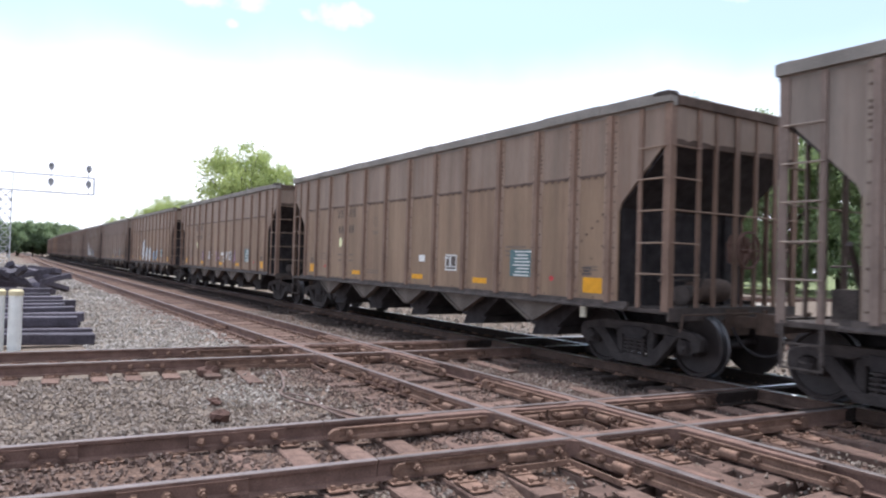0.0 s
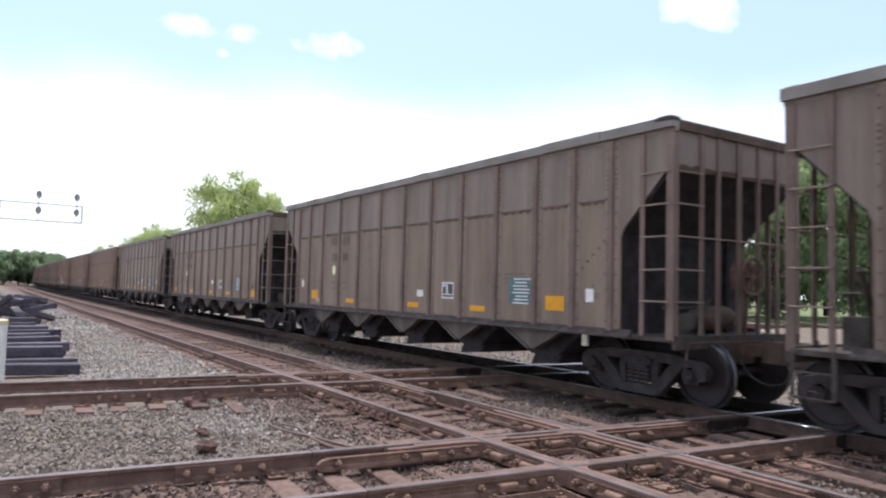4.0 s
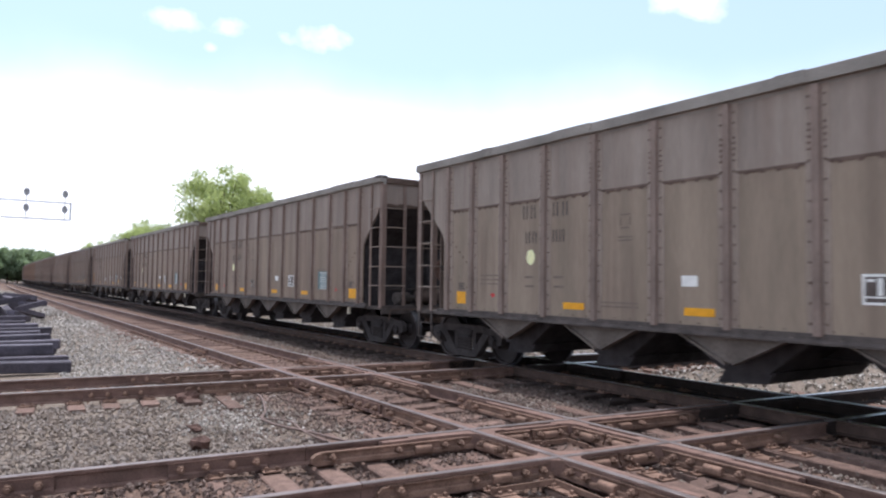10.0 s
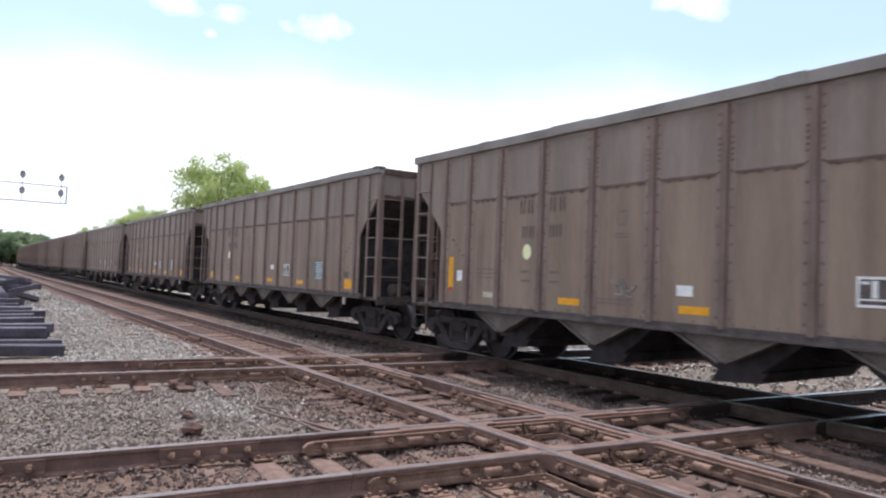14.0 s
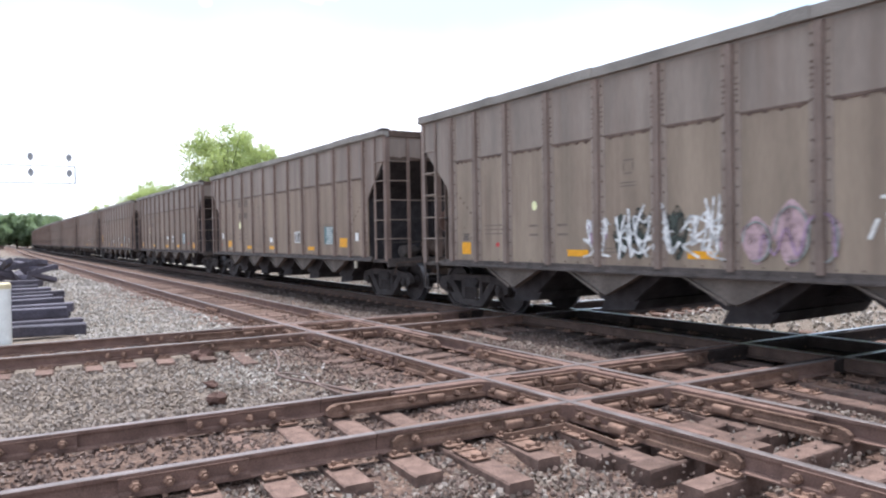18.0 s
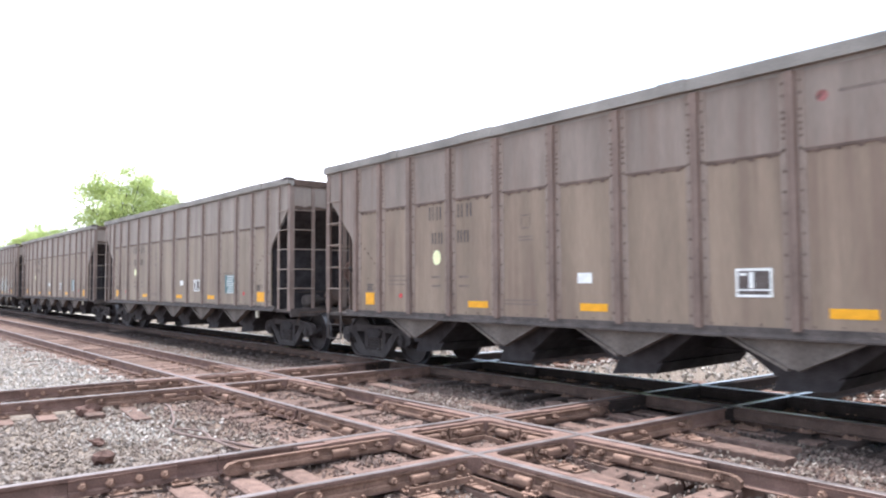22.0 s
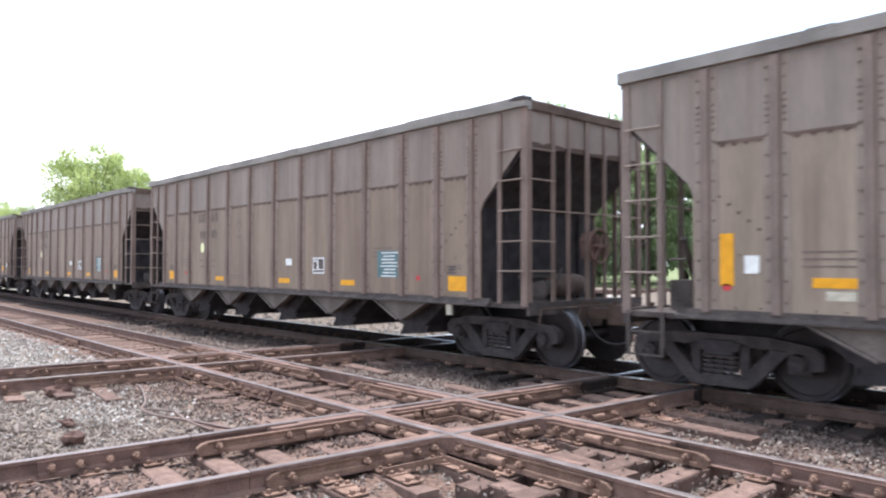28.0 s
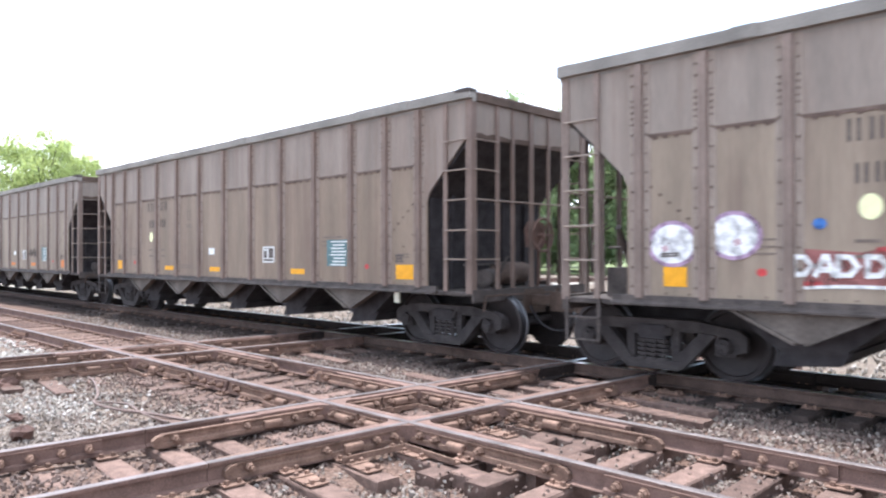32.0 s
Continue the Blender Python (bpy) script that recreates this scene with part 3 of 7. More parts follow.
tracks = {}
for key, label in (("A1", "rusty empty railway track on brown ties"), ("A2", "railway track in use under the coal train"),
                   ("B1", "rusty railway track crossing at right angles"), ("B2", "second crossing railway track with rusty rails")):
    tracks[key] = thing("railway_track", label, "railway track", "crossing railway tracks", "structure")
for key, x0, top in (("A1", A1, HALF_POLISH), ("A1", A1 + GA, HALF_POLISH), ("A2", A2, BRIGHT_STEEL), ("A2", A2 + GA, BRIGHT_STEEL)):
    part("rail", rail_mesh("rail", line_points(x0, -60, 420), top, 0.0, SHADED_RUST if x0 > A2 + 1 else PART_SHADED_RUST if x0 > A2 - 1 else RUST), None, tracks[key])
for key, n0, top in (("B1", B1, POLISH), ("B1", B1 + GA, POLISH), ("B2", B2, HALF_POLISH), ("B2", B2 + GA, HALF_POLISH)):
    part("rail", rail_mesh("rail", [bpos(-70, n0), bpos(2.25, n0)], top, 0.004), None, tracks[key])
    part("rail", rail_mesh("rail", [bpos(2.258, n0), bpos(8.4, n0)], HALF_POLISH, 0.004), None, tracks[key])
    part("rail", rail_mesh("rail", [bpos(8.408, n0), bpos(90, n0)], BRIGHT_STEEL, 0.004, SHADED_RUST), None, tracks[key])


# ---- the coal train ----
HALF, SIDE, TOP, SILL = 7.65, 1.55, 4.02, 1.07
POSTS = [-6.5, -5.66, -4.7, -3.55, -2.37, -1.18, 0.0, 1.18, 2.37, 3.55, 4.7, 5.66, 6.5]
RUNGS = (1.54, 2.0, 2.48, 2.95, 3.42)
BOGIE, BASE, WHEEL_R = 6.6, 0.96, 0.47


def mirrored(pts):
    return [(-a, b) for a, b in pts[::-1]]


def car_meshes(k_paint):
    """The meshes that all cars of one paint share."""
    paint, post, upper, flange = PAINTS[k_paint], POST_PAINTS[k_paint], UPPER_PAINTS[k_paint], FLANGE_PAINTS[k_paint]
    M = {}
    bm = bmesh.new()
    low = [(-6.58, 3.1), (-6.58, 2.5), (-6.68, 2.5), (-6.68, SILL)]
    prism(bm, low + mirrored(low), "x", -0.012, 0.012)
    M["lower_side_sheet"] = mesh_of("lower_side_sheet", bm, [paint])
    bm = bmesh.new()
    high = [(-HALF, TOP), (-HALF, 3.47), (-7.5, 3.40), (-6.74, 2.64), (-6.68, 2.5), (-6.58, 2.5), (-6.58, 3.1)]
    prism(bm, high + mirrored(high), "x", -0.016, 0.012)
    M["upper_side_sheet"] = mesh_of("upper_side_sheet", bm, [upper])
    bm = bmesh.new()
    end = [(-HALF, TOP), (-HALF, 3.47), (-7.5, 3.40), (-6.74, 2.64), (-6.68, 2.5), (-6.68, SILL)]
    prism(bm, end + mirrored(end), "x", -0.012, 0.012)
    M["side_sheet"] = mesh_of("side_sheet", bm, [paint])
    bm = bmesh.new()
    ribs = [(-0.014, -6.66), (-0.014, 6.66), (-0.02, 6.66)]
    for y in POSTS[::-1]:
        ribs += [(-0.02, y + 0.12), (-0.075, y + 0.05), (-0.075, y - 0.05), (-0.02, y - 0.12)]
    prism(bm, ribs + [(-0.02, -6.66)], "z", SILL, 3.98)
    M["ribbed_sheet"] = mesh_of("ribbed_sheet", bm, [post])
    bm = bmesh.new()
    prism(bm, [(0.0, -0.15), (-0.015, -0.135), (-0.015, -0.06), (-0.068, -0.046), (-0.068, 0.046), (-0.015, 0.06), (-0.015, 0.135), (0.0, 0.15)], "z", SILL, TOP)
    for f in bm.faces:
        f.material_index = 1 if abs(f.calc_center_median().y) > 0.07 else 0
    M["side_post"] = mesh_of("side_post", bm, [post, flange])
    bm = bmesh.new()
    for y0 in POSTS:
        heights = [SILL + 0.14 + k * 0.24 for k in range(9)] + [3.27 + k * 0.075 for k in range(5)] + [3.76, 3.9]
        for z in heights:
            for y in (y0 - 0.098, y0 + 0.098):
                rod(bm, (-0.012, y, z), (-0.028, y, z), 0.017, 6)
    for k in range(6):
        for s in (-1, 1):
            y, z = s * (5.74 + 0.12 * k), 1.94 + 0.104 * k
            rod(bm, (0.0, y, z), (-0.016, y, z), 0.02, 6)
            rod(bm, (0.0, y, z - 0.5), (-0.014, y, z - 0.5), 0.014, 6) if k % 2 else None
    for k in range(44):
        rod(bm, (0.0, -6.45 + 0.3 * k, SILL + 0.06), (-0.014, -6.45 + 0.3 * k, SILL + 0.06), 0.014, 6)
    M["rivets"] = mesh_of("rivets", bm, [SEAM_RUST])
    bm = bmesh.new()
    wear = random.Random(9)
    for y0, y1 in zip(POSTS[:-1], POSTS[1:]):
        n = 9
        for k in range(n):
            a, b = y0 + 0.1 + (y1 - y0 - 0.2) * k / n, y0 + 0.1 + (y1 - y0 - 0.2) * (k + 1) / n
            dip = wear.uniform(0.0, 0.016)
            prism(bm, [(0.004, 3.088 - dip), (-0.014, 3.094 - dip), (-0.016, 3.122), (0.004, 3.128)], "y", a, b)
            if k % 2:
                prism(bm, [(a, 3.09), (b - 0.01, 3.09), ((a + b) / 2 + 0.015, 3.06 - dip), ((a + b) / 2 - 0.02, 3.06 - dip)], "x", -0.012, 0.002)
    M["belt_seam"] = mesh_of("belt_seam", bm, [SEAM_RUST])
    bm = bmesh.new()
    prism(bm, [(-0.02, 4.0), (0.06, 4.0), (0.06, 4.205), (-0.095, 4.205), (-0.10, 4.2), (-0.10, 4.05), (-0.02, 4.05)], "y", -HALF - 0.06, HALF + 0.06)
    for a, b in ((-6.3, -4.9), (-1.1, -0.7), (2.4, 3.3), (5.0, 5.3)):
        box(bm, -0.112, -0.098, a, b, 4.06, 4.212)
    M["top_chord"] = mesh_of("top_chord", bm, [CHORD])
    bm = bmesh.new()
    prism(bm, [(-0.07, 4.02), (0.05, 4.02), (0.05, 4.17), (-0.055, 4.17), (-0.07, 4.15)], "x", -SIDE + 0.07, SIDE - 0.07)
    # end chord's dark colour draws the thin shadow line at the top edge
    M["end_chord"] = mesh_of("end_chord", bm, [EDGE_RUST_SHADE])
    bm = bmesh.new()
    pts = [(-0.26, 4.2), (-0.16, 4.214), (0.02, 4.216), (0.06, 4.2), (0.07, 4.16), (0.06, 4.13), (-0.26, 4.15)]
    prism(bm, [(-a, b) for a, b in pts], "x", -0.108, 0.09)
    M["corner_cap"] = mesh_of("corner_cap", bm, [GRIME_SHADE], bevel=0.012)
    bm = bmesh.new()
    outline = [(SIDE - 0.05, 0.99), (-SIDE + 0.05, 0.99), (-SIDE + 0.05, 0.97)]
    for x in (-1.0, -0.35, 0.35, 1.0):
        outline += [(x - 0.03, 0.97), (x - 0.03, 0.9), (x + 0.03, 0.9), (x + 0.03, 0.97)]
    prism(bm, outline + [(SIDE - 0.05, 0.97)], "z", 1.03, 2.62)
    # near-black colour paints the shade inside the open car end
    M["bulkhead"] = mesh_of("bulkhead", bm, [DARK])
    bm = bmesh.new()
    box(bm, -SIDE + 0.02, SIDE - 0.02, -0.012, 0.012, 3.47, 4.02)
    M["end_sheet"] = mesh_of("end_sheet", bm, [upper])
    bm = bmesh.new()
    rag = random.Random(4)
    prism(bm, [(-1.5, 3.455), (1.5, 3.455)] + [(1.5 - 3.0 * k / 28, 3.5 + rag.uniform(0.0, 0.05)) for k in range(29)], "y", -0.018, 0.016)
    M["end_lip"] = mesh_of("end_lip", bm, [EDGE_RUST_SHADE])
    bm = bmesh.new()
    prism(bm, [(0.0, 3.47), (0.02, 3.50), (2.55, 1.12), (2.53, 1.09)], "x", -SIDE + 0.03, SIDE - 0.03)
    # underside of the slope is coloured dark for the shade it lies in
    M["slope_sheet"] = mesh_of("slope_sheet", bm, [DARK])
    # corner angle, ladder stiles and end posts run from the platform to the chord
    bm = bmesh.new()
    prism(bm, [(-0.02, -0.02), (0.105, -0.02), (0.105, 0.0), (0.0, 0.0), (0.0, 0.105), (-0.02, 0.105)], "z", 1.0, 4.03)
    M["corner_post"] = mesh_of("corner_post", bm, [post])
    bm = bmesh.new()
    box(bm, -0.035, 0.0, -0.04, 0.04, 1.03, 4.03)
    M["side_ladder"] = mesh_of("side_ladder", bm, [post], bevel=0.006)
    bm = bmesh.new()
    rod(bm, (-0.045, 0.02, 0), (-0.045, -0.5, 0), 0.014, 6)
    M["rung"] = mesh_of("rung", bm, [flange])
    bm = bmesh.new()
    box(bm, -0.02, 0.02, -0.04, 0.04, 1.03, 4.03)
    for z in RUNGS:
        rod(bm, (0, 0, z), (0, -0.5, z), 0.014, 6)
    M["far_ladder"] = mesh_of("far_ladder", bm, [post])
    bm = bmesh.new()
    box(bm, -0.042, 0.042, -0.035, 0.0, 1.03, 4.03)
    M["end_ladder"] = mesh_of("end_ladder", bm, [post], bevel=0.006)
    bm = bmesh.new()
    rod(bm, (0.02, -0.045, 0), (-0.57, -0.045, 0), 0.014, 6)
    M["end_rung"] = mesh_of("end_rung", bm, [flange])
    for key, w in (("end_post", 0.03), ("wide_end_post", 0.055)):
        bm = bmesh.new()
        prism(bm, [(-w, -0.03), (w, -0.03), (w, -0.015), (0.012, -0.015), (0.012, 0.03), (-0.012, 0.03), (-0.012, -0.015), (-w, -0.015)], "z", 1.03, 4.03)
        M[key] = mesh_of(key, bm, [post])
    bm = bmesh.new()
    rod(bm, (-0.93, -0.05, 2.48), (SIDE, -0.05, 2.48), 0.014, 6)
    for x in (-0.55, -0.05, 0.45, 1.0):
        rod(bm, (x, -0.05, 2.48), (x, 0.0, 2.48), 0.012, 6)
    M["grab_rail"] = mesh_of("grab_rail", bm, [flange])
    bm = bmesh.new()
    for y in (-0.27, 0.23):
        box(bm, -0.008, 0.008, y - 0.025, y + 0.025, 0.46, 1.04)
    for z in (0.46, 0.76):
        box(bm, -0.03, 0.012, -0.29, 0.25, z, z + 0.022)
    M["sill_step"] = mesh_of("sill_step", bm, [GRIME_SHADE])
    bm = bmesh.new()
    prism(bm, [(-0.10, 0.975), (0.03, 0.975), (0.03, 1.10), (-0.035, 1.10), (-0.045, 1.03), (-0.10, 1.0)], "y", -6.9, 6.9)
    # dark steel paints the shadow line along the sill
    M["side_sill"] = mesh_of("side_sill", bm, [GRIME_SHADE])
    bm = bmesh.new()
    box(bm, -SIDE, SIDE, -0.55, 0.42, 0.96, 1.03)
    box(bm, -SIDE - 0.01, SIDE + 0.01, -0.6, -0.55, 0.86, 1.06)
    # platform coloured dark for the shade between the cars
    M["end_platform"] = mesh_of("end_platform", bm, [GRIME_SHADE], bevel=0.006)
    bm = bmesh.new()
    box(bm, -0.33, 0.33, -HALF, HALF, 0.70, 1.02)
    box(bm, -0.42, 0.42, -HALF, HALF, 0.70, 0.72)
    M["centre_sill"] = mesh_of("centre_sill", bm, [DARK])
    bm = bmesh.new()
    prism(bm, [(-0.1, 0.0), (0.1, 0.0), (0.07, 0.14), (0.07, 0.5), (-0.07, 0.5), (-0.07, 0.14)], "z", 0.76, 0.93)
    prism(bm, [(-0.12, 0.44), (0.1, 0.44), (0.17, 0.6), (0.2, 0.8), (0.12, 0.92), (0.06, 0.84), (0.04, 0.7), (-0.05, 0.68), (-0.16, 0.78), (-0.2, 0.7)], "z", 0.68, 1.0)
    prism(bm, [(-0.3, 0.62), (0.3, 0.62), (0.34, 0.8), (0.26, 1.03), (-0.26, 1.03), (-0.34, 0.8)], "y", -0.04, 0.06)
    rod(bm, (0.1, 0.6, 0.98), (0.1, 0.6, 1.06), 0.04, 8)
    rod(bm, (0.1, 0.5, 1.0), (1.35, 0.12, 0.96), 0.016, 6)
    rod(bm, (1.35, 0.12, 0.96), (1.42, 0.14, 0.72), 0.016, 6)
    M["coupler"] = mesh_of("coupler", bm, [EDGE_RUST_SHADE], bevel=0.006)
    bm = bmesh.new()
    pts = [Vector((0.18, 0.1, 0.75)), Vector((0.2, 0.3, 0.5)), Vector((0.18, 0.55, 0.38)), Vector((0.12, 0.8, 0.42)), Vector((0.05, 0.86, 0.6))]
    tube(bm, pts, 0.022)
    M["air_hose"] = mesh_of("air_hose", bm, [DARK], True)
    # triangular hopper cheek with its flanged lower edges, and the recessed gate behind it
    bm = bmesh.new()
    prism(bm, [(-0.88, 1.03), (0.88, 1.03), (0.06, 0.64), (-0.06, 0.64)], "x", -SIDE + 0.0, -SIDE + 0.02)
    for s in (-1, 1):
        prism(bm, [(s * 0.90, 1.03), (s * 0.06, 0.62), (s * 0.06, 0.66), (s * 0.86, 1.05)], "x", -SIDE - 0.045, -SIDE + 0.1)
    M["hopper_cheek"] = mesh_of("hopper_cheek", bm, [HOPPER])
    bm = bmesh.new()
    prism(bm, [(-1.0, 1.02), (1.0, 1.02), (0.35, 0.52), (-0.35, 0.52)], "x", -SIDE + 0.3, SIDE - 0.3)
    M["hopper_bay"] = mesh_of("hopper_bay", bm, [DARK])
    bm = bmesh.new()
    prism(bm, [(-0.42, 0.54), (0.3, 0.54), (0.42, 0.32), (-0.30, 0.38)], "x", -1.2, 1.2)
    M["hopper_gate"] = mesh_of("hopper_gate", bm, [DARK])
    # bogie
    bm = bmesh.new()
    x0, x1 = -1.06, -0.94
    prism(bm, [(-1.24, 0.60), (-1.14, 0.68), (-0.62, 0.76), (0.62, 0.76), (1.14, 0.68), (1.24, 0.60), (1.24, 0.42), (1.10, 0.38), (1.08, 0.56), (0.84, 0.56),
               (0.62, 0.62), (-0.62, 0.62), (-0.84, 0.56), (-1.08, 0.56), (-1.10, 0.38), (-1.24, 0.42)], "x", x0, x1)
    for s in (-1, 1):
        prism(bm, [(s * 0.88, 0.60), (s * 0.66, 0.62), (s * 0.24, 0.2), (s * 0.42, 0.12)], "x", x0 - 0.02, x1 + 0.02)
        prism(bm, [(s * 0.38, 0.64), (s * 0.26, 0.64), (s * 0.26, 0.18), (s * 0.38, 0.18)], "x", x0, x1)
        prism(bm, [(s * 0.82, 0.58), (s * 1.1, 0.58), (s * 1.1, 0.34), (s * 0.84, 0.34)], "x", x0 + 0.02, x1)
        prism(bm, [(s * 0.86, 0.50), (s * 1.06, 0.50), (s * 1.02, 0.40), (s * 0.90, 0.40)], "x", x0 - 0.05, x0 + 0.02)
    prism(bm, [(-0.44, 0.23), (0.44, 0.23), (0.38, 0.10), (-0.38, 0.10)], "x", x0 - 0.03, x1 + 0.03)
    prism(bm, [(-0.3, 0.66), (0.3, 0.66), (0.26, 0.55), (-0.26, 0.55)], "x", x0 - 0.04, x0)
    M["side_frame"] = mesh_of("side_frame", bm, [TRUCK], bevel=0.008)
    bm = bmesh.new()
    coil = [(0.215, 0.05)]
    for q in range(5):
        z = 0.222 + 0.06 * q
        coil += [(z, 0.035), (z + 0.004, 0.085), (z + 0.032, 0.085), (z + 0.036, 0.035)]
    lathe(bm, coil, "z", 12, (-1.03, 0, 0))
    M["spring"] = mesh_of("spring", bm, [TRUCK])
    bm = bmesh.new()
    box(bm, -1.10, 1.10, -0.2, 0.2, 0.5, 0.69)
    box(bm, -0.3, 0.3, -0.24, 0.24, 0.68, 0.74)
    M["bolster"] = mesh_of("bolster", bm, [DARK], bevel=0.01)
    bm = bmesh.new()
    for s in (-1, 1):
        prof = [(0.625, 0.10), (0.625, 0.505), (0.655, 0.505), (0.665, WHEEL_R + 0.004), (0.77, WHEEL_R - 0.004), (0.775, WHEEL_R - 0.06), (0.735, WHEEL_R - 0.075), (0.70, 0.17), (0.76, 0.15), (0.79, 0.12)]
        lathe(bm, [(s * a, r) for a, r in prof], "x", 36, mis=[0, 0, 1, 1, 0, 0, 0, 0, 0])
        lathe(bm, [(s * 0.79, 0.075), (s * 0.92, 0.075), (s * 0.92, 0.125), (s * 1.06, 0.125), (s * 1.06, 0.10), (s * 1.10, 0.095)], "x", 16)
        for k in range(3):
            a = k * 2.094
            rod(bm, (s * 1.10, 0.05 * math.cos(a), 0.05 * math.sin(a)), (s * 1.125, 0.05 * math.cos(a), 0.05 * math.sin(a)), 0.02, 6)
    rod(bm, (-0.64, 0, 0), (0.64, 0, 0), 0.08, 12)
    M["wheelset"] = mesh_of("wheelset", bm, [WHEEL, TREAD])
    bm = bmesh.new()
    rod(bm, (-0.62, 0, 0.48), (0.62, 0, 0.48), 0.045, 8)
    for s in (-1, 1):
        prism(bm, [(-0.06, 0.3), (0.06, 0.3), (0.09, 0.62), (-0.03, 0.62)], "x", s * 0.72 - 0.05, s * 0.72 + 0.05)
    M["brake_beam"] = mesh_of("brake_beam", bm, [GRIME_SHADE])
    # brake gear on the hand-brake end
    bm = bmesh.new()
    lathe(bm, [(-0.45, 0.02), (-0.43, 0.17), (-0.3, 0.20), (0.3, 0.20), (0.43, 0.17), (0.45, 0.02)], "x", 16, (0.35, 0.55, 1.28))
    M["air_reservoir"] = mesh_of("air_reservoir", bm, [SEAM_RUST], True)
    bm = bmesh.new()
    tube(bm, [Vector((0.28 * math.cos(k * math.pi / 6), -0.06, 0.28 * math.sin(k * math.pi / 6))) for k in range(13)], 0.024)
    for a in range(3):
        c, d = 0.28 * math.cos(a * math.pi / 3), 0.28 * math.sin(a * math.pi / 3)
        rod(bm, (-c, -0.06, -d), (c, -0.06, d), 0.016, 6)
    rod(bm, (0, -0.09, 0), (0, 0.05, 0), 0.05, 10)
    prism(bm, [(-0.16, -0.2), (0.1, -0.24), (0.2, -0.05), (0.14, 0.2), (-0.1, 0.24), (-0.2, 0.1)], "y", 0.02, 0.2)
    rod(bm, (0.1, 0.1, -0.2), (0.08, 0.12, -0.98), 0.028, 6)
    M["hand_brake_wheel"] = mesh_of("hand_brake_wheel", bm, [RUST])
    bm = bmesh.new()
    lathe(bm, [(-0.3, 0.1), (-0.28, 0.15), (0.12, 0.15), (0.14, 0.1), (0.4, 0.05)], "x", 14, (0.0, 0.0, 0.2))
    box(bm, -0.25, 0.3, -0.12, 0.12, 0.0, 0.06)
    rod(bm, (0.4, 0.0, 0.2), (0.75, -0.05, 0.55), 0.025, 6)
    rod(bm, (-0.9, 0.1, 0.42), (0.9, 0.1, 0.42), 0.022, 6)
    M["brake_cylinder"] = mesh_of("brake_cylinder", bm, [GRIME_SHADE])
    bm = bmesh.new()
    box(bm, -0.18, 0.18, -0.12, 0.12, 0.0, 0.3)
    rod(bm, (0.05, 0.0, 0.15), (0.6, 0.0, 0.15), 0.1, 10)
    rod(bm, (-0.1, -0.1, 0.3), (-0.5, -0.2, 0.7), 0.03, 6)
    M["brake_valve"] = mesh_of("brake_valve", bm, [GRIME_SHADE])
    bm = bmesh.new()
    nx, ny = 8, 30
    g = [[bm.verts.new((-1.5 + 3.0 * i / nx, -7.5 + 15 * j / ny, 3.75 + 0.36 * math.sin(math.pi * i / nx) * (0.6 + 0.4 * abs(math.sin(j * 0.52))) + 0.08 * noise.noise((i * 0.9, j * 0.9, 2)))) for i in range(nx + 1)] for j in range(ny + 1)]
    for j in range(ny):
        for i in range(nx):
            bm.faces.new((g[j][i], g[j][i + 1], g[j + 1][i + 1], g[j + 1][i]))
    M["coal_load"] = mesh_of("coal_load", bm, [COAL])
    bm = bmesh.new()
    box(bm, -0.02, 0.02, -0.06, 0.06, 0.76, 0.98)
    M["routing_card"] = mesh_of("routing_card", bm, [FADED])
    return M


def plate_mesh(name, w, h, mat, t=0.006):
    bm = bmesh.new()
    box(bm, -t, 0, -w / 2, w / 2, -h / 2, h / 2)
    return mesh_of(name, bm, [mat])


def disc_mesh(name, w, h, mat, t=0.006, n=16):
    bm = bmesh.new()
    prism(bm, [(w / 2 * math.cos(2 * math.pi * k / n), h / 2 * math.sin(2 * math.pi * k / n)) for k in range(n)], "x", -t, 0)
    return mesh_of(name, bm, [mat])


def bars_mesh(name, bars, mat, t=0.004):
    """Plain bars (y, z, width, height) on one sheet."""
    bm = bmesh.new()
    for y, z, w, h in bars:
        box(bm, -t, 0, y - w / 2, y + w / 2, z - h / 2, z + h / 2)
    return mesh_of(name, bm, [mat])


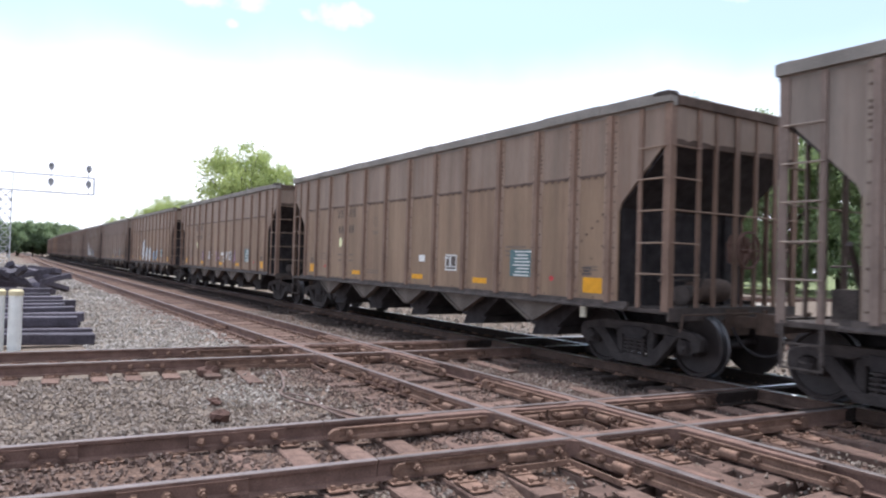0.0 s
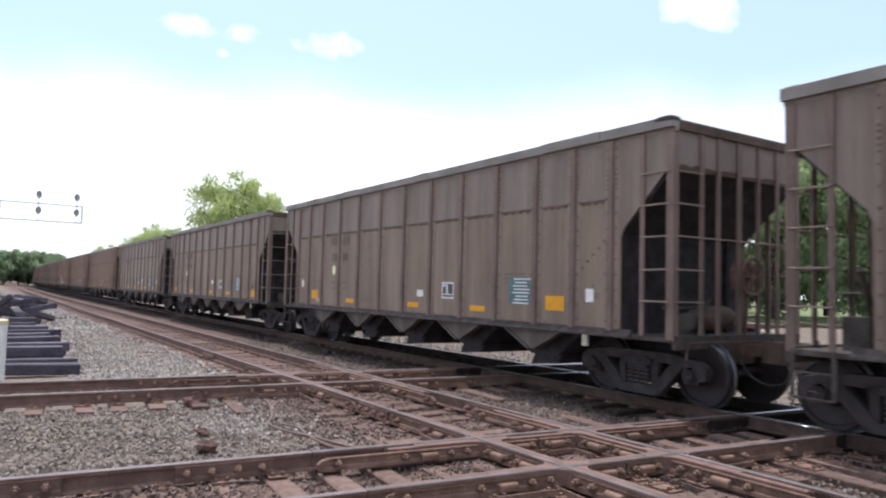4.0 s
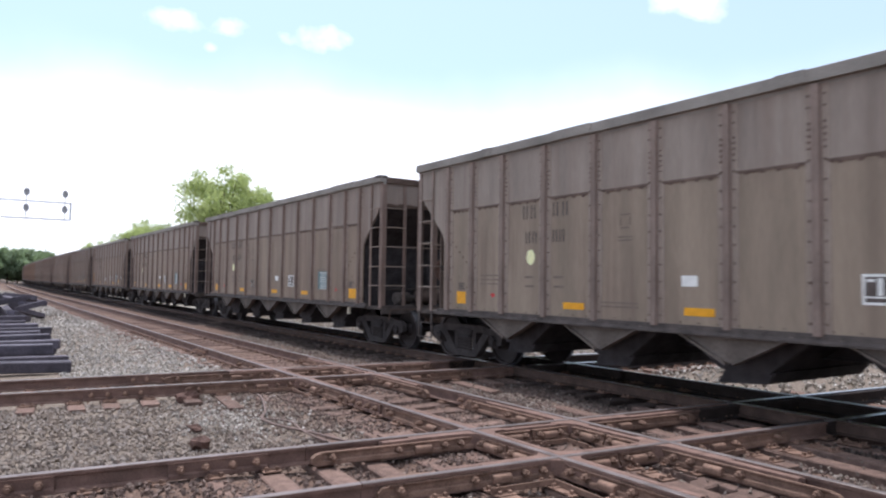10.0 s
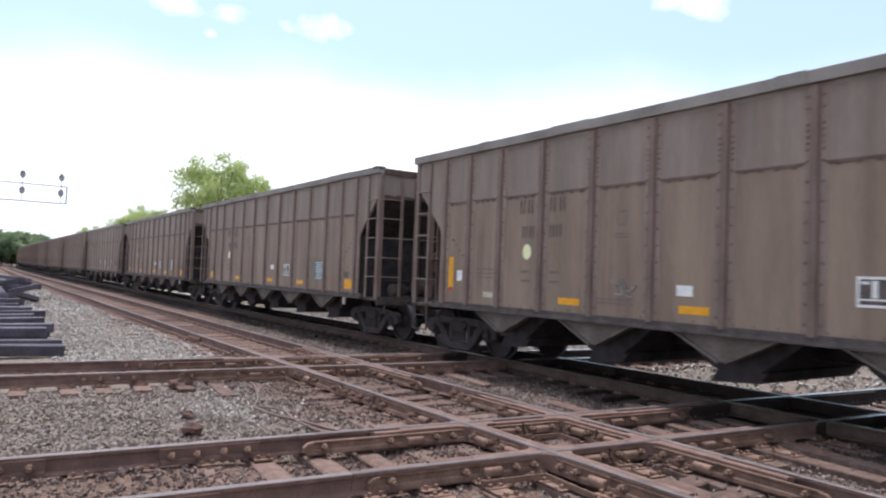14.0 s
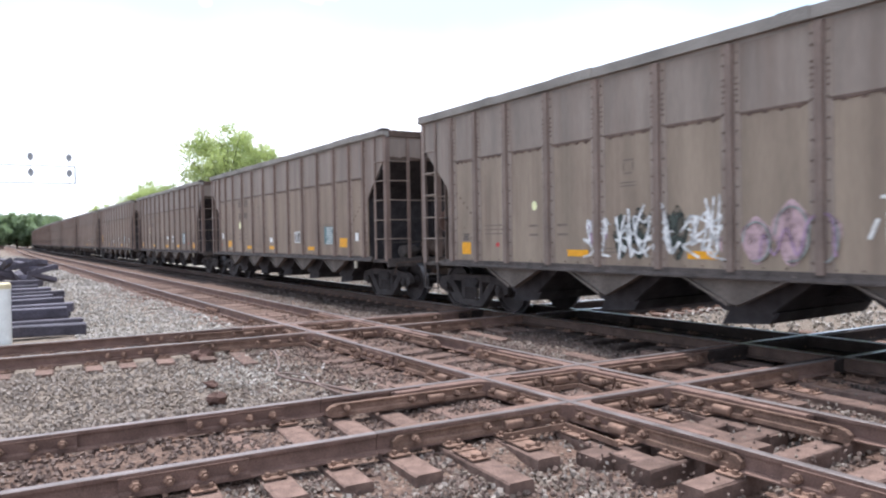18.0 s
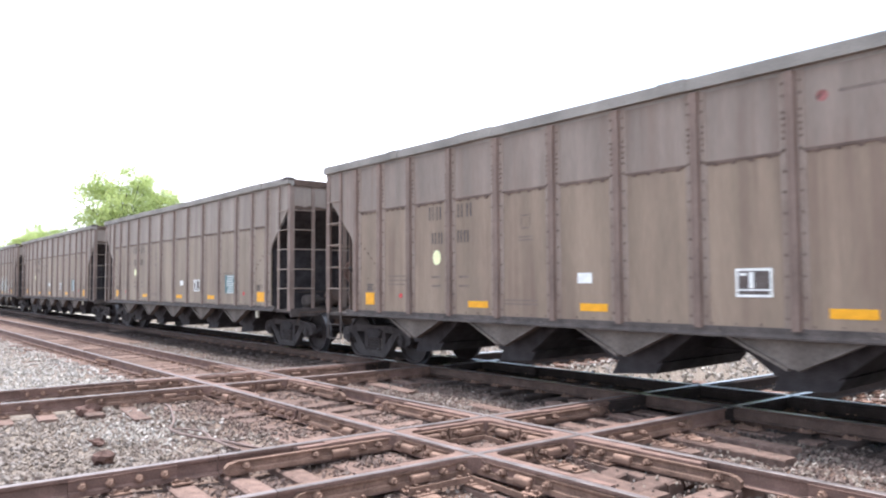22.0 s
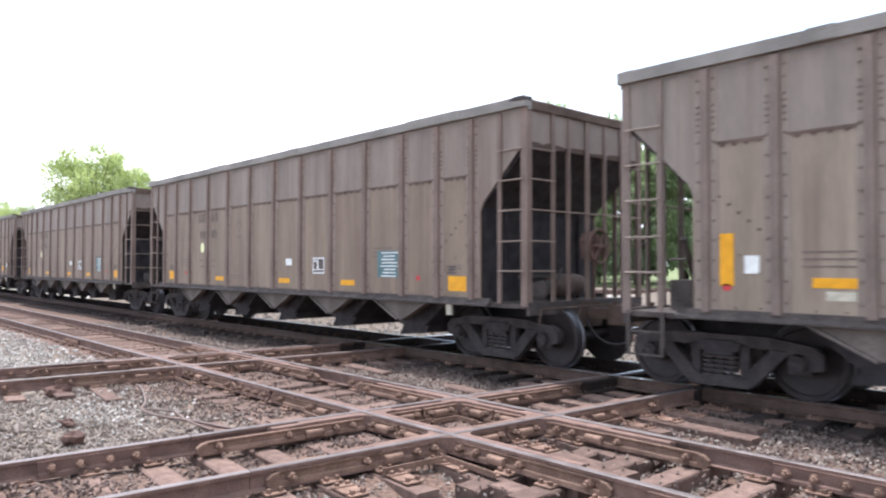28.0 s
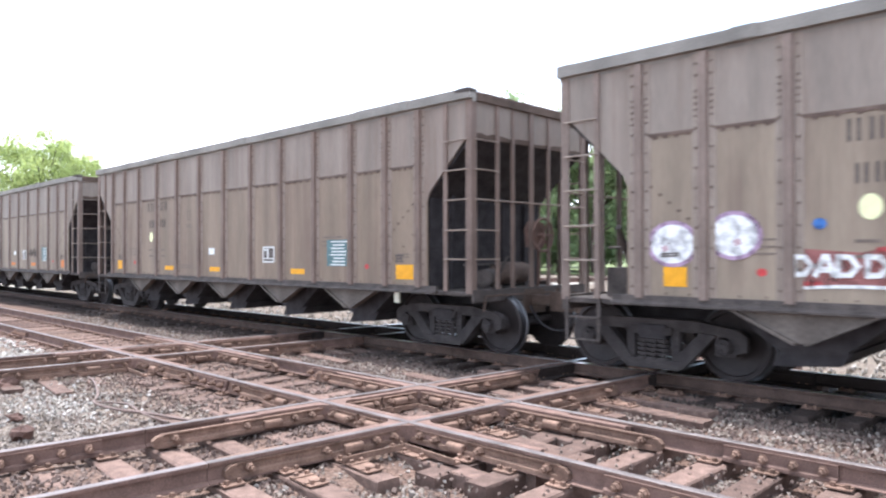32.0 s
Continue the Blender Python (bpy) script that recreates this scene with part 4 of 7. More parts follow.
MARKS = {
    "square": plate_mesh("yellow_patch", 0.46, 0.25, YELLOW),
    "small_square": plate_mesh("yellow_patch", 0.30, 0.24, YELLOW),
    "orange_square": plate_mesh("orange_patch", 0.36, 0.25, ORANGE),
    "orange_strip": plate_mesh("orange_patch", 0.48, 0.11, ORANGE),
    "thin_bar": plate_mesh("yellow_patch", 0.11, 0.6, YELLOW),
    "faded": plate_mesh("faded_label", 0.3, 0.1, FADED),
    "tag_label": plate_mesh("white_label", 0.17, 0.21, WHITE),
    "stamp": bars_mesh("small_stencil", [(0, 0.05, 0.22, 0.03), (0, -0.05, 0.22, 0.03), (0.0, 0.0, 0.16, 0.04)], BLACKMARK),
    "logo": disc_mesh("faded_red_emblem", 0.13, 0.13, SPRAY[7], 0.004),
    "logo_line": bars_mesh("faded_lettering", [(-0.42, 0.02, 0.5, 0.04)], FAINT),
    "strip": plate_mesh("yellow_patch", 0.48, 0.11, YELLOW),
    "bar": plate_mesh("yellow_patch", 0.17, 0.62, YELLOW),
    "oval": disc_mesh("cream_spot", 0.22, 0.27, CREAM),
    "card": plate_mesh("white_label", 0.26, 0.15, WHITE),
    "stencil": bars_mesh("stencil_box", [(0, 0.155, 0.44, 0.03), (0, -0.155, 0.44, 0.03), (0.205, 0, 0.03, 0.28), (-0.205, 0, 0.03, 0.28), (0.03, 0.03, 0.06, 0.19), (0, -0.085, 0.38, 0.02), (0.13, 0.1, 0.08, 0.03)], WHITE),
    "stencil_back": plate_mesh("stencil_panel", 0.4, 0.3, BLACKMARK, 0.003),
    "teal": plate_mesh("data_panel", 0.62, 0.50, TEAL),
    "teal_lines": bars_mesh("data_text", [(0.02 * ((k * 7) % 5 - 2) * 0.6, 0.21 - 0.062 * k, 0.49 - 0.05 * ((k * 3) % 4), 0.022) for k in range(8)], WHITE),
    "red": disc_mesh("red_spot", 0.11, 0.09, RED),
    "letters": bars_mesh("reporting_mark", [(y + e, 2.90, 0.035, 0.24) for y in (4.07, 3.86, 3.29, 3.06) for e in (-0.045, 0.045)] + [(y + e, 2.45, 0.035, 0.21) for y in (4.0, 3.82, 3.3, 3.13) for e in (-0.04, 0.04)], BLACKMARK),
    "small_print": bars_mesh("faded_small_print", [(y, 1.75 - 0.16 * k, 0.24, 0.035) for k in range(2) for y in (3.95, 3.2)] + [(5.1, 1.78 - 0.08 * k, 0.6, 0.02) for k in range(3)]
                             + [(-4.1, 1.95 - 0.08 * k, 0.62, 0.025) for k in range(3)] + [(-6.1, 1.62 - 0.05 * k, 0.3, 0.02) for k in range(2)] + [(1.9, 1.3, 0.8, 0.02), (1.9, 1.36, 0.8, 0.02)], FAINT),
    "emblem": bars_mesh("faded_emblem", [(1.75, 2.7, 0.2, 0.02), (1.66, 2.6, 0.02, 0.12), (1.84, 2.6, 0.02, 0.12), (1.75, 2.5, 0.16, 0.02), (1.75, 2.36, 0.3, 0.02), (1.75, 2.31, 0.3, 0.02)], FAINT),
}


STYLE = {1: "bars", 4: "bars", 5: "bars", 11: "bars", 22: "bars", 3: "inset", 13: "inset", 19: "inset"}
FORWARD = (5, 8, 11, 13, 14, 15, 17, 24)


def add_marks(car, j):
    """Patches, labels and stencils on the near side; the car's style sets which ones."""
    def put(name, key, y, z, label="", lift=0.0, turn=0):
        return part(name, MARKS[key], None, car, label, at=pose(-SIDE - 0.014 - lift, y + (0.05 if y else 0.0), z, turn))
    style = STYLE.get(j, "squares")
    faded = j == 23
    square, strip = ("orange_square", "orange_strip") if faded else ("square", "strip")
    name = "orange_patch" if faded else "yellow_patch"
    if style == "bars":
        bar = "thin_bar" if j in (4, 5) else "bar"
        for y0, way in ((6.2, -1), (-6.35, 1)):
            put("yellow_patch", bar, y0, 1.7, "upright yellow reflective bar")
            put("white_label", "tag_label", y0 + way * 0.3, 1.64)
            put("red_spot", "red", y0, 1.37)
            put("faded_label", "faded", y0 + way * 1.25, 1.3, "faded cream label")
            if j != 1 and j != 11:
                put("yellow_patch", "strip", y0 + way * 1.2, 1.44)
    elif style == "inset":
        put("white_label", "tag_label", 6.12, 1.72)
        put("red_spot", "red", 6.33, 1.37)
        put("yellow_patch", "square", 5.17, 1.4, "yellow reflective square")
        put("faded_label", "faded", 4.92, 1.25, "faded cream label")
        put("yellow_patch", "square", -5.25, 1.45, "yellow reflective square")
        put("white_label", "tag_label", -6.08, 1.6)
    else:
        put(name, square, -6.2, 1.32, "yellow reflective square" if not faded else "faded orange reflective square")
        put(name, "orange_square" if faded else "small_square" if j != 3 else square, 5.98, 1.34, "yellow reflective square" if not faded else "faded orange reflective square")
        put("small_stencil", "stamp", 5.98, 1.57)
        put("small_stencil", "stamp", -6.05, 1.55)
        put("red_spot", "red", 4.95, 1.41)
        put("red_spot", "red", -5.18, 1.4)
    near = 0.55 if j in FORWARD else -0.7
    for y in {1: (3.0, 0.54, -1.75, -2.8), 22: (2.62, 1.8, -0.39, -2.75)}.get(j, (2.8, near + 0.2 if near < 0 else near - 0.15, -3.0)):
        put(name, strip, y, 1.28)
    if j != 14:
        put("white_label", "card", near if style != "inset" else near - 0.1, 1.7 if style == "squares" else 1.54)
    spot_mark = put("cream_spot", "oval", 3.87, 2.1, "", 0.0, {2: 24, 6: -30, 19: 0, 24: 12}.get(j, 0))
    if j == 14:
        spot_mark.scale = (1, 0.6, 0.62)
    if j != 14:
        put("stencil_panel", "stencil_back", -1.93, 1.62)
        put("stencil_box", "stencil", -1.93, 1.62, "", 0.004)
    if j not in (9, 14):
        put("data_panel", "teal", -4.3, 1.65)
    if j != 14:
        tagged(part("data_text", MARKS["teal_lines"], None, car, at=pose(-SIDE - 0.021, -4.3, 1.65)), kind="stuff")
    if j in (17, 18):
        put("faded_emblem", "logo", -2.75, 3.68, "small faded red emblem")
        put("faded_lettering", "logo_line", -2.75, 3.68)
    for name, key in (("reporting_mark", "letters"), ("faded_small_print", "small_print"), ("faded_emblem", "emblem"))[1 if j == 14 else 0:]:
        tagged(put(name, key, 0, 0), kind="stuff")


SHARED = {}


def build_car(k_paint, label, far=False):
    if k_paint not in SHARED:
        SHARED[k_paint] = car_meshes(k_paint)
    M = SHARED[k_paint]
    car = thing("coal_hopper_car", label, "railway car", "cars of the coal train")
    for s in (-1, 1):
        turn = 0 if s < 0 else 180
        if s < 0:
            part("side_sheet", M["lower_side_sheet"], None, car, at=pose(-SIDE, 0, 0))
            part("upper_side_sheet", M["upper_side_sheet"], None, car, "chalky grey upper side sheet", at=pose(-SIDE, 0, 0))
        else:
            part("side_sheet", M["side_sheet"], None, car, at=pose(s * SIDE, 0, 0, 0, 0, turn))
            part("ribbed_sheet", M["ribbed_sheet"], None, car, at=pose(s * SIDE, 0, 0, 0, 0, turn))
        for y in POSTS if s < 0 else ():
            part("side_post", M["side_post"], None, car, at=pose(s * (SIDE + 0.012), y, 0, 0, 0, turn))
        tagged(part("belt_seam", M["belt_seam"], None, car, at=pose(s * (SIDE + 0.012), 0, 0, 0, 0, turn)), kind="stuff")
        part("top_chord", M["top_chord"], None, car, "dusty grey top chord", at=pose(s * SIDE, 0, 0, 0, 0, turn))
        part("side_sill", M["side_sill"], None, car, at=pose(s * SIDE, 0, 0, 0, 0, turn))
        end = pose(0, s * HALF, 0, 0, 0, turn)
        part("end_sheet", M["end_sheet"], None, car, at=end)
        part("end_chord", M["end_chord"], None, car, at=end)
        part("slope_sheet", M["slope_sheet"], None, car, "sloping end sheet darkened as shade", at=end)
        part("bulkhead", M["bulkhead"], None, car, at=end)
        part("end_platform", M["end_platform"], None, car, at=pose(0, s * (HALF - 0.55), 0, 0, 0, turn))
        c = part("coupler", M["coupler"], None, car, at=pose(0, s * HALF, 0, 0, 0, turn + 180))
        part("air_hose", M["air_hose"], None, c)
        part("end_lip", M["end_lip"], None, car, at=end)
        part("grab_rail", M["grab_rail"], None, car, at=pose(0, s * (HALF + 0.015), 0, 0, 0, turn) @ Matrix.Diagonal((-s, 1, 1, 1)))
        for k in (-1, 1):
            part("corner_post", M["corner_post"], None, car, at=pose(k * (SIDE + 0.014), s * (HALF + 0.014), 0) @ Matrix.Diagonal((-k, -s, 1, 1)))
            part("corner_cap", M["corner_cap"], None, car, "dark rounded cap on the corner", at=pose(k * SIDE, s * HALF, 0, 0, 0, turn))
        side = part("side_ladder", M["side_ladder"], None, car, at=pose(-SIDE - 0.014, s * (HALF - 0.53), 0) @ Matrix.Diagonal((1, -s, 1, 1)))
        last = part("end_ladder", M["end_ladder"], None, car, at=pose(-0.95, s * (HALF + 0.014), 0) @ Matrix.Diagonal((1, -s, 1, 1)))
        for z in RUNGS if not far else ():
            part("rung", M["rung"], None, side, at=pose(0, 0, z))
            part("rung", M["end_rung"], None, last, at=pose(0, 0, z))
        part("side_ladder", M["far_ladder"], None, car, at=pose(SIDE + 0.03, s * (HALF - 0.53), 0) @ Matrix.Diagonal((1, -s, 1, 1)))
        part("end_ladder", M["end_ladder"], None, car, at=pose(0.95, s * (HALF + 0.014), 0) @ Matrix.Diagonal((1, -s, 1, 1)))
        if s > 0:
            part("sill_step", M["sill_step"], None, car, at=pose(-SIDE - 0.03, s * (HALF - 0.28), 0))
        for x, key in ((-0.55, "end_post"), (-0.05, "wide_end_post"), (0.45, "end_post")):
            part("end_post", M[key], None, car, at=pose(x, s * (HALF + 0.014), 0, 0, 0, turn))
        b = part("bogie", M["bolster"], None, car, "sooty cast steel bogie", at=pose(0, s * BOGIE, 0))
        part("side_frame", M["side_frame"], None, b)
        part("side_frame", M["side_frame"], None, b, at=pose(0, 0, 0, 0, 0, 180))
        for y in (-0.145, 0.0, 0.145) if not far else ():
            part("spring", M["spring"], None, b, at=pose(0, y, 0))
        for k in (-1, 1):
            part("wheelset", M["wheelset"], None, b, "steel wheelset with bright worn treads", at=pose(0, k * BASE, WHEEL_R))
            part("brake_beam", M["brake_beam"], None, b, at=pose(0, k * (BASE - 0.56), 0, 0, 0, 0 if k < 0 else 180))
    if not far:
        tagged(part("rivet_row", M["rivets"], None, car, at=pose(-SIDE - 0.012, 0, 0)), kind="stuff")
    part("centre_sill", M["centre_sill"], None, car)
    for k in range(5):
        y = (k - 2) * 2.3
        part("hopper_cheek", M["hopper_cheek"], None, car, at=pose(0, y, 0))
        part("hopper_cheek", M["hopper_cheek"], None, car, at=pose(0, y, 0, 0, 0, 180))
        h = part("hopper_bay", M["hopper_bay"], None, car, at=pose(0, y, 0))
        part("hopper_gate", M["hopper_gate"], None, h)
    part("air_reservoir", M["air_reservoir"], None, car, "rusty air reservoir", at=pose(0, -HALF + 0.2, 0))
    part("hand_brake_wheel", M["hand_brake_wheel"], None, car, "rusty hand brake wheel", at=pose(0.2, -HALF - 0.03, 1.95))
    part("brake_cylinder", M["brake_cylinder"], None, car, at=pose(-0.75, -HALF + 0.3, 1.03, 0, 0, 20))
    part("brake_valve", M["brake_valve"], None, car, at=pose(-0.85, HALF - 0.55, 1.03) @ Matrix.Scale(1.35, 4))
    part("brake_cylinder", M["brake_cylinder"], None, car, at=pose(-0.2, HALF - 0.75, 1.3, 0, 0, 80))
    part("coal_load", M["coal_load"], None, car, "heap of black coal")
    part("routing_card", M["routing_card"], None, car, "white routing card", at=pose(-SIDE - 0.02, -5.95, 0.03))
    return car


PITCH = 17.04
FIRST, LAST = -14, 26
START_Y = 14.63
LAG = ((0.0, 0.04), (3.0, 0.1), (6.0, 0.13), (12.0, 0.13), (17.0, 0.1), (20.0, 0.09), (24.0, 0.03), (28.0, 0.03), (32.0, 0.05))


def run(t):
    """Distance that the train has gone after t seconds."""
    for (t0, a), (t1, b) in zip(LAG[:-1], LAG[1:]):
        if t0 <= t <= t1:
            return 12.72 * t + 0.0023 * t * t - a - (b - a) * (t - t0) / (t1 - t0)


PROTOS = {}
cars = []


# ---- spray paint on some cars ----
def stroke(bm, pts, w, mi=0, t=0.005):
    """A flat painted stroke along (y, z) points."""
    for i in range(len(pts) - 1):
        a, b = Vector((0, *pts[i])), Vector((0, *pts[i + 1]))
        d = (b - a).normalized()
        s = Vector((0, -d.z, d.y)) * w / 2
        e = d * w * 0.35
        c = [a - e + s, a - e - s, b + e - s, b + e + s]
        lo = [bm.verts.new(p) for p in c]
        hi = [bm.verts.new(p - Vector((t + 0.0006 * i, 0, 0))) for p in c]
        bm.faces.new(hi).material_index = mi
        for k in range(4):
            bm.faces.new((lo[k], lo[(k + 1) % 4], hi[(k + 1) % 4], hi[k])).material_index = mi


def smooth(pts, n=5):
    """Points along a rounded line through the given ones."""
    out = []
    for i in range(len(pts) - 1):
        p0, p1, p2, p3 = (Vector(q) for q in (pts[max(i - 1, 0)], pts[i], pts[i + 1], pts[min(i + 2, len(pts) - 1)]))
        for k in range(n):
            t = k / n
            q = 0.5 * ((2 * p1) + (p2 - p0) * t + (2 * p0 - 5 * p1 + 4 * p2 - p3) * t * t + (3 * p1 - p0 - 3 * p2 + p3) * t ** 3)
            out.append((q.x, q.y))
    return out + [tuple(pts[-1])]


def scribble(rnd, y, z, w, h, thick):
    """A tag that cannot be read: upright strokes, hooks and a few loops inside a box."""
    bm = bmesh.new()
    n = max(3, int(w / 0.16))
    for k in range(n):
        cy = y + w * (0.5 - (k + 0.5) / n)
        top, low = z + h * rnd.uniform(0.2, 0.5), z - h * rnd.uniform(0.25, 0.5)
        lean = rnd.uniform(-0.08, 0.08)
        hook = rnd.choice((-1, 1)) * rnd.uniform(0.04, 0.12)
        stroke(bm, smooth([(cy + hook, top - 0.08), (cy + lean, top), (cy + lean * 0.3, z), (cy - lean, low), (cy - hook * 1.2, low + 0.07)]), thick)
    for _ in range(max(1, n // 3)):
        cy, cz, r = y + rnd.uniform(-0.35, 0.35) * w, z + rnd.uniform(-0.25, 0.25) * h, rnd.uniform(0.06, 0.12)
        stroke(bm, smooth([(cy + r * math.cos(a * 1.1), cz + r * 1.2 * math.sin(a * 1.1)) for a in range(6)], 3), thick * 0.85)
    stroke(bm, smooth([(y + 0.4 * w, z + rnd.uniform(-0.1, 0.1)), (y, z + rnd.uniform(-0.15, 0.15)), (y - 0.45 * w, z + rnd.uniform(-0.1, 0.1))]), thick * 0.8)
    return bm


def tag_car(car, j):
    rnd = random.Random(100 + j)
    at = pose(-SIDE - 0.02, 0, 0)

    def tag(y, z, w, h, mat, thick=0.04, fill=None):
        if fill is not None:
            bm = bmesh.new()
            prism(bm, [(y + w * 0.42 * math.cos(a * math.pi / 7) * rnd.uniform(0.75, 1.1), z + h * 0.45 * math.sin(a * math.pi / 7) * rnd.uniform(0.75, 1.1)) for a in range(14)], "x", -0.003, 0.0)
            part("graffiti_fill", bm, [fill], car, at=at)
        part("graffiti_tag", scribble(rnd, y, z, w, h, thick), [mat], car, "sprayed graffiti tag that cannot be read", at=at)
    def lines(name, mat, thick, paths, label="", lift=0.0):
        bm = bmesh.new()
        for p in paths:
            stroke(bm, smooth(p) if len(p) > 2 else p, thick)
        part(name, bm, [mat], car, label, at=pose(-SIDE - 0.02 - lift, 0, 0))

    def star(y, z, r):
        return [[(y + r * math.cos(a), z + r * 1.5 * math.sin(a)), (y - r * math.cos(a), z - r * 1.5 * math.sin(a))] for a in (0.3, 1.2, 1.75, 2.7)]

    def blob(name, mat, y, z, w, h, lobes, grow, label="", lift=0.0):
        bm = bmesh.new()
        prism(bm, [(y + grow * w / 2 * math.cos(a) * (1 + 0.14 * math.sin(lobes * a)), z + grow * h / 2 * math.sin(a) * (1 + 0.12 * math.cos((lobes + 1) * a))) for a in (2 * math.pi * k / 28 for k in range(28))], "x", -0.003, 0)
        part(name, bm, [mat], car, label, at=pose(-SIDE - 0.015 - lift, 0, 0))

    tagline = "sprayed graffiti tag that cannot be read"
    if j == 14:
        lines("graffiti_tag", SPRAY[0], 0.035, star(2.42, 1.72, 0.2) + [[(2.45, 1.9), (2.42, 2.22)], [(2.62, 1.5), (2.5, 1.3), (2.7, 1.22)], [(2.3, 1.55), (2.35, 1.3), (2.15, 1.24)]], tagline)
        lines("graffiti_tag", SPRAY[0], 0.04, [[(1.95, 1.2), (1.9, 1.6), (1.82, 1.85)], [(1.75, 1.95), (1.72, 1.5), (1.7, 1.24)], [(1.45, 2.0), (1.62, 1.6), (1.4, 1.25)],
                                               [(1.3, 1.24), (1.25, 1.7), (1.2, 2.05), (1.08, 1.9), (1.05, 1.5), (0.95, 1.3), (0.82, 1.45)], [(1.55, 1.45), (1.2, 1.55)], [(2.0, 1.5), (1.8, 1.35)]], tagline)
        lines("graffiti_tag", SPRAY[0], 0.035, star(0.3, 1.7, 0.24) + [[(0.19, 1.8), (0.17, 2.08)], [(0.8, 1.6), (0.62, 1.75), (0.55, 1.5), (0.75, 1.4), (0.5, 1.25)], [(0.3, 1.5), (0.35, 1.3), (0.1, 1.22)]], tagline)
        for y, z, w, h in ((2.42, 1.6, 0.5, 0.6), (1.75, 1.55, 0.5, 0.6), (1.2, 1.6, 0.6, 0.75), (0.4, 1.58, 0.6, 0.6)):
            tag(y, z, w, h, SPRAY[0], 0.034)
        for y, w, h in ((1.9, 0.34, 0.62), (1.55, 0.4, 0.7), (1.18, 0.42, 0.78), (0.86, 0.36, 0.7)):
            blob("graffiti_fill", DARK_SPRAY, y, 1.24 + h / 2, w, h, 3, 1.0, "dark green sprayed letter", 0.0006 * y)
        blob("graffiti_fill", SPRAY[4], 2.42, 1.62, 0.42, 0.44, 4, 1.0)
        blob("graffiti_fill", SPRAY[2], 0.05, 1.42, 0.3, 0.34, 3, 1.0)
        for y, w, h in ((-0.35, 0.44, 0.56), (-0.82, 0.5, 0.74), (-1.2, 0.42, 0.64)):
            blob("graffiti_fill", SPRAY[2], y, 1.2 + h / 2, w, h, 3, 1.0, "pale pink sprayed letter", 0.001 * abs(y))
        for y, w, h in ((-0.35, 0.4, 0.52), (-0.82, 0.46, 0.7), (-1.2, 0.38, 0.6)):
            lines("graffiti_line", SPRAY[6], 0.024, [[(y + w * 0.48 * math.cos(a * 0.7), 1.2 + h / 2 + h * 0.48 * math.sin(a * 0.7)) for a in range(8)]], "", 0.005)
        lines("graffiti_line", SPRAY[4], 0.03, [[(-0.4, 1.25), (-0.45, 1.55), (-0.6, 1.3), (-0.75, 1.62), (-0.9, 1.3), (-1.05, 1.72), (-1.3, 1.75), (-1.35, 1.3)]], "", 0.004)
        # a squared figure under a funnel
        lines("graffiti_tag", WHITE, 0.04, [[(-1.92, 1.46), (-1.92, 1.78)], [(-1.92, 1.78), (-2.41, 1.78)], [(-2.41, 1.78), (-2.41, 1.46)], [(-2.41, 1.46), (-1.92, 1.46)],
                                                [(-2.08, 1.54), (-2.08, 1.7)], [(-2.08, 1.7), (-2.27, 1.7)], [(-2.27, 1.7), (-2.27, 1.54)], [(-2.27, 1.54), (-2.08, 1.54)],
                                                [(-1.85, 1.95), (-2.42, 1.95)], [(-1.95, 1.9), (-2.35, 1.9)], [(-2.05, 2.0), (-2.0, 2.16), (-2.14, 2.24), (-2.28, 2.14), (-2.2, 2.0)],
                                                [(-1.8, 1.7), (-1.72, 1.5)], [(-2.5, 1.85), (-2.6, 1.6), (-2.5, 1.45)], [(-1.95, 1.38), (-2.4, 1.36)], [(-2.0, 1.28), (-2.15, 1.2), (-2.4, 1.26)], [(-2.0, 1.38), (-2.1, 1.22)]], tagline)
        # two fat arched letters, pale blue in the core, with thick pale mint edges
        for y, w in ((-3.25, 1.0), (-4.38, 0.95)):
            blob("graffiti_fill", SPRAY[6], y, 1.68, w * 0.86, 0.96, 3, 1.0, "fat grey-green sprayed letter with a pale blue core")
            blob("graffiti_fill", SPRAY[1], y - 0.02, 1.55, w * 0.27, 0.72, 2, 1.0, "", 0.003)
            blob("graffiti_fill", SPRAY[1], y - 0.26, 1.52, w * 0.2, 0.42, 3, 1.0, "", 0.004)
            lines("graffiti_line", MINT, 0.075, [[(y + 0.43, 1.62), (y + 0.38, 1.92), (y + 0.2, 2.12), (y + 0.02, 2.2), (y - 0.14, 2.14), (y - 0.21, 1.96), (y - 0.2, 1.76)],
                                                [(y + 0.28, 2.1), (y + 0.33, 1.98)], [(y - 0.36, 2.0), (y - 0.36, 1.8)], [(y - 0.24, 1.74), (y - 0.4, 1.76)]], "", 0.008)
            lines("graffiti_line", MINT, 0.032, [[(y + 0.46, 1.5), (y + 0.36, 1.34), (y + 0.2, 1.28)], [(y + 0.3, 1.35), (y + 0.16, 1.6), (y + 0.2, 1.9), (y + 0.05, 2.06)], [(y - 0.2, 1.3), (y - 0.4, 1.42), (y - 0.44, 1.6), (y - 0.34, 1.68)],
                                                [(y - 0.1, 1.34), (y - 0.34, 1.3), (y - 0.44, 1.24)], [(y + 0.5, 1.24), (y + 0.4, 1.4)], [(y + 0.42, 1.8), (y + 0.56, 1.78)]], "", 0.009)
            lines("graffiti_line", SPRAY[0], 0.034, [[(y - 0.04, 1.26), (y - 0.04, 1.9)], [(y + 0.12, 1.3), (y - 0.2, 1.32)], [(y + 0.02, 1.24), (y - 0.1, 1.42)]], "", 0.011)
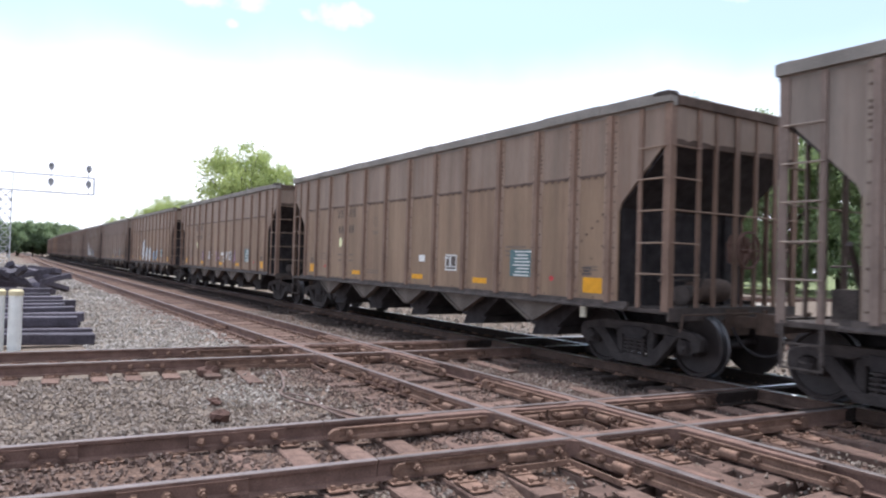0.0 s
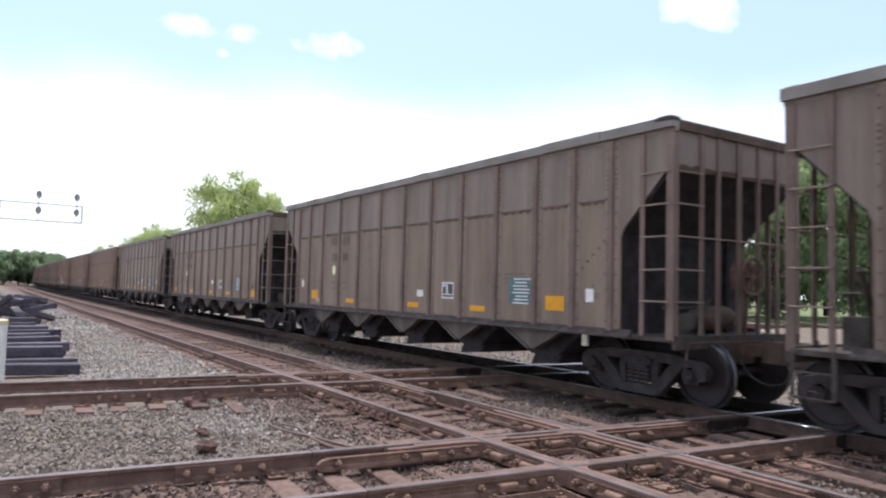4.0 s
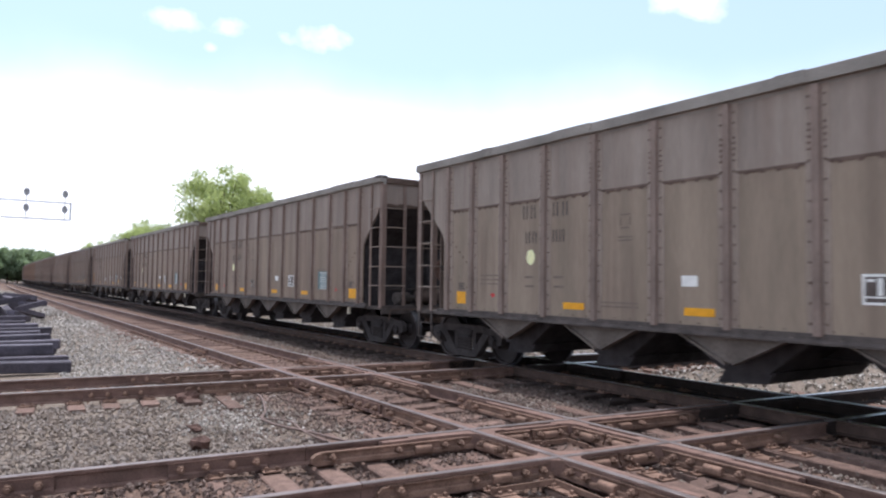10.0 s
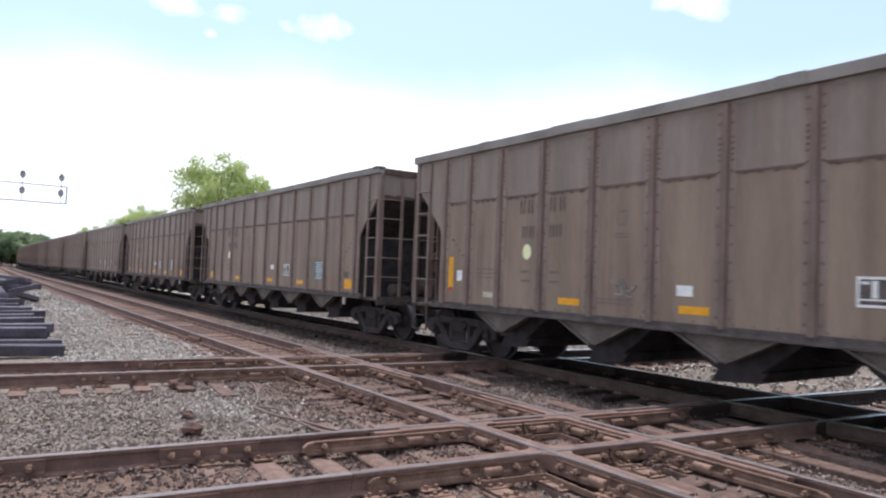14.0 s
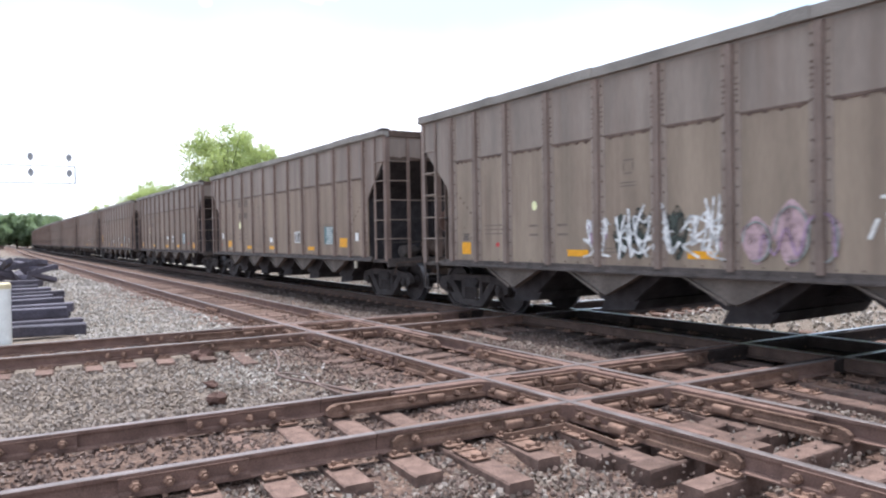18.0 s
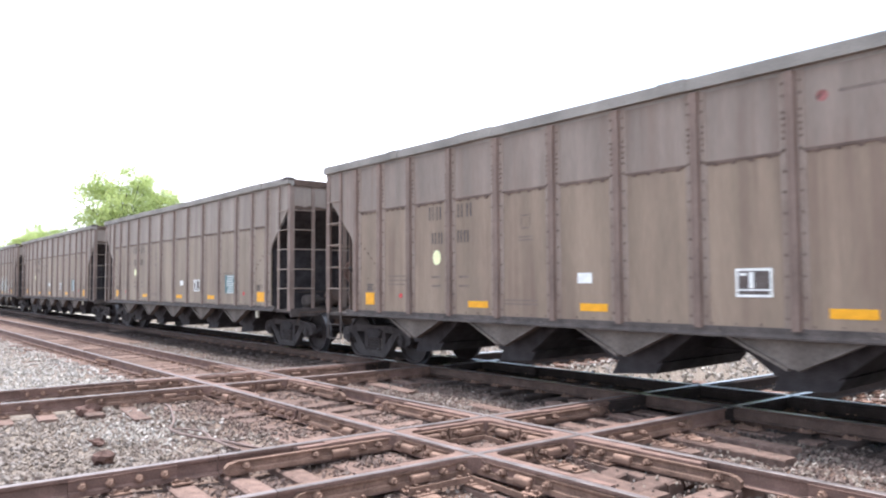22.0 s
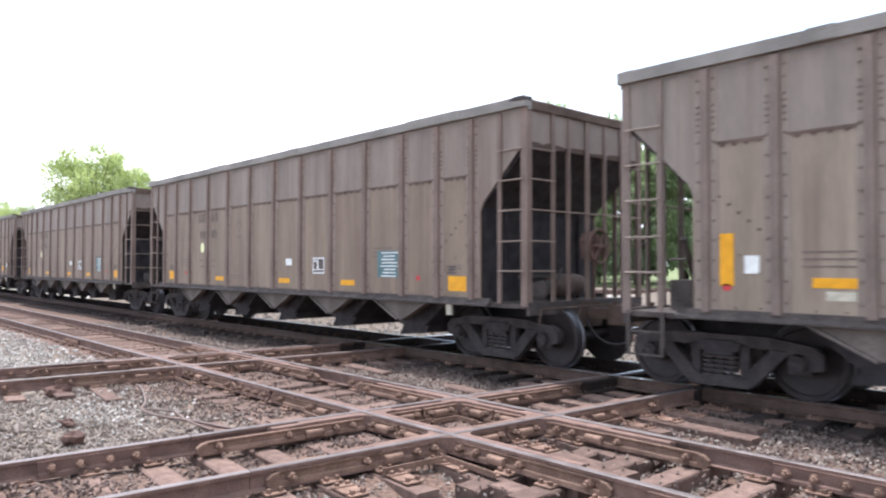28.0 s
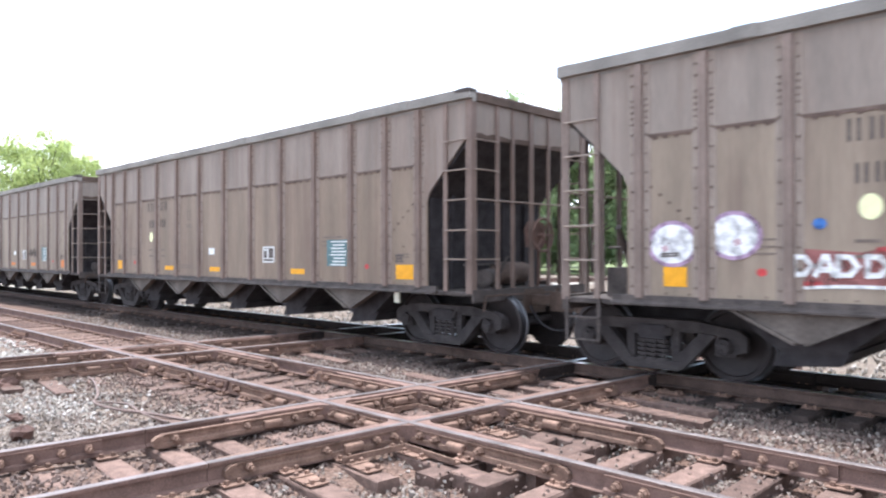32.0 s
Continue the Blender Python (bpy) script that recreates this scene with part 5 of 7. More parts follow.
            part("graffiti_tag", scribble(rnd, y + 0.26, 1.6, 0.34, 0.66, 0.016), [MINT], car, tagline, at=pose(-SIDE - 0.033, 0, 0))
        blob("graffiti_spot", SPRAY[0], -3.1, 2.33, 0.1, 0.09, 2, 1.0)
        blob("graffiti_spot", SPRAY[0], -4.22, 2.24, 0.13, 0.11, 2, 1.0)
        lines("graffiti_tag", MINT, 0.042, [[(-5.2, 1.5), (-5.22, 1.8), (-5.36, 1.76), (-5.3, 1.62), (-5.2, 1.62)], [(-5.42, 1.82), (-5.44, 1.5)], [(-5.56, 1.8), (-5.44, 1.64), (-5.6, 1.5)],
                                               [(-5.1, 1.35), (-5.15, 1.2)], [(-5.35, 1.4), (-5.5, 1.36), (-5.35, 1.28), (-5.55, 1.22)], [(-5.0, 1.5), (-5.02, 1.25)]], tagline)
        blob("graffiti_spot", SPRAY[3], -5.2, 1.36, 0.1, 0.14, 2, 1.0, "small red sprayed spot")
        lines("graffiti_tag", MINT, 0.05, [[(-6.05, 1.98), (-6.1, 1.75), (-6.15, 1.6)], [(-6.2, 2.05), (-6.2, 1.7)], [(-6.34, 2.02), (-6.28, 1.7)], [(-6.46, 1.98), (-6.4, 1.62)], [(-6.02, 1.72), (-6.25, 1.68), (-6.48, 1.74)],
                                                [(-6.0, 1.58), (-6.2, 1.64), (-6.48, 1.58)], [(-6.15, 1.55), (-6.35, 1.5), (-6.2, 1.42), (-6.4, 1.36)]], tagline)
    elif j == 25:
        for y, z, w, h in ((6.06, 1.735, 0.56, 0.49), (5.31, 1.825, 0.54, 0.49)):
            for k, (mat, grow) in enumerate(((SPRAY[4], 1.2), (SPRAY[0], 1.0))):
                bm = bmesh.new()
                prism(bm, [(y + grow * w / 2 * math.cos(a * math.pi / 12), z + grow * h / 2 * math.sin(a * math.pi / 12) * (1.0 if a < 13 else 0.95)) for a in range(24)], "x", -0.002 - 0.003 * k, 0)
                part("graffiti_spot", bm, [mat], car, "sprayed white spot with a violet rim", at=at)
        lines("graffiti_line", SPRAY[2], 0.07, [[(6.17, 1.68), (6.14, 1.69)], [(5.28, 1.75), (5.25, 1.76)]], "", 0.008)
        lines("graffiti_line", BLACKMARK, 0.02, [[(6.2, 1.62), (5.98, 1.63)], [(6.2, 1.59), (5.98, 1.6)]], "", 0.008)
        bm = bmesh.new()
        prism(bm, [(4.66, 1.27), (3.0, 1.29), (3.0, 1.72), (3.7, 1.71), (4.0, 1.63), (4.64, 1.68)], "x", -0.002, 0)
        part("graffiti_fill", bm, [SPRAY[7]], car, "worn red sprayed ground behind the letters", at=pose(-SIDE - 0.015, 0, 0))
        lines("graffiti_line", SPRAY[3], 0.05, [[(3.85, 1.66), (3.4, 1.7), (3.0, 1.68)], [(4.66, 1.29), (4.4, 1.3)]], "", 0.001)
        D = [(0.0, 0.0), (0.0, 1.0), (-0.55, 0.95), (-0.85, 0.5), (-0.55, 0.05), (0.0, 0.0)]
        A = [(0.0, 0.0), (-0.4, 1.0), (-0.55, 1.0), (-0.85, 0.0)]
        for y, glyph in ((4.66, D), (4.44, A), (4.22, D), (3.95, D)):
            bm = bmesh.new()
            stroke(bm, [(y + a * 0.21, 1.39 + b * 0.2) for a, b in glyph], 0.055)
            if glyph is A:
                stroke(bm, [(y - 0.05, 1.45), (y - 0.14, 1.45)], 0.06)
            part("graffiti_letter", bm, [SPRAY[0]], car, at=pose(-SIDE - 0.03, 0, 0))
        lines("graffiti_line", SPRAY[0], 0.035, [[(4.6, 1.25), (4.2, 1.275), (3.75, 1.275), (3.0, 1.26)]])
        bm = bmesh.new()
        prism(bm, [(4.4 + 0.07 * math.cos(a * 0.785), 1.94 + 0.065 * math.sin(a * 0.785)) for a in range(8)], "x", -0.003, 0)
        part("graffiti_spot", bm, [SPRAY[5]], car, "small blue sprayed spot", at=at)
    elif j in (7, 11):
        lines("graffiti_tag", SPRAY[6], 0.018, [[(1.95, 1.66), (1.8, 1.56), (1.72, 1.66), (1.6, 1.5), (1.45, 1.58)], [(1.85, 1.45), (1.6, 1.42), (1.45, 1.4)], [(1.75, 1.62), (1.7, 1.38)]], tagline)
    elif j == 22:
        lines("graffiti_tag", SPRAY[0], 0.022, [[(4.22, 2.18), (4.1, 2.2), (4.05, 2.1), (4.2, 2.05)], [(4.15, 1.98), (4.0, 2.0), (3.9, 1.96)]], tagline)
    elif j == 23:
        tag(-2.9, 1.7, 0.8, 0.3, BLACKMARK, 0.03)
    elif j == -1:
        for k in range(5):
            tag(2.6 - 1.25 * k, 1.6, 0.55, 0.5, SPRAY[0] if k % 2 else SPRAY[4], 0.06)
    else:
        tag(2.0, 1.9, 1.0, 1.3, SPRAY[0], 0.09, SPRAY[1])
        tag(0.2, 1.6, 2.2, 0.9, SPRAY[0], 0.07, SPRAY[1])
        tag(-2.2, 1.5, 1.2, 0.6, SPRAY[1], 0.07)


def build_train():
    text = {"squares": "brown riveted coal hopper car with yellow reflective squares", "bars": "grey-brown coal hopper car with upright yellow bars",
            "inset": "brown riveted coal hopper car with yellow squares set in"}
    rnd = random.Random(3)
    paints = {-2: 2, -1: 2, 0: 2, 1: 1, 2: 0, 3: 0, 4: 3, 5: 0, 6: 0, 7: 0, 8: 1, 9: 0, 10: 0, 11: 0, 12: 3, 13: 0, 14: 1, 15: 1, 16: 1, 17: 0, 18: 1, 19: 0, 20: 0, 21: 0, 22: 1, 23: 1, 24: 0, 25: 1, 26: 0}
    for j in range(FIRST, LAST + 1):
        paint, far = paints.get(j, rnd.choice((0, 2, 3))), j < -2
        if (paint, far) in PROTOS:
            cars.append((j, copy_thing(PROTOS[paint, far], pose(A2 + GA / 2, START_Y - j * PITCH, 0))))
        else:
            PROTOS[paint, far] = build_car(paint, "", far)
            cars.append((j, PROTOS[paint, far]))
    for j, car in cars:
        tagged(car, text[STYLE.get(j, "squares")])
        add_marks(car, j)
        if j in (-4, -2, -1, 7, 11, 14, 22, 23, 25):
            tag_car(car, j)
            tagged(car, "brown coal hopper car with sprayed graffiti on its side")


build_train()


def motions():
    """The train rolls away along line A; wheels turn while they pass the crossing."""
    for j, car in cars:
        rows = []
        for k in range(17):
            t = 2.0 * k
            x, y, a = on_track(START_Y - j * PITCH + run(t), A2 + GA / 2)
            rows.append((t, pose(x, y, 0, 0, 0, math.degrees(a))))
        walk(car, rows)
        for bogie in [c for c in car.children if c.name.startswith("bogie")]:
            for ws in [c for c in bogie.children if c.name.startswith("wheelset")]:
                p = ws.location.copy()
                home = START_Y - j * PITCH + bogie.location.y + p.y
                t0, t1 = max(0.0, (-8.0 - home) / 12.75), min(32.0, (26.0 - home) / 12.75)
                if t1 - t0 < 0.2:
                    continue
                steps = int((t1 - t0) / 0.05)
                turns = [(t0 + (t1 - t0) * i / steps) for i in range(steps + 1)]
                times = ([0.0] if t0 > 0.1 else []) + turns + ([32.0] if t1 < 31.9 else [])
                rows, seen = [], set()
                for t in times:
                    if frame(t) in seen:
                        continue
                    seen.add(frame(t))
                    tt = min(max(t, t0), t1)
                    rows.append((t, pose(p.x, p.y, p.z, -math.degrees((run(tt) - run(t0)) / WHEEL_R), 0, 0)))
                walk(ws, rows)


# ---- trees ----
def crown_mesh(name, mat, seed, height, radius, trunk, leaves=5200, leaf=0.16):
    """Leaf clumps round the limbs: thousands of small bent leaves with gaps between them."""
    rnd = random.Random(seed)
    clumps = []
    half = (height - trunk) / 2
    for _ in range(120):
        d = Vector((rnd.gauss(0, 1), rnd.gauss(0, 1), rnd.gauss(0, 1))).normalized() * rnd.random() ** 0.36
        lumpy = 0.88 + 0.34 * noise.noise(d * 2.3 + Vector((seed, 0, 0)))
        r = rnd.uniform(0.10, 0.21) * radius
        clumps.append((Vector((d.x * (radius - r * 0.6) * lumpy, d.y * (radius - r * 0.6) * lumpy, trunk + half + d.z * (half - r * 0.6) * lumpy)), r))
    verts, faces = [], []
    for _ in range(leaves):
        c, r = clumps[rnd.randrange(len(clumps))]
        d = Vector((rnd.gauss(0, 1), rnd.gauss(0, 1), rnd.gauss(0, 0.8))).normalized() * r * rnd.random() ** 0.4
        p = c + d
        n = (d.normalized() + Vector((rnd.uniform(-0.7, 0.7), rnd.uniform(-0.7, 0.7), rnd.uniform(-0.2, 0.9)))).normalized()
        t = n.orthogonal().normalized()
        t.rotate(Matrix.Rotation(rnd.uniform(0, 6.3), 3, n))
        b = n.cross(t)
        s = leaf * rnd.uniform(0.6, 1.4)
        k = len(verts)
        for q in (p - t * s, p + b * s * 0.55 + n * s * 0.2, p + t * s, p - b * s * 0.55 + n * s * 0.2):
            verts.append(q)
        faces.append((k, k + 1, k + 2, k + 3))
    me = bpy.data.meshes.new(name)
    me.from_pydata(verts, [], faces)
    me.materials.append(mat)
    return me, clumps


def tree_proto(seed, mat, height, radius, trunk, label, leaves=5200, leaf=0.16):
    me, clumps = crown_mesh("crown", mat, seed, height, radius, trunk, leaves, leaf)
    tree = thing("tree", label, "tree", "trees round the railway")
    part("crown", me, None, tree)
    bm = bmesh.new()
    rod(bm, (0, 0, -0.3), (0.1, 0.05, trunk), 0.035 * height * 0.75, 9, r1=0.02 * height)
    rod(bm, (0.1, 0.05, trunk), (0.0, 0.1, height * 0.8), 0.02 * height, 8, r1=0.05)
    for c, r in clumps[::3]:
        z = trunk * 0.8 + (c.z - trunk) * 0.55
        rod(bm, (0.05, 0.05, max(trunk * 0.7, z)), c, 0.008 * height, 6, r1=0.02)
    part("trunk", bm, [BARK], tree, smooth=True)
    return tree


def plant_trees():
    rnd = random.Random(8)
    bright = tree_proto(21, LEAVES[0], 17.4, 9.9, 2.0, "tall sunlit broadleaf tree with light green leaves", 25000, 0.17)
    bright.matrix_basis = pose(27.8, 95, 0.6, 0, 0, 20)
    mid = tree_proto(22, LEAVES[1], 11, 4.6, 1.6, "green broadleaf tree beyond the tracks", 22000, 0.13)
    mid.matrix_basis = pose(37, 9, 0.8)
    dark = tree_proto(23, LEAVES[2], 10, 5.0, 1.0, "dark green tree at the far bend", 8000, 0.3)
    dark.matrix_basis = pose(4, 225, -0.5)
    # low trees behind the tall one
    for x, y, s in ((24.5, 140, 0.68), (29.5, 146, 0.8), (33, 128, 0.95), (37, 118, 1.0), (21.5, 160, 0.56), (42, 100, 1.0), (46, 85, 0.9)):
        copy_thing(mid if x > 30 else bright, pose(x, y, 0.3, 0, 0, rnd.uniform(0, 360)) @ Matrix.Scale(1, 4)).scale = (s,) * 3
    # the row behind the train
    for k in range(17):
        y = -14 + k * 5.2 + rnd.uniform(-1, 1)
        t = copy_thing(mid, pose(38 + rnd.uniform(-3, 4) + max(0, y - 30) * 0.05, y, 0.8, 0, 0, rnd.uniform(0, 360)))
        s = rnd.uniform(0.78, 1.05)
        t.scale = (s, s, s * (1.02 if y < 34 else 0.7) * rnd.uniform(0.9, 1.05))
    for k in range(9):
        t = copy_thing(dark, pose(46 + rnd.uniform(-2, 3), -12 + k * 9, 0.8, 0, 0, rnd.uniform(0, 360)))
        t.scale = (0.9, 0.9, 0.95 if k < 3 else 0.6)
    # undergrowth below the row of trees: a thicket coloured as shade, with a lighter fringe
    shade = tree_proto(25, LEAF_SHADE, 4.6, 2.6, 0.1, "thicket under the trees with shade painted into its leaves", 9000, 0.14)
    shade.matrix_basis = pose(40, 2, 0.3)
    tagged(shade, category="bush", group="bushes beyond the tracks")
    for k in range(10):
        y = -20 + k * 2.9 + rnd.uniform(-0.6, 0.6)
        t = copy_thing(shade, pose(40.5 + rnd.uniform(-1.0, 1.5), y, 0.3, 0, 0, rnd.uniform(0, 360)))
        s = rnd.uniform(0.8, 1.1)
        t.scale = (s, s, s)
    bush = tree_proto(24, LEAVES[1], 3.4, 2.6, 0.1, "dense green bush in front of the trees", 7000, 0.12)
    bush.matrix_basis = pose(38.5, 4, 0.3)
    tagged(bush, category="bush", group="bushes beyond the tracks")
    for k in range(24):
        y = -8 + k * 3.9 + rnd.uniform(-1.2, 1.2)
        t = copy_thing(bush, pose(38.3 + rnd.uniform(-0.8, 0.8), y, 0.3, 0, 0, rnd.uniform(0, 360)))
        s = rnd.uniform(0.3, 0.7) if y < 9 else rnd.uniform(0.8, 1.15)
        t.scale = (s, s, s)
    # far woods left of the line
    for k in range(16):
        x = -30 + k * 2.9
        t = copy_thing(dark, pose(x, 222 + rnd.uniform(-10, 14), -1.2, 0, 0, rnd.uniform(0, 360)))
        s = rnd.uniform(0.95, 1.25) if x < 9 else rnd.uniform(0.7, 0.85)
        t.scale = (s,) * 3
    for x, y, s in ((6, 400, 1.7), (11, 405, 1.8), (16, 398, 1.65), (21, 500, 2.1), (27, 505, 2.2), (32, 545, 2.3), (38, 600, 2.5), (45, 620, 2.5)):
        copy_thing(dark, pose(x, y, -1.5, 0, 0, x * 9)).scale = (s,) * 3


plant_trees()


# ---- signal bridge, masts, posts and stacked ties ----
def lattice(bm, a, b, w, d, bays, r=0.035, up=(0, 1, 0)):
    """A square lattice beam from a to b."""
    a, b = Vector(a), Vector(b)
    ax = (b - a).normalized()
    s1 = Vector(up).normalized()
    s2 = ax.cross(s1)
    corners = [s1 * w / 2 * i + s2 * d / 2 * j for i, j in ((-1, -1), (1, -1), (1, 1), (-1, 1))]
    for c in corners:
        rod(bm, a + c, b + c, r * 1.3, 4)
    for k in range(bays):
        p, q = a + (b - a) * k / bays, a + (b - a) * (k + 1) / bays
        for i in range(4):
            c, e = corners[i], corners[(i + 1) % 4]
            rod(bm, p + c, q + e, r * 0.7, 4)
            rod(bm, p + e, q + c, r * 0.7, 4)
            rod(bm, p + c, p + e, r * 0.7, 4)


def signal_head(parent, x, z):
    bm = bmesh.new()
    prism(bm, [(0.34 * math.cos(k * math.pi / 8), 0.48 * math.sin(k * math.pi / 8)) for k in range(16)], "y", -0.02, 0.04)
    h = part("signal_head", bm, [SIGNAL], parent, "black oval signal head paled to grey for haze", at=pose(x, -0.7, z))
    for dz in (0.27, -0.27):
        bm = bmesh.new()
        lathe(bm, [(0.0, 0.13), (0.25, 0.14)], "z", 12)
        part("hood", bm, [SIGNAL], h, at=pose(0, -0.02, dz, 90, 0, 0))


def build_signal_bridge():
    Y = 101.0
    g = thing("signal_bridge", "pale steel cantilever signal bridge with lattice tower", "railway signal", m=pose(0, Y, 0))
    bm = bmesh.new()
    lattice(bm, (0.5, 0, -0.4), (0.5, 0, 8.8), 1.25, 1.25, 8, 0.05)
    part("tower", bm, [GALV], g, "white lattice tower")
    bm = bmesh.new()
    for dy in (-0.6, 0.6):
        rod(bm, (-1.5, dy, 11.05), (10.1, dy, 11.05), 0.06, 6)
        rod(bm, (-1.5, dy, 8.9), (10.1, dy, 8.9), 0.06, 6)
        for x in (-1.5, 1.2, 10.1):
            rod(bm, (x, dy, 8.9), (x, dy, 11.05), 0.06, 6)
    for x in (-1.5, 1.2, 5.2, 9.4, 10.1):
        for z in (8.9, 11.05):
            rod(bm, (x, -0.6, z), (x, 0.6, z), 0.05, 6)
    part("boom", bm, [GALV], g, "thin grey boom")
    bm = bmesh.new()
    box(bm, -1.4, 10.0, -0.5, 0.5, 8.93, 8.97)
    part("walkway", bm, [GALV], g)
    for x in (5.2, 9.4):
        bm = bmesh.new()
        rod(bm, (x, -0.66, 8.9), (x, -0.66, 12.6), 0.06, 8)
        part("signal_mast", bm, [GALV], g)
        signal_head(g, x, 12.1)
        signal_head(g, x, 10.15)
    # relay case at its foot
    bm = bmesh.new()
    box(bm, -0.6, 0.6, -0.4, 0.4, 0, 1.7)
    box(bm, -0.68, 0.68, -0.48, 0.48, 1.7, 1.78)
    c = thing("relay_case", "grey steel relay case beside the signal bridge", "equipment cabinet", m=pose(-0.6, 60, -0.25))
    part("case_body", bm, [GALV], c, bevel=0.01)


def build_signal_mast():
    g = thing("signal_mast", "white signal mast with two black heads painted haze grey", "railway signal", m=pose(26, 5.4, 0.5))
    bm = bmesh.new()
    rod(bm, (0, 0, -0.8), (0, 0, 4.2), 0.085, 10)
    part("post", bm, [WHITE], g)
    bm = bmesh.new()
    box(bm, -0.2, 0.2, -0.2, 0.2, -0.8, -0.55)
    part("base_block", bm, [GALV], g, bevel=0.02)
    for z in (3.85, 2.75):
        bm = bmesh.new()
        prism(bm, [(0.32 * math.cos(k * math.pi / 8), 0.5 * math.sin(k * math.pi / 8)) for k in range(16)], "y", -0.36, -0.3)
        box(bm, -0.17, 0.17, -0.3, -0.16, -0.42, 0.42)
        h = part("signal_head", bm, [SIGNAL], g, "black oval signal head paled to grey for haze", at=pose(0, -0.02, z))
        for dz in (0.24, -0.24):
            bm = bmesh.new()
            prism(bm, [(0.12 * math.cos(k * math.pi / 8), 0.12 * math.sin(k * math.pi / 8)) for k in range(16)], "y", -0.6, -0.36)
            part("hood", bm, [SIGNAL], h, at=pose(0, 0, dz))
        bm = bmesh.new()
        rod(bm, (0, 0.02, z - 0.2), (0, -0.2, z - 0.2), 0.05, 8)
        rod(bm, (0, 0.02, z - 0.2), (0, -0.14, z - 0.42), 0.03, 8)
        part("bracket", bm, [WHITE], g)
    bm = bmesh.new()
    for y in (0.42, 0.72):
        rod(bm, (0, y, -0.7), (0, y, 4.0), 0.03, 6)
    for k in range(13):
        rod(bm, (0, 0.42, -0.3 + k * 0.32), (0, 0.72, -0.3 + k * 0.32), 0.016, 6)
    part("ladder", bm, [WHITE], g)
    bm = bmesh.new()
    for z in (0.8, 2.2, 3.6):
        rod(bm, (0, 0, z), (0, 0.45, z), 0.02, 6)
    part("ladder_stay", bm, [WHITE], g)


def build_wye_track():
    """A curve that joins the two lines beyond the train, on its own bed of pale ballast."""
    knots = [Vector(p) for p in ((14.6, 95, 0), (14.9, 60, 0), (16.4, 40, 0), (20.5, 26, 0), (28, 17.6, 0), (42, 13.8, 0), (62, 13.6, 0), (95, 13.6, 0), (150, 14, 0))]
    path = []
    for i in range(len(knots) - 1):
        p0, p1, p2, p3 = knots[max(i - 1, 0)], knots[i], knots[i + 1], knots[min(i + 2, len(knots) - 1)]
        for k in range(8):
            t = k / 8
            path.append(0.5 * ((2 * p1) + (p2 - p0) * t + (2 * p0 - 5 * p1 + 4 * p2 - p3) * t * t + (3 * p1 - p0 - 3 * p2 + p3) * t ** 3))
    path.append(knots[-1])
    g = thing("railway_track", "curved connecting track on pale ballast beyond the train", "railway track", "crossing railway tracks", "structure")
    bm = bmesh.new()
    rings, lines = [], ([], [])
    rnd = random.Random(61)
    for i, p in enumerate(path):
        d = (path[min(i + 1, len(path) - 1)] - path[max(i - 1, 0)]).normalized()
        side = Vector((d.y, -d.x, 0))
        rings.append([bm.verts.new(p + side * (a + rnd.uniform(-0.12, 0.12)) + Vector((0, 0, b + rnd.uniform(-0.02, 0.02)))) for a, b in ((-4.2, -0.5), (-1.6, 0.34), (1.6, 0.34), (4.2, -0.5))])
        for k, a in enumerate((-GA / 2, GA / 2)):
            lines[k].append(p + side * a + Vector((0, 0, 0.52)))
    for a, b in zip(rings[:-1], rings[1:]):
        for k in range(3):
            bm.faces.new((a[k], a[k + 1], b[k + 1], b[k]))
    part("ballast_bed", bm, [STONE_PALE], g, "pale crushed stone bed")
    for pts in lines:
        part("rail", rail_mesh("rail", pts, HALF_POLISH, 0.0), None, g)
    tie = tie_mesh(90)
    for a, b in zip(path[8:44], path[9:45]):
        n = max(1, int((b - a).length / 0.75))
        for k in range(n):
            p = a + (b - a) * (k / n)
            if 15 < p.x < 34 and 15 < p.y < 40:
                part("tie", tie, None, g, at=pose(p.x, p.y, 0.36, 0, 0, math.degrees(math.atan2(b.y - a.y, b.x - a.x)) + 90))
    # a heap of clean gravel beside it
    bm = bmesh.new()
    n, m = 18, 5
    rings = [[bm.verts.new(((1 - j / m) * 1.7 * math.cos(2 * math.pi * k / n) * (1 + 0.15 * noise.noise((k * 0.7, j * 0.5, 4))), (1 - j / m) * 1.7 * math.sin(2 * math.pi * k / n), 0.75 * (j / m) ** 0.9 + 0.05 * noise.noise((k, j, 8)))) for k in range(n)] for j in range(m)]
    top = bm.verts.new((0, 0, 0.72))
    for j in range(m - 1):
        for k in range(n):
            bm.faces.new((rings[j][k], rings[j][(k + 1) % n], rings[j + 1][(k + 1) % n], rings[j + 1][k]))
    for k in range(n):
        bm.faces.new((rings[-1][k], rings[-1][(k + 1) % n], top))
    tagged(new("gravel_heap", mesh_of("gravel_heap", bm, [STONE_PALE])), "pale heap of crushed stone beyond the train", "gravel heap").matrix_basis = pose(30, 8.3, 0.28)


def build_bollards():
    bm = bmesh.new()
    lathe(bm, [(-0.3, 0.115), (0.98, 0.115)], "z", 20)
    body = mesh_of("post_body", bm, [WHITE], False)
    bm = bmesh.new()
    lathe(bm, [(0.98, 0.125), (1.06, 0.125), (1.09, 0.09)], "z", 20)
    capm = mesh_of("post_cap", bm, [CAP])
    for x, y in ((0.30, 15.25), (0.02, 15.35), (-1.3, 15.5)):
        b = thing("bollard", "white plastic bollard with a cream cap", "bollard", "bollards by the ties", m=pose(x, y, -0.2))
        part("post_body", body, None, b)
        part("post_cap", capm, None, b, "cream cap")


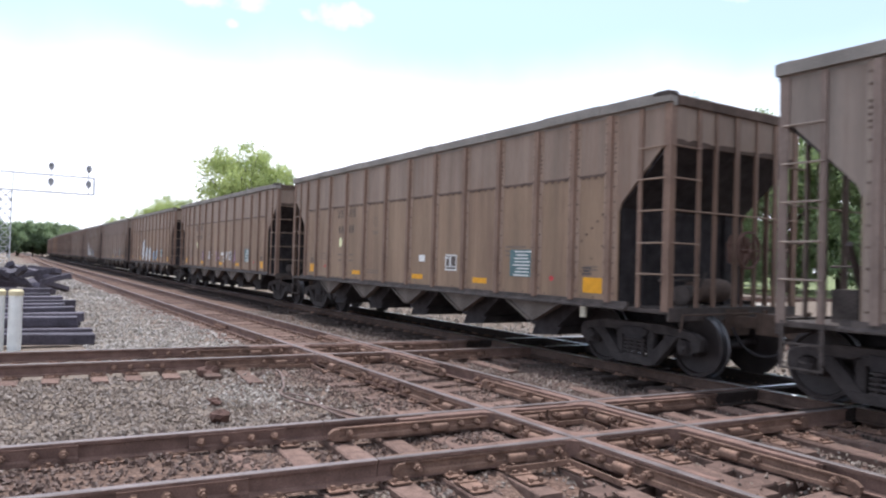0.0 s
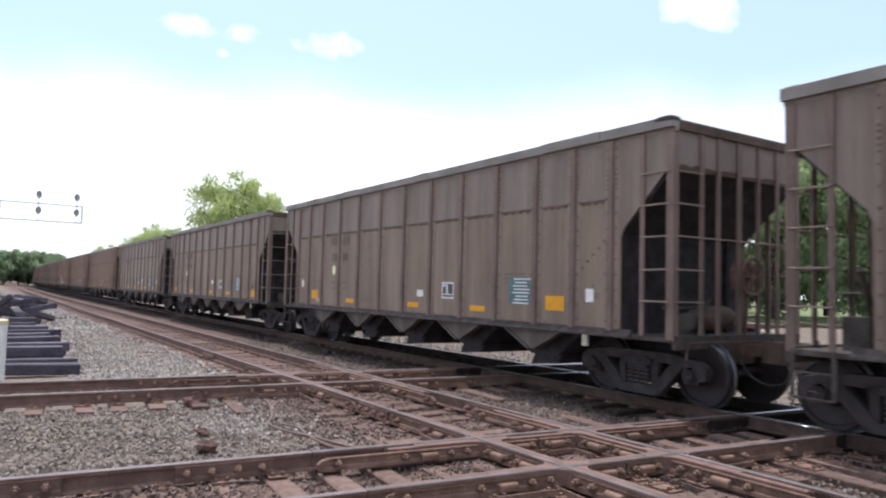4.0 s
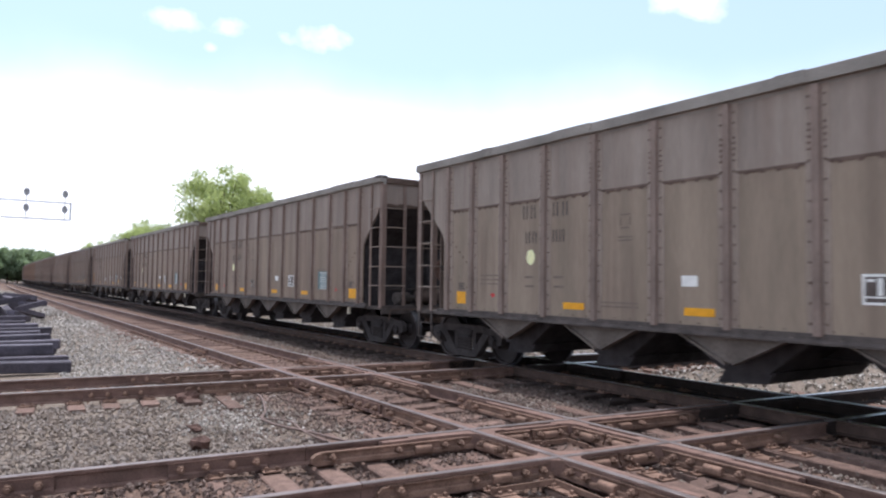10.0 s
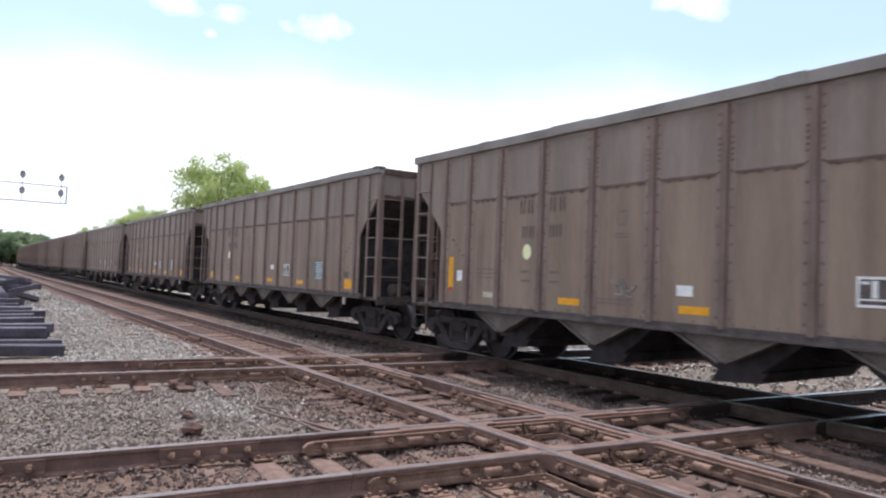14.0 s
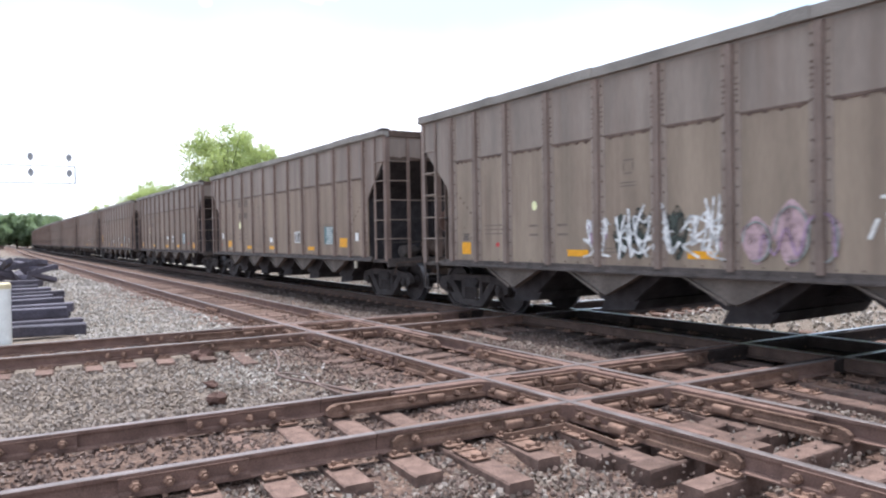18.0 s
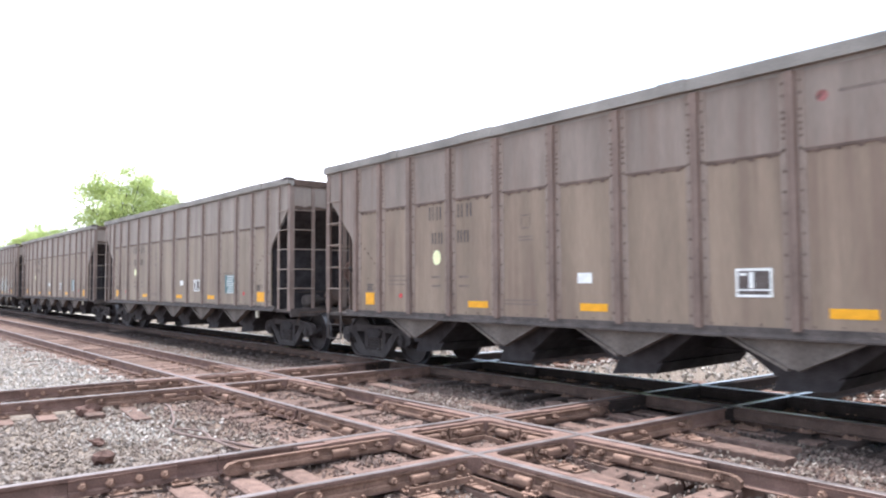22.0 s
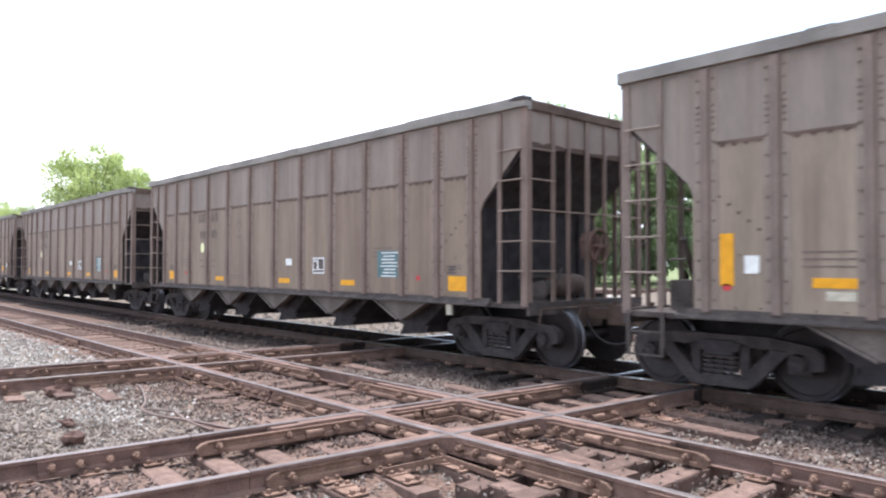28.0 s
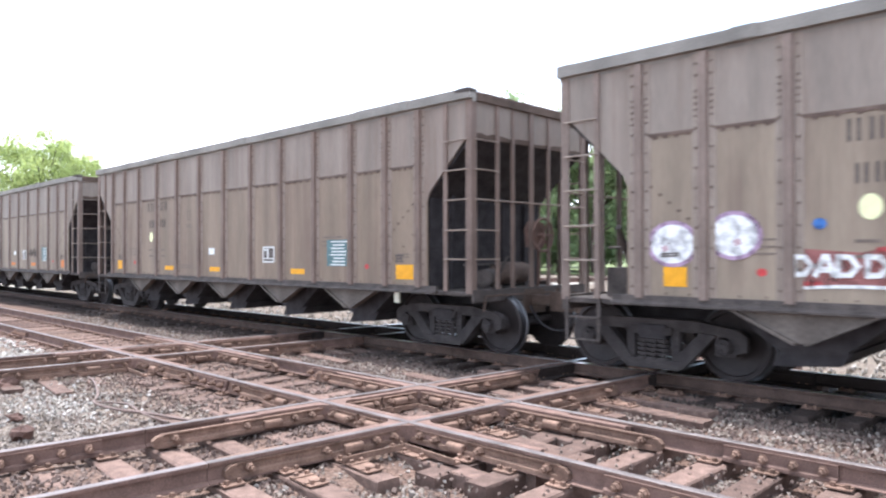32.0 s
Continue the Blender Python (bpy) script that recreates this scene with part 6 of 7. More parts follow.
def build_tie_stack():
    """Old creosoted ties laid out beside the track, some on top of others."""
    rnd = random.Random(31)
    meshes = []
    for k in range(4):
        bm = bmesh.new()
        L = 2.6
        box(bm, -L, 0, -0.13, 0.13, 0, 0.21)
        for v in bm.verts:
            v.co += Vector((rnd.uniform(-0.03, 0.03), rnd.uniform(-0.015, 0.015), rnd.uniform(-0.01, 0.01)))
        meshes.append(mesh_of("old_tie", bm, [TIE_BLACK], bevel=0.014))
    rows = [(1.68, 15.75, -0.22), (1.74, 16.9, -0.22), (1.5, 17.25, 0.0), (1.72, 18.3, 0.0), (1.6, 18.2, -0.22), (1.78, 19.8, -0.22), (1.7, 20.4, 0.0), (1.55, 21.6, 0.0), (1.5, 21.5, -0.22),
            (1.95, 23.2, 0.0), (1.7, 23.2, -0.22), (1.6, 24.9, -0.22), (1.72, 25.0, 0.0), (1.5, 26.8, 0.0), (1.6, 26.8, -0.22), (1.9, 28.6, -0.22), (1.6, 30.2, -0.22), (1.7, 30.2, 0.0)]
    for k, (x, y, z) in enumerate(rows):
        tagged(new("old_tie", meshes[k % 4]), "black creosoted old railway tie stacked beside the track", "railway tie", "stacked old ties").matrix_basis = \
            pose(x, y, z, 0, rnd.uniform(-1.5, 1.5), rnd.uniform(-7, 7) - 4)
    for k in range(30):
        a = rnd.uniform(0, 360)
        r = rnd.random()
        tagged(new("scrap_tie", meshes[k % 4]), "short rotten tie thrown on a scrap heap", "railway tie", "scrap heap").matrix_basis = \
            pose(0.9 + rnd.uniform(-1.6, 1.4) * (1 - 0.6 * r), 34 + rnd.uniform(-3, 5) * (1 - 0.5 * r), -0.2 + 1.0 * r, rnd.uniform(-30, 30), rnd.uniform(-18, 18), a) @ Matrix.Diagonal((0.5, 1, 1, 1))


build_signal_bridge()
build_signal_mast()
build_bollards()
build_tie_stack()


# ---- diamond crossings ----
def cross_at(x, n):
    return Vector((x, (n + x * math.sin(BETA)) / math.cos(BETA), 0))


def bar_mesh(name, mat, length, curl=True):
    """A bar that lies along +y beside a rail's web, its far end rounded."""
    bm = bmesh.new()
    prism(bm, [(0.0, -0.165), (0.055, -0.165), (0.05, -0.13), (0.022, -0.12), (0.022, -0.075), (0.034, -0.06), (0.034, -0.045), (0.0, -0.045)], "y", 0.0, length)
    if curl:
        pts = [(length - 0.02, -0.05), (length + 0.04, -0.055), (length + 0.085, -0.09), (length + 0.085, -0.14), (length + 0.05, -0.165), (length - 0.02, -0.165)]
        prism(bm, pts, "x", 0.005, 0.06)
    return mesh_of(name, bm, [mat])


def bolt_mesh():
    bm = bmesh.new()
    rod(bm, (0, 0, 0), (0.022, 0, 0), 0.042, 6)
    rod(bm, (0.02, 0, 0), (0.065, 0, 0), 0.033, 6)
    rod(bm, (0.06, 0, 0), (0.1, 0, 0), 0.018, 6)
    return mesh_of("bolt", bm, [RUST_LIGHT])


BOLT = bolt_mesh()
def block_mesh():
    """A cast spacer block with a rounded top, bolted beside the corner."""
    bm = bmesh.new()
    prism(bm, [(0.0, -0.15), (0.07, -0.15), (0.074, -0.1), (0.06, -0.075), (0.0, -0.07)], "y", -0.1, 0.1)
    return mesh_of("spacer_block", bm, [RUST_LIGHT], bevel=0.008)


BLOCK = block_mesh()
ARM = bar_mesh("brace_bar", RUST_LIGHT, 1.75)
ARM_IN = bar_mesh("brace_bar", RUST_LIGHT, 0.5, False)


def build_diamond(x0, n0, label, near):
    d = thing("diamond_crossing", label, "rail crossing", "diamond crossings", "structure")
    bz = math.degrees(BETA)
    for x in (x0 + 0.118, x0 + GA - 0.118):
        a, b = cross_at(x, n0).y - 1.5, cross_at(x, n0 + GA).y + 1.5
        part("guard_rail", rail_mesh("guard_rail", [Vector((x, a, 0)), Vector((x, b, 0))], RUST if near else SHADED_RUST, 0.012, RUST if near else SHADED_RUST), None, d)
        bm = bmesh.new()
        s = 0.06 if x < x0 + GA / 2 else -0.06
        box(bm, x - s - 0.024, x - s + 0.024, a, b, -0.15, -0.03)
        part("filler_block", bm, [RUST if near else SHADED_RUST], d)
    for n in (n0 + 0.118, n0 + GA - 0.118):
        ua, ub = x0 / math.cos(BETA) - 1.7, (x0 + GA) / math.cos(BETA) + 1.5
        part("guard_rail", rail_mesh("guard_rail", [bpos(ua, n), bpos(ub, n)], RUST if near else SHADED_RUST, 0.016, RUST if near else SHADED_RUST), None, d)
        bm = bmesh.new()
        s = 0.06 if n < n0 + GA / 2 else -0.06
        for v in box(bm, ua, ub, n - s - 0.024, n - s + 0.024, -0.15, -0.033):
            v.co = bpos(v.co.x, v.co.y) + Vector((0, 0, v.co.z))
        part("filler_block", bm, [RUST if near else SHADED_RUST], d)
    if not near:
        return
    # the four solid corner castings, with rounded inner corners
    for i, x in enumerate((x0, x0 + GA)):
        for k, n in enumerate((n0, n0 + GA)):
            c = cross_at(x, n)
            gx, gn = (0.152, 0.036) if i == 0 else (0.036, 0.152), (0.152, 0.036) if k == 0 else (0.036, 0.152)
            right, left, up, down = gx[0], gx[1], gn[0], gn[1]
            reach = {1: 0.36, -1: 0.8}
            ru, rd = (reach[1], reach[-1]) if k == 0 else (reach[-1], reach[1])
            rr, rl = (reach[1], reach[-1]) if i == 0 else (reach[-1], reach[1])
            r = 0.15
            turn = [(r * (1 - math.sin(q)), r * (1 - math.cos(q))) for q in (0, 0.39, 0.785, 1.18, 1.57)]
            pts = [(right, ru)] + [(right + b, up + a) for a, b in turn] + [(rr, up), (rr, -down)] + [(right + a, -down - b) for a, b in turn] + [(right, -rd)]
            pts += [(-left, -rd)] + [(-left - b, -down - a) for a, b in turn] + [(-rl, -down), (-rl, up)] + [(-left - a, up + b) for a, b in turn] + [(-left, ru)]
            bm = bmesh.new()
            prism(bm, pts, "z", -0.165, -0.0135)
            for v in bm.verts:
                v.co = c + BD * v.co.x + Vector((0, 1, 0)) * v.co.y + Vector((0, 0, v.co.z))
            part("corner_casting", bm, [RUST], d, "solid cast corner with rounded pockets")
    # cast corner pieces: bars along both rails in each of the sixteen corners, with their bolts
    for i, x in enumerate((x0, x0 + GA)):
        for k, n in enumerate((n0, n0 + GA)):
            c = cross_at(x, n)
            for sx in (-1, 1):
                for sn in (-1, 1):
                    gx = 0.158 if (sx > 0) == (i == 0) else 0.012
                    gn = 0.158 if (sn > 0) == (k == 0) else 0.012
                    inner_a = (sn > 0) == (k == 0)
                    inner_b = (sx > 0) == (i == 0)
                    # bar along line A on side sx, going away along sn
                    m = Matrix.Translation(c) @ Matrix.Translation((sx * gx, sn * (gn + 0.05), 0))
                    long_a = not inner_a
                    arm = ARM if long_a else ARM_IN
                    flip = pose(0, 0, 0, 0, 0, 0 if (sx > 0 and sn > 0) or (sx < 0 and sn > 0) else 180)
                    face = sx if sn > 0 else -sx
                    mm = m @ flip @ Matrix.Diagonal((face, 1, 1, 1))
                    bar = part("brace_bar", arm, None, d, at=mm)
                    for y in ((0.16, 0.36, 0.9, 1.62) if long_a else (0.12, 0.42)):
                        part("bolt", BOLT, None, bar, at=pose(0.02, y, -0.098))
                    part("spacer_block", BLOCK, None, bar, at=pose(0.012, 0.62 if long_a else 0.27, -0.004))
                    # bar along line B
                    m = Matrix.Translation(c) @ pose(0, 0, 0, 0, 0, bz) @ Matrix.Translation((sx * (gx + 0.05), sn * gn, 0))
                    long_b = not inner_b
                    arm = ARM if long_b else ARM_IN
                    flip = pose(0, 0, 0, 0, 0, -90 if sx > 0 else 90)
                    face = -sn if sx > 0 else sn
                    mm = m @ flip @ Matrix.Diagonal((face, 1, 1, 1))
                    bar = part("brace_bar", arm, None, d, at=mm)
                    for y in ((0.16, 0.36, 0.9, 1.62) if long_b else (0.12, 0.42)):
                        part("bolt", BOLT, None, bar, at=pose(0.02, y, -0.098))
                    part("spacer_block", BLOCK, None, bar, at=pose(0.012, 0.62 if long_b else 0.27, -0.004))
                    # flat tie strap bent round the corner
                    if (not inner_a and not inner_b) or (inner_a and inner_b):
                        L = 0.75 if not inner_a else 0.42
                        bm = bmesh.new()
                        e = BD
                        o = c + Vector((sx * (gx + 0.16), 0, 0)) + BN * sn * (gn + 0.16)
                        for w0, w1, z0, z1 in ((0.0, 0.07, -0.175, -0.155), (0.055, 0.07, -0.155, -0.125)):
                            p = [o + e * sx * w0 + BN * sn * w0, o + e * sx * L + BN * sn * w0, o + e * sx * L + BN * sn * w1, o + e * sx * w1 + BN * sn * w1,
                                 o + e * sx * w1 + BN * sn * L, o + e * sx * w0 + BN * sn * L]
                            prism(bm, [(q.x, q.y) for q in p], "z", z0, z1)
                        part("tie_strap", bm, [RUST_LIGHT], d)


build_diamond(A1, B1, "rusty cast steel diamond crossing with bolted corners", True)
build_diamond(A1, B2, "rusty diamond crossing of the farther track", True)
build_diamond(A2, B1, "diamond crossing under the train", False)
build_diamond(A2, B2, "far diamond crossing under the train", False)


# ---- bolted rail joints and anchors ----
def joint(parent, p, yaw, side):
    bm = bmesh.new()
    prism(bm, [(0.012, -0.16), (0.074, -0.168), (0.07, -0.14), (0.046, -0.126), (0.046, -0.055), (0.052, -0.034), (0.012, -0.034)], "y", -0.45, 0.45)
    j = part("joint_bar", bm, [RUST], parent, at=Matrix.Translation(p) @ pose(0, 0, 0, 0, 0, yaw) @ Matrix.Diagonal((side, 1, 1, 1)))
    for y in (-0.34, -0.12, 0.12, 0.34):
        part("bolt", BOLT, None, j, at=pose(0.04, y, -0.095))


for key, n, u, side in (("B1", B1 + GA, 1.42, 1), ("B1", B1 + GA, -0.38, 1), ("B1", B1, 0.75, 1), ("B2", B2, 0.9, 1), ("B2", B2 + GA, 1.6, 1), ("B2", B2, -4.0, 1), ("B1", B1 + GA, -3.4, 1)):
    joint(tracks[key], bpos(u, n), math.degrees(BETA) - 90, side)
for key, x, y, side in (("A1", A1, 8.95, -1), ("A1", A1 + GA, 8.3, -1), ("A1", A1 + GA, 2.1, -1), ("A1", A1, 2.4, -1), ("A1", A1, 17.5, -1)):
    joint(tracks[key], Vector((x, y, 0)), 0, side)


def build_anchors():
    """Spring anchors clipped on the rail foot beside the ties."""
    bm = bmesh.new()
    prism(bm, [(-0.085, -0.2), (-0.05, -0.155), (0.05, -0.15), (0.085, -0.155), (0.09, -0.19), (0.07, -0.2), (0.03, -0.178), (-0.04, -0.18)], "y", -0.018, 0.018)
    me = mesh_of("rail_anchor", bm, [RUST_LIGHT])
    rnd = random.Random(77)
    for key, n in (("B1", B1), ("B1", B1 + GA), ("B2", B2), ("B2", B2 + GA)):
        for k in range(14):
            u = -6 + k * 0.66 + rnd.uniform(-0.1, 0.1)
            if u > 2.7:
                continue
            p = bpos(u, n)
            part("rail_anchor", me, None, tracks[key], at=pose(p.x, p.y, -0.004, 0, 0, math.degrees(BETA) + 90))


build_anchors()


# ---- scrap lying in the ballast ----
def lump(name, label, x, y, z, r, seed, mat):
    rnd = random.Random(seed)
    bm = bmesh.new()
    bmesh.ops.create_icosphere(bm, subdivisions=2, radius=r)
    for v in bm.verts:
        v.co = Vector((v.co.x * 1.25, v.co.y * 0.8, v.co.z * 0.75)) * (1 + 0.9 * noise.noise(v.co * (2.2 / r) + Vector((seed, 0, 0))))
    tagged(new(name, mesh_of(name, bm, [mat])), label, "scrap metal").matrix_basis = pose(x, y, z, 0, 0, seed * 37)


lump("scrap_metal", "crumpled rusty scrap metal lying in grey ballast", 2.18, 8.05, -0.19, 0.11, 3, SCRAP)
lump("scrap_metal", "dark rusty lump beside the crossing rail", 2.82, 11.25, -0.2, 0.13, 5, SCRAP)
lump("scrap_metal", "small rusty scrap lying in pale ballast", 2.35, 9.0, -0.21, 0.08, 8, SCRAP)


def build_cable():
    for r, pts, label in ((0.016, ((4.0, 11.9, -0.26), (3.78, 10.7, -0.17), (3.4, 9.45, -0.15), (3.2, 9.0, -0.16), (3.22, 8.48, -0.16), (3.42, 8.0, -0.17), (3.6, 7.5, -0.19), (3.85, 7.2, -0.24)),
                           "loose brown cable snaking over the ballast"),
                          (0.012, ((3.3, 9.2, -0.2), (3.42, 8.6, -0.15), (3.38, 8.1, -0.17), (3.42, 7.58, -0.19), (3.55, 7.3, -0.24)), "thin loose cable in the ballast")):
        bm = bmesh.new()
        tube(bm, [Vector(p) for p in pts], r)
        tagged(new("loose_cable", mesh_of("loose_cable", bm, [WIRE], True)), label, "cable")


build_cable()


# ---- ties, plates and spikes: pieces of the tracks, last in the file ----
def tie_mesh(seed, length=2.6, wood=None):
    rnd = random.Random(seed)
    bm = bmesh.new()
    w, h = 0.115, 0.17
    xs = [-length / 2, -length / 4, 0, length / 4, length / 2]
    rings = []
    for x in xs:
        j = [rnd.uniform(-0.008, 0.008) for _ in range(8)]
        rings.append([bm.verts.new((x + j[6], a * w + j[k], b)) for k, (a, b) in enumerate(((-1, -h), (1, -h), (1, -0.015 + j[4]), (0.86, j[5] * 0.6), (-0.86, j[5] * 0.6), (-1, -0.015 + j[4])))])
    for i in range(len(rings) - 1):
        for k in range(6):
            bm.faces.new((rings[i][k], rings[i][(k + 1) % 6], rings[i + 1][(k + 1) % 6], rings[i + 1][k]))
    bm.faces.new(rings[0])
    bm.faces.new(rings[-1][::-1])
    return mesh_of("tie", bm, [wood or TIE])


def build_ties():
    rnd = random.Random(5)
    shapes = [tie_mesh(i) for i in range(6)]
    # ties of the loaded track, with the train's shade in their wood colour
    sooty = [tie_mesh(i, wood=TIE_DARK) for i in range(6)]
    bm = bmesh.new()
    box(bm, -0.17, 0.17, -0.09, 0.09, 0.0, 0.012)
    box(bm, -0.105, -0.072, -0.09, 0.09, 0.012, 0.022)
    box(bm, 0.072, 0.105, -0.09, 0.09, 0.012, 0.022)
    for x in (-0.12, 0.12):
        for y in (-0.05, 0.05):
            box(bm, x - 0.016, x + 0.016, y - 0.016, y + 0.016, 0.012, 0.045)
    plate = mesh_of("tie_plate", bm, [RUST_LIGHT])
    timbers = [tie_mesh(40 + i, 3.9) for i in range(4)]
    for key, x0 in (("A1", A1 + GA / 2), ("A2", A2 + GA / 2)):
        s = -9.0
        while s < 62:
            x, y, a = on_track(s + rnd.uniform(-0.04, 0.04), x0)
            n = Vector((x, y, 0)).dot(BN)
            if not (B1 - 0.55 < n < B1 + GA + 0.45 or B2 - 0.4 < n < B2 + GA + 0.4):
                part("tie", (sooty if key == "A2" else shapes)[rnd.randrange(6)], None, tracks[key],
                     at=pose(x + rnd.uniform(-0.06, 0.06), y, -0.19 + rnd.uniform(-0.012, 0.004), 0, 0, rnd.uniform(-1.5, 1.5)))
                if s < 26:
                    for side in (-GA / 2, GA / 2):
                        part("tie_plate", plate, None, tracks[key], at=pose(x0 + side, y, -0.187, 0, 0, 0))
            s += 0.53
    for key, n0 in (("B1", B1 + GA / 2), ("B2", B2 + GA / 2)):
        u = -14.0
        while u < 26:
            p = bpos(u + rnd.uniform(-0.04, 0.04), n0)
            inside = min(abs(p.x - (A1 + GA / 2)), abs(p.x - (A2 + GA / 2))) < 2.4
            turn = math.degrees(BETA) + 90 + rnd.uniform(-1.5, 1.5)
            q = p + BN * rnd.uniform(-0.06, 0.06)
            z = -0.196 + rnd.uniform(-0.012, 0.004)
            if inside:
                q = p - BN * rnd.choice((-0.45, -0.3, -0.1, 0.1, 0.3))
                part("tie", timbers[rnd.randrange(4)], None, tracks[key], at=pose(q.x, q.y, z, 0, 0, turn))
            else:
                part("tie", shapes[rnd.randrange(6)], None, tracks[key], at=pose(q.x, q.y, z, 0, 0, turn))
            if u < 16:
                for side in (-GA / 2, GA / 2):
                    w = p + BN * side
                    part("tie_plate", plate, None, tracks[key], at=pose(w.x, w.y, -0.19, 0, 0, turn))
                if inside and key == "B1":
                    w = p + BN * (-GA / 2 - 0.42)
                    part("tie_plate", plate, None, tracks[key], at=pose(w.x, w.y, -0.192, 0, 0, turn))
            u += 0.53


build_ties()
build_wye_track()


# ---- loose ballast: more stones than one could count ----
def scatter_stones(name, label, mat, count, place, seed, lo=0.018, hi=0.045):
    rnd = random.Random(seed)
    base = [Vector(v).normalized() for v in ((1, 0, -0.4), (-0.5, 0.87, -0.4), (-0.5, -0.87, -0.4), (0.5, 0.87, 0.4), (-1, 0, 0.4), (0.5, -0.87, 0.4), (0, 0, 1))]
    tri = ((0, 2, 1), (0, 1, 3), (1, 4, 3), (1, 2, 4), (2, 5, 4), (2, 0, 5), (0, 3, 5), (3, 4, 6), (4, 5, 6), (5, 3, 6))
    verts, faces = [], []
    for _ in range(count):
        p = place(rnd)
        if p is None:
            continue
        r = rnd.uniform(lo, hi)
        rot = Euler((rnd.uniform(0, 6.3), rnd.uniform(0, 6.3), rnd.uniform(0, 6.3))).to_matrix()
        sc = Vector((1, rnd.uniform(0.6, 1.0), rnd.uniform(0.5, 0.9)))
        k = len(verts)
        for b in base:
            q = rot @ Vector((b.x * sc.x, b.y * sc.y, b.z * sc.z)) * (r * rnd.uniform(0.8, 1.2))
            verts.append((p[0] + q.x, p[1] + q.y, p[2] + q.z))
        faces += [(k + a, k + b, k + c) for a, b, c in tri]
    me = bpy.data.meshes.new(name)
    me.from_pydata(verts, [], faces)
    me.materials.append(mat)
    tagged(new(name, me), label, "gravel", kind="stuff")


def ground_z(x, y):
    return GROUND + 0.05 * noise.noise((x * 0.5, y * 0.5, 0)) + 0.03 * noise.noise((x * 1.7, y * 1.7, 3)) + 0.012 * noise.noise((x * 5, y * 5, 5)) + bed(x, y)


def spot(x0, x1, y0, y1, keep=lambda x, y, r: True):
    def place(rnd):
        y = y0 + (y1 - y0) * rnd.random() ** 1.5
        x = rnd.uniform(x0, x1)
        if not keep(x, y, rnd):
            return None
        return x, y, ground_z(x, y) + rnd.uniform(0.0, 0.015)
    return place


def off_b(x, y):
    return Vector((x, y, 0)).dot(BN)


def free_of_rails(x, y):
    n = off_b(x, y)
    return min(abs(x - A1), abs(x - A1 - GA), abs(x - A2), abs(x - A2 - GA), abs(n - B1), abs(n - B1 - GA), abs(n - B2), abs(n - B2 - GA)) > 0.09


scatter_stones("ballast_stones", "loose grey ballast stones between the tracks", STONE, 26000,
               spot(-5.5, 4.2, 7.0, 12.2, lambda x, y, r: 7.3 + r.uniform(-0.4, 0.4) < off_b(x, y) < 11.6 and x < 3.5 + r.uniform(-0.7, 0.7)), 11, 0.02, 0.042)
scatter_stones("ballast_stones", "brown and grey ballast stones before the crossing", STONE, 24000,
               lambda r: (lambda x, y: (x, y, ground_z(x, y) + r.uniform(0.0, 0.015)) if off_b(x, y) < B1 - 0.1 and free_of_rails(x, y) and not 8.9 < x < 10.7 and (x < 2.2 or r.random() < 0.25) else None)(r.gauss(2.0, 3.6), 5.8 - abs(r.gauss(0, 4.2))), 16, 0.016, 0.038)
scatter_stones("ballast_stones", "rust-stained ballast stones round line and crossing", STONE_RUST, 34000,
               spot(2.8, 8.3, -4.0, 14, lambda x, y, r: free_of_rails(x, y)), 12, 0.014, 0.036)
scatter_stones("ballast_stones", "rusty ballast stones along the crossing track", STONE_RUST, 14000,
               spot(-5, 3.5, 4.2, 8.2, lambda x, y, r: B1 - 0.9 < off_b(x, y) < 7.7 + r.uniform(-0.4, 0.4) and free_of_rails(x, y)), 17, 0.014, 0.034)
scatter_stones("ballast_stones", "rubble fallen on the ties of the empty track", STONE_RUST, 1600,
               lambda r: (lambda x, y: (x, y, -0.188 + r.uniform(-0.02, 0.008)) if free_of_rails(x, y) else None)(r.uniform(4.0, 6.9), 1.0 + 16 * r.random() ** 1.3), 18, 0.012, 0.026)
scatter_stones("ballast_stones", "ballast stones beside the loaded track, darkened as the train's shade", STONE_SHADED, 9000, spot(7.95, 9.0, -3.0, 26, lambda x, y, r: free_of_rails(x, y) and x > 7.95 + 0.5 * r.random() ** 2), 28, 0.016, 0.036)
scatter_stones("ballast_stones", "brown ballast stones between the two lines", STONE_RUST, 4000, spot(6.9, 8.3, 0.0, 18, lambda x, y, r: free_of_rails(x, y)), 19, 0.018, 0.04)
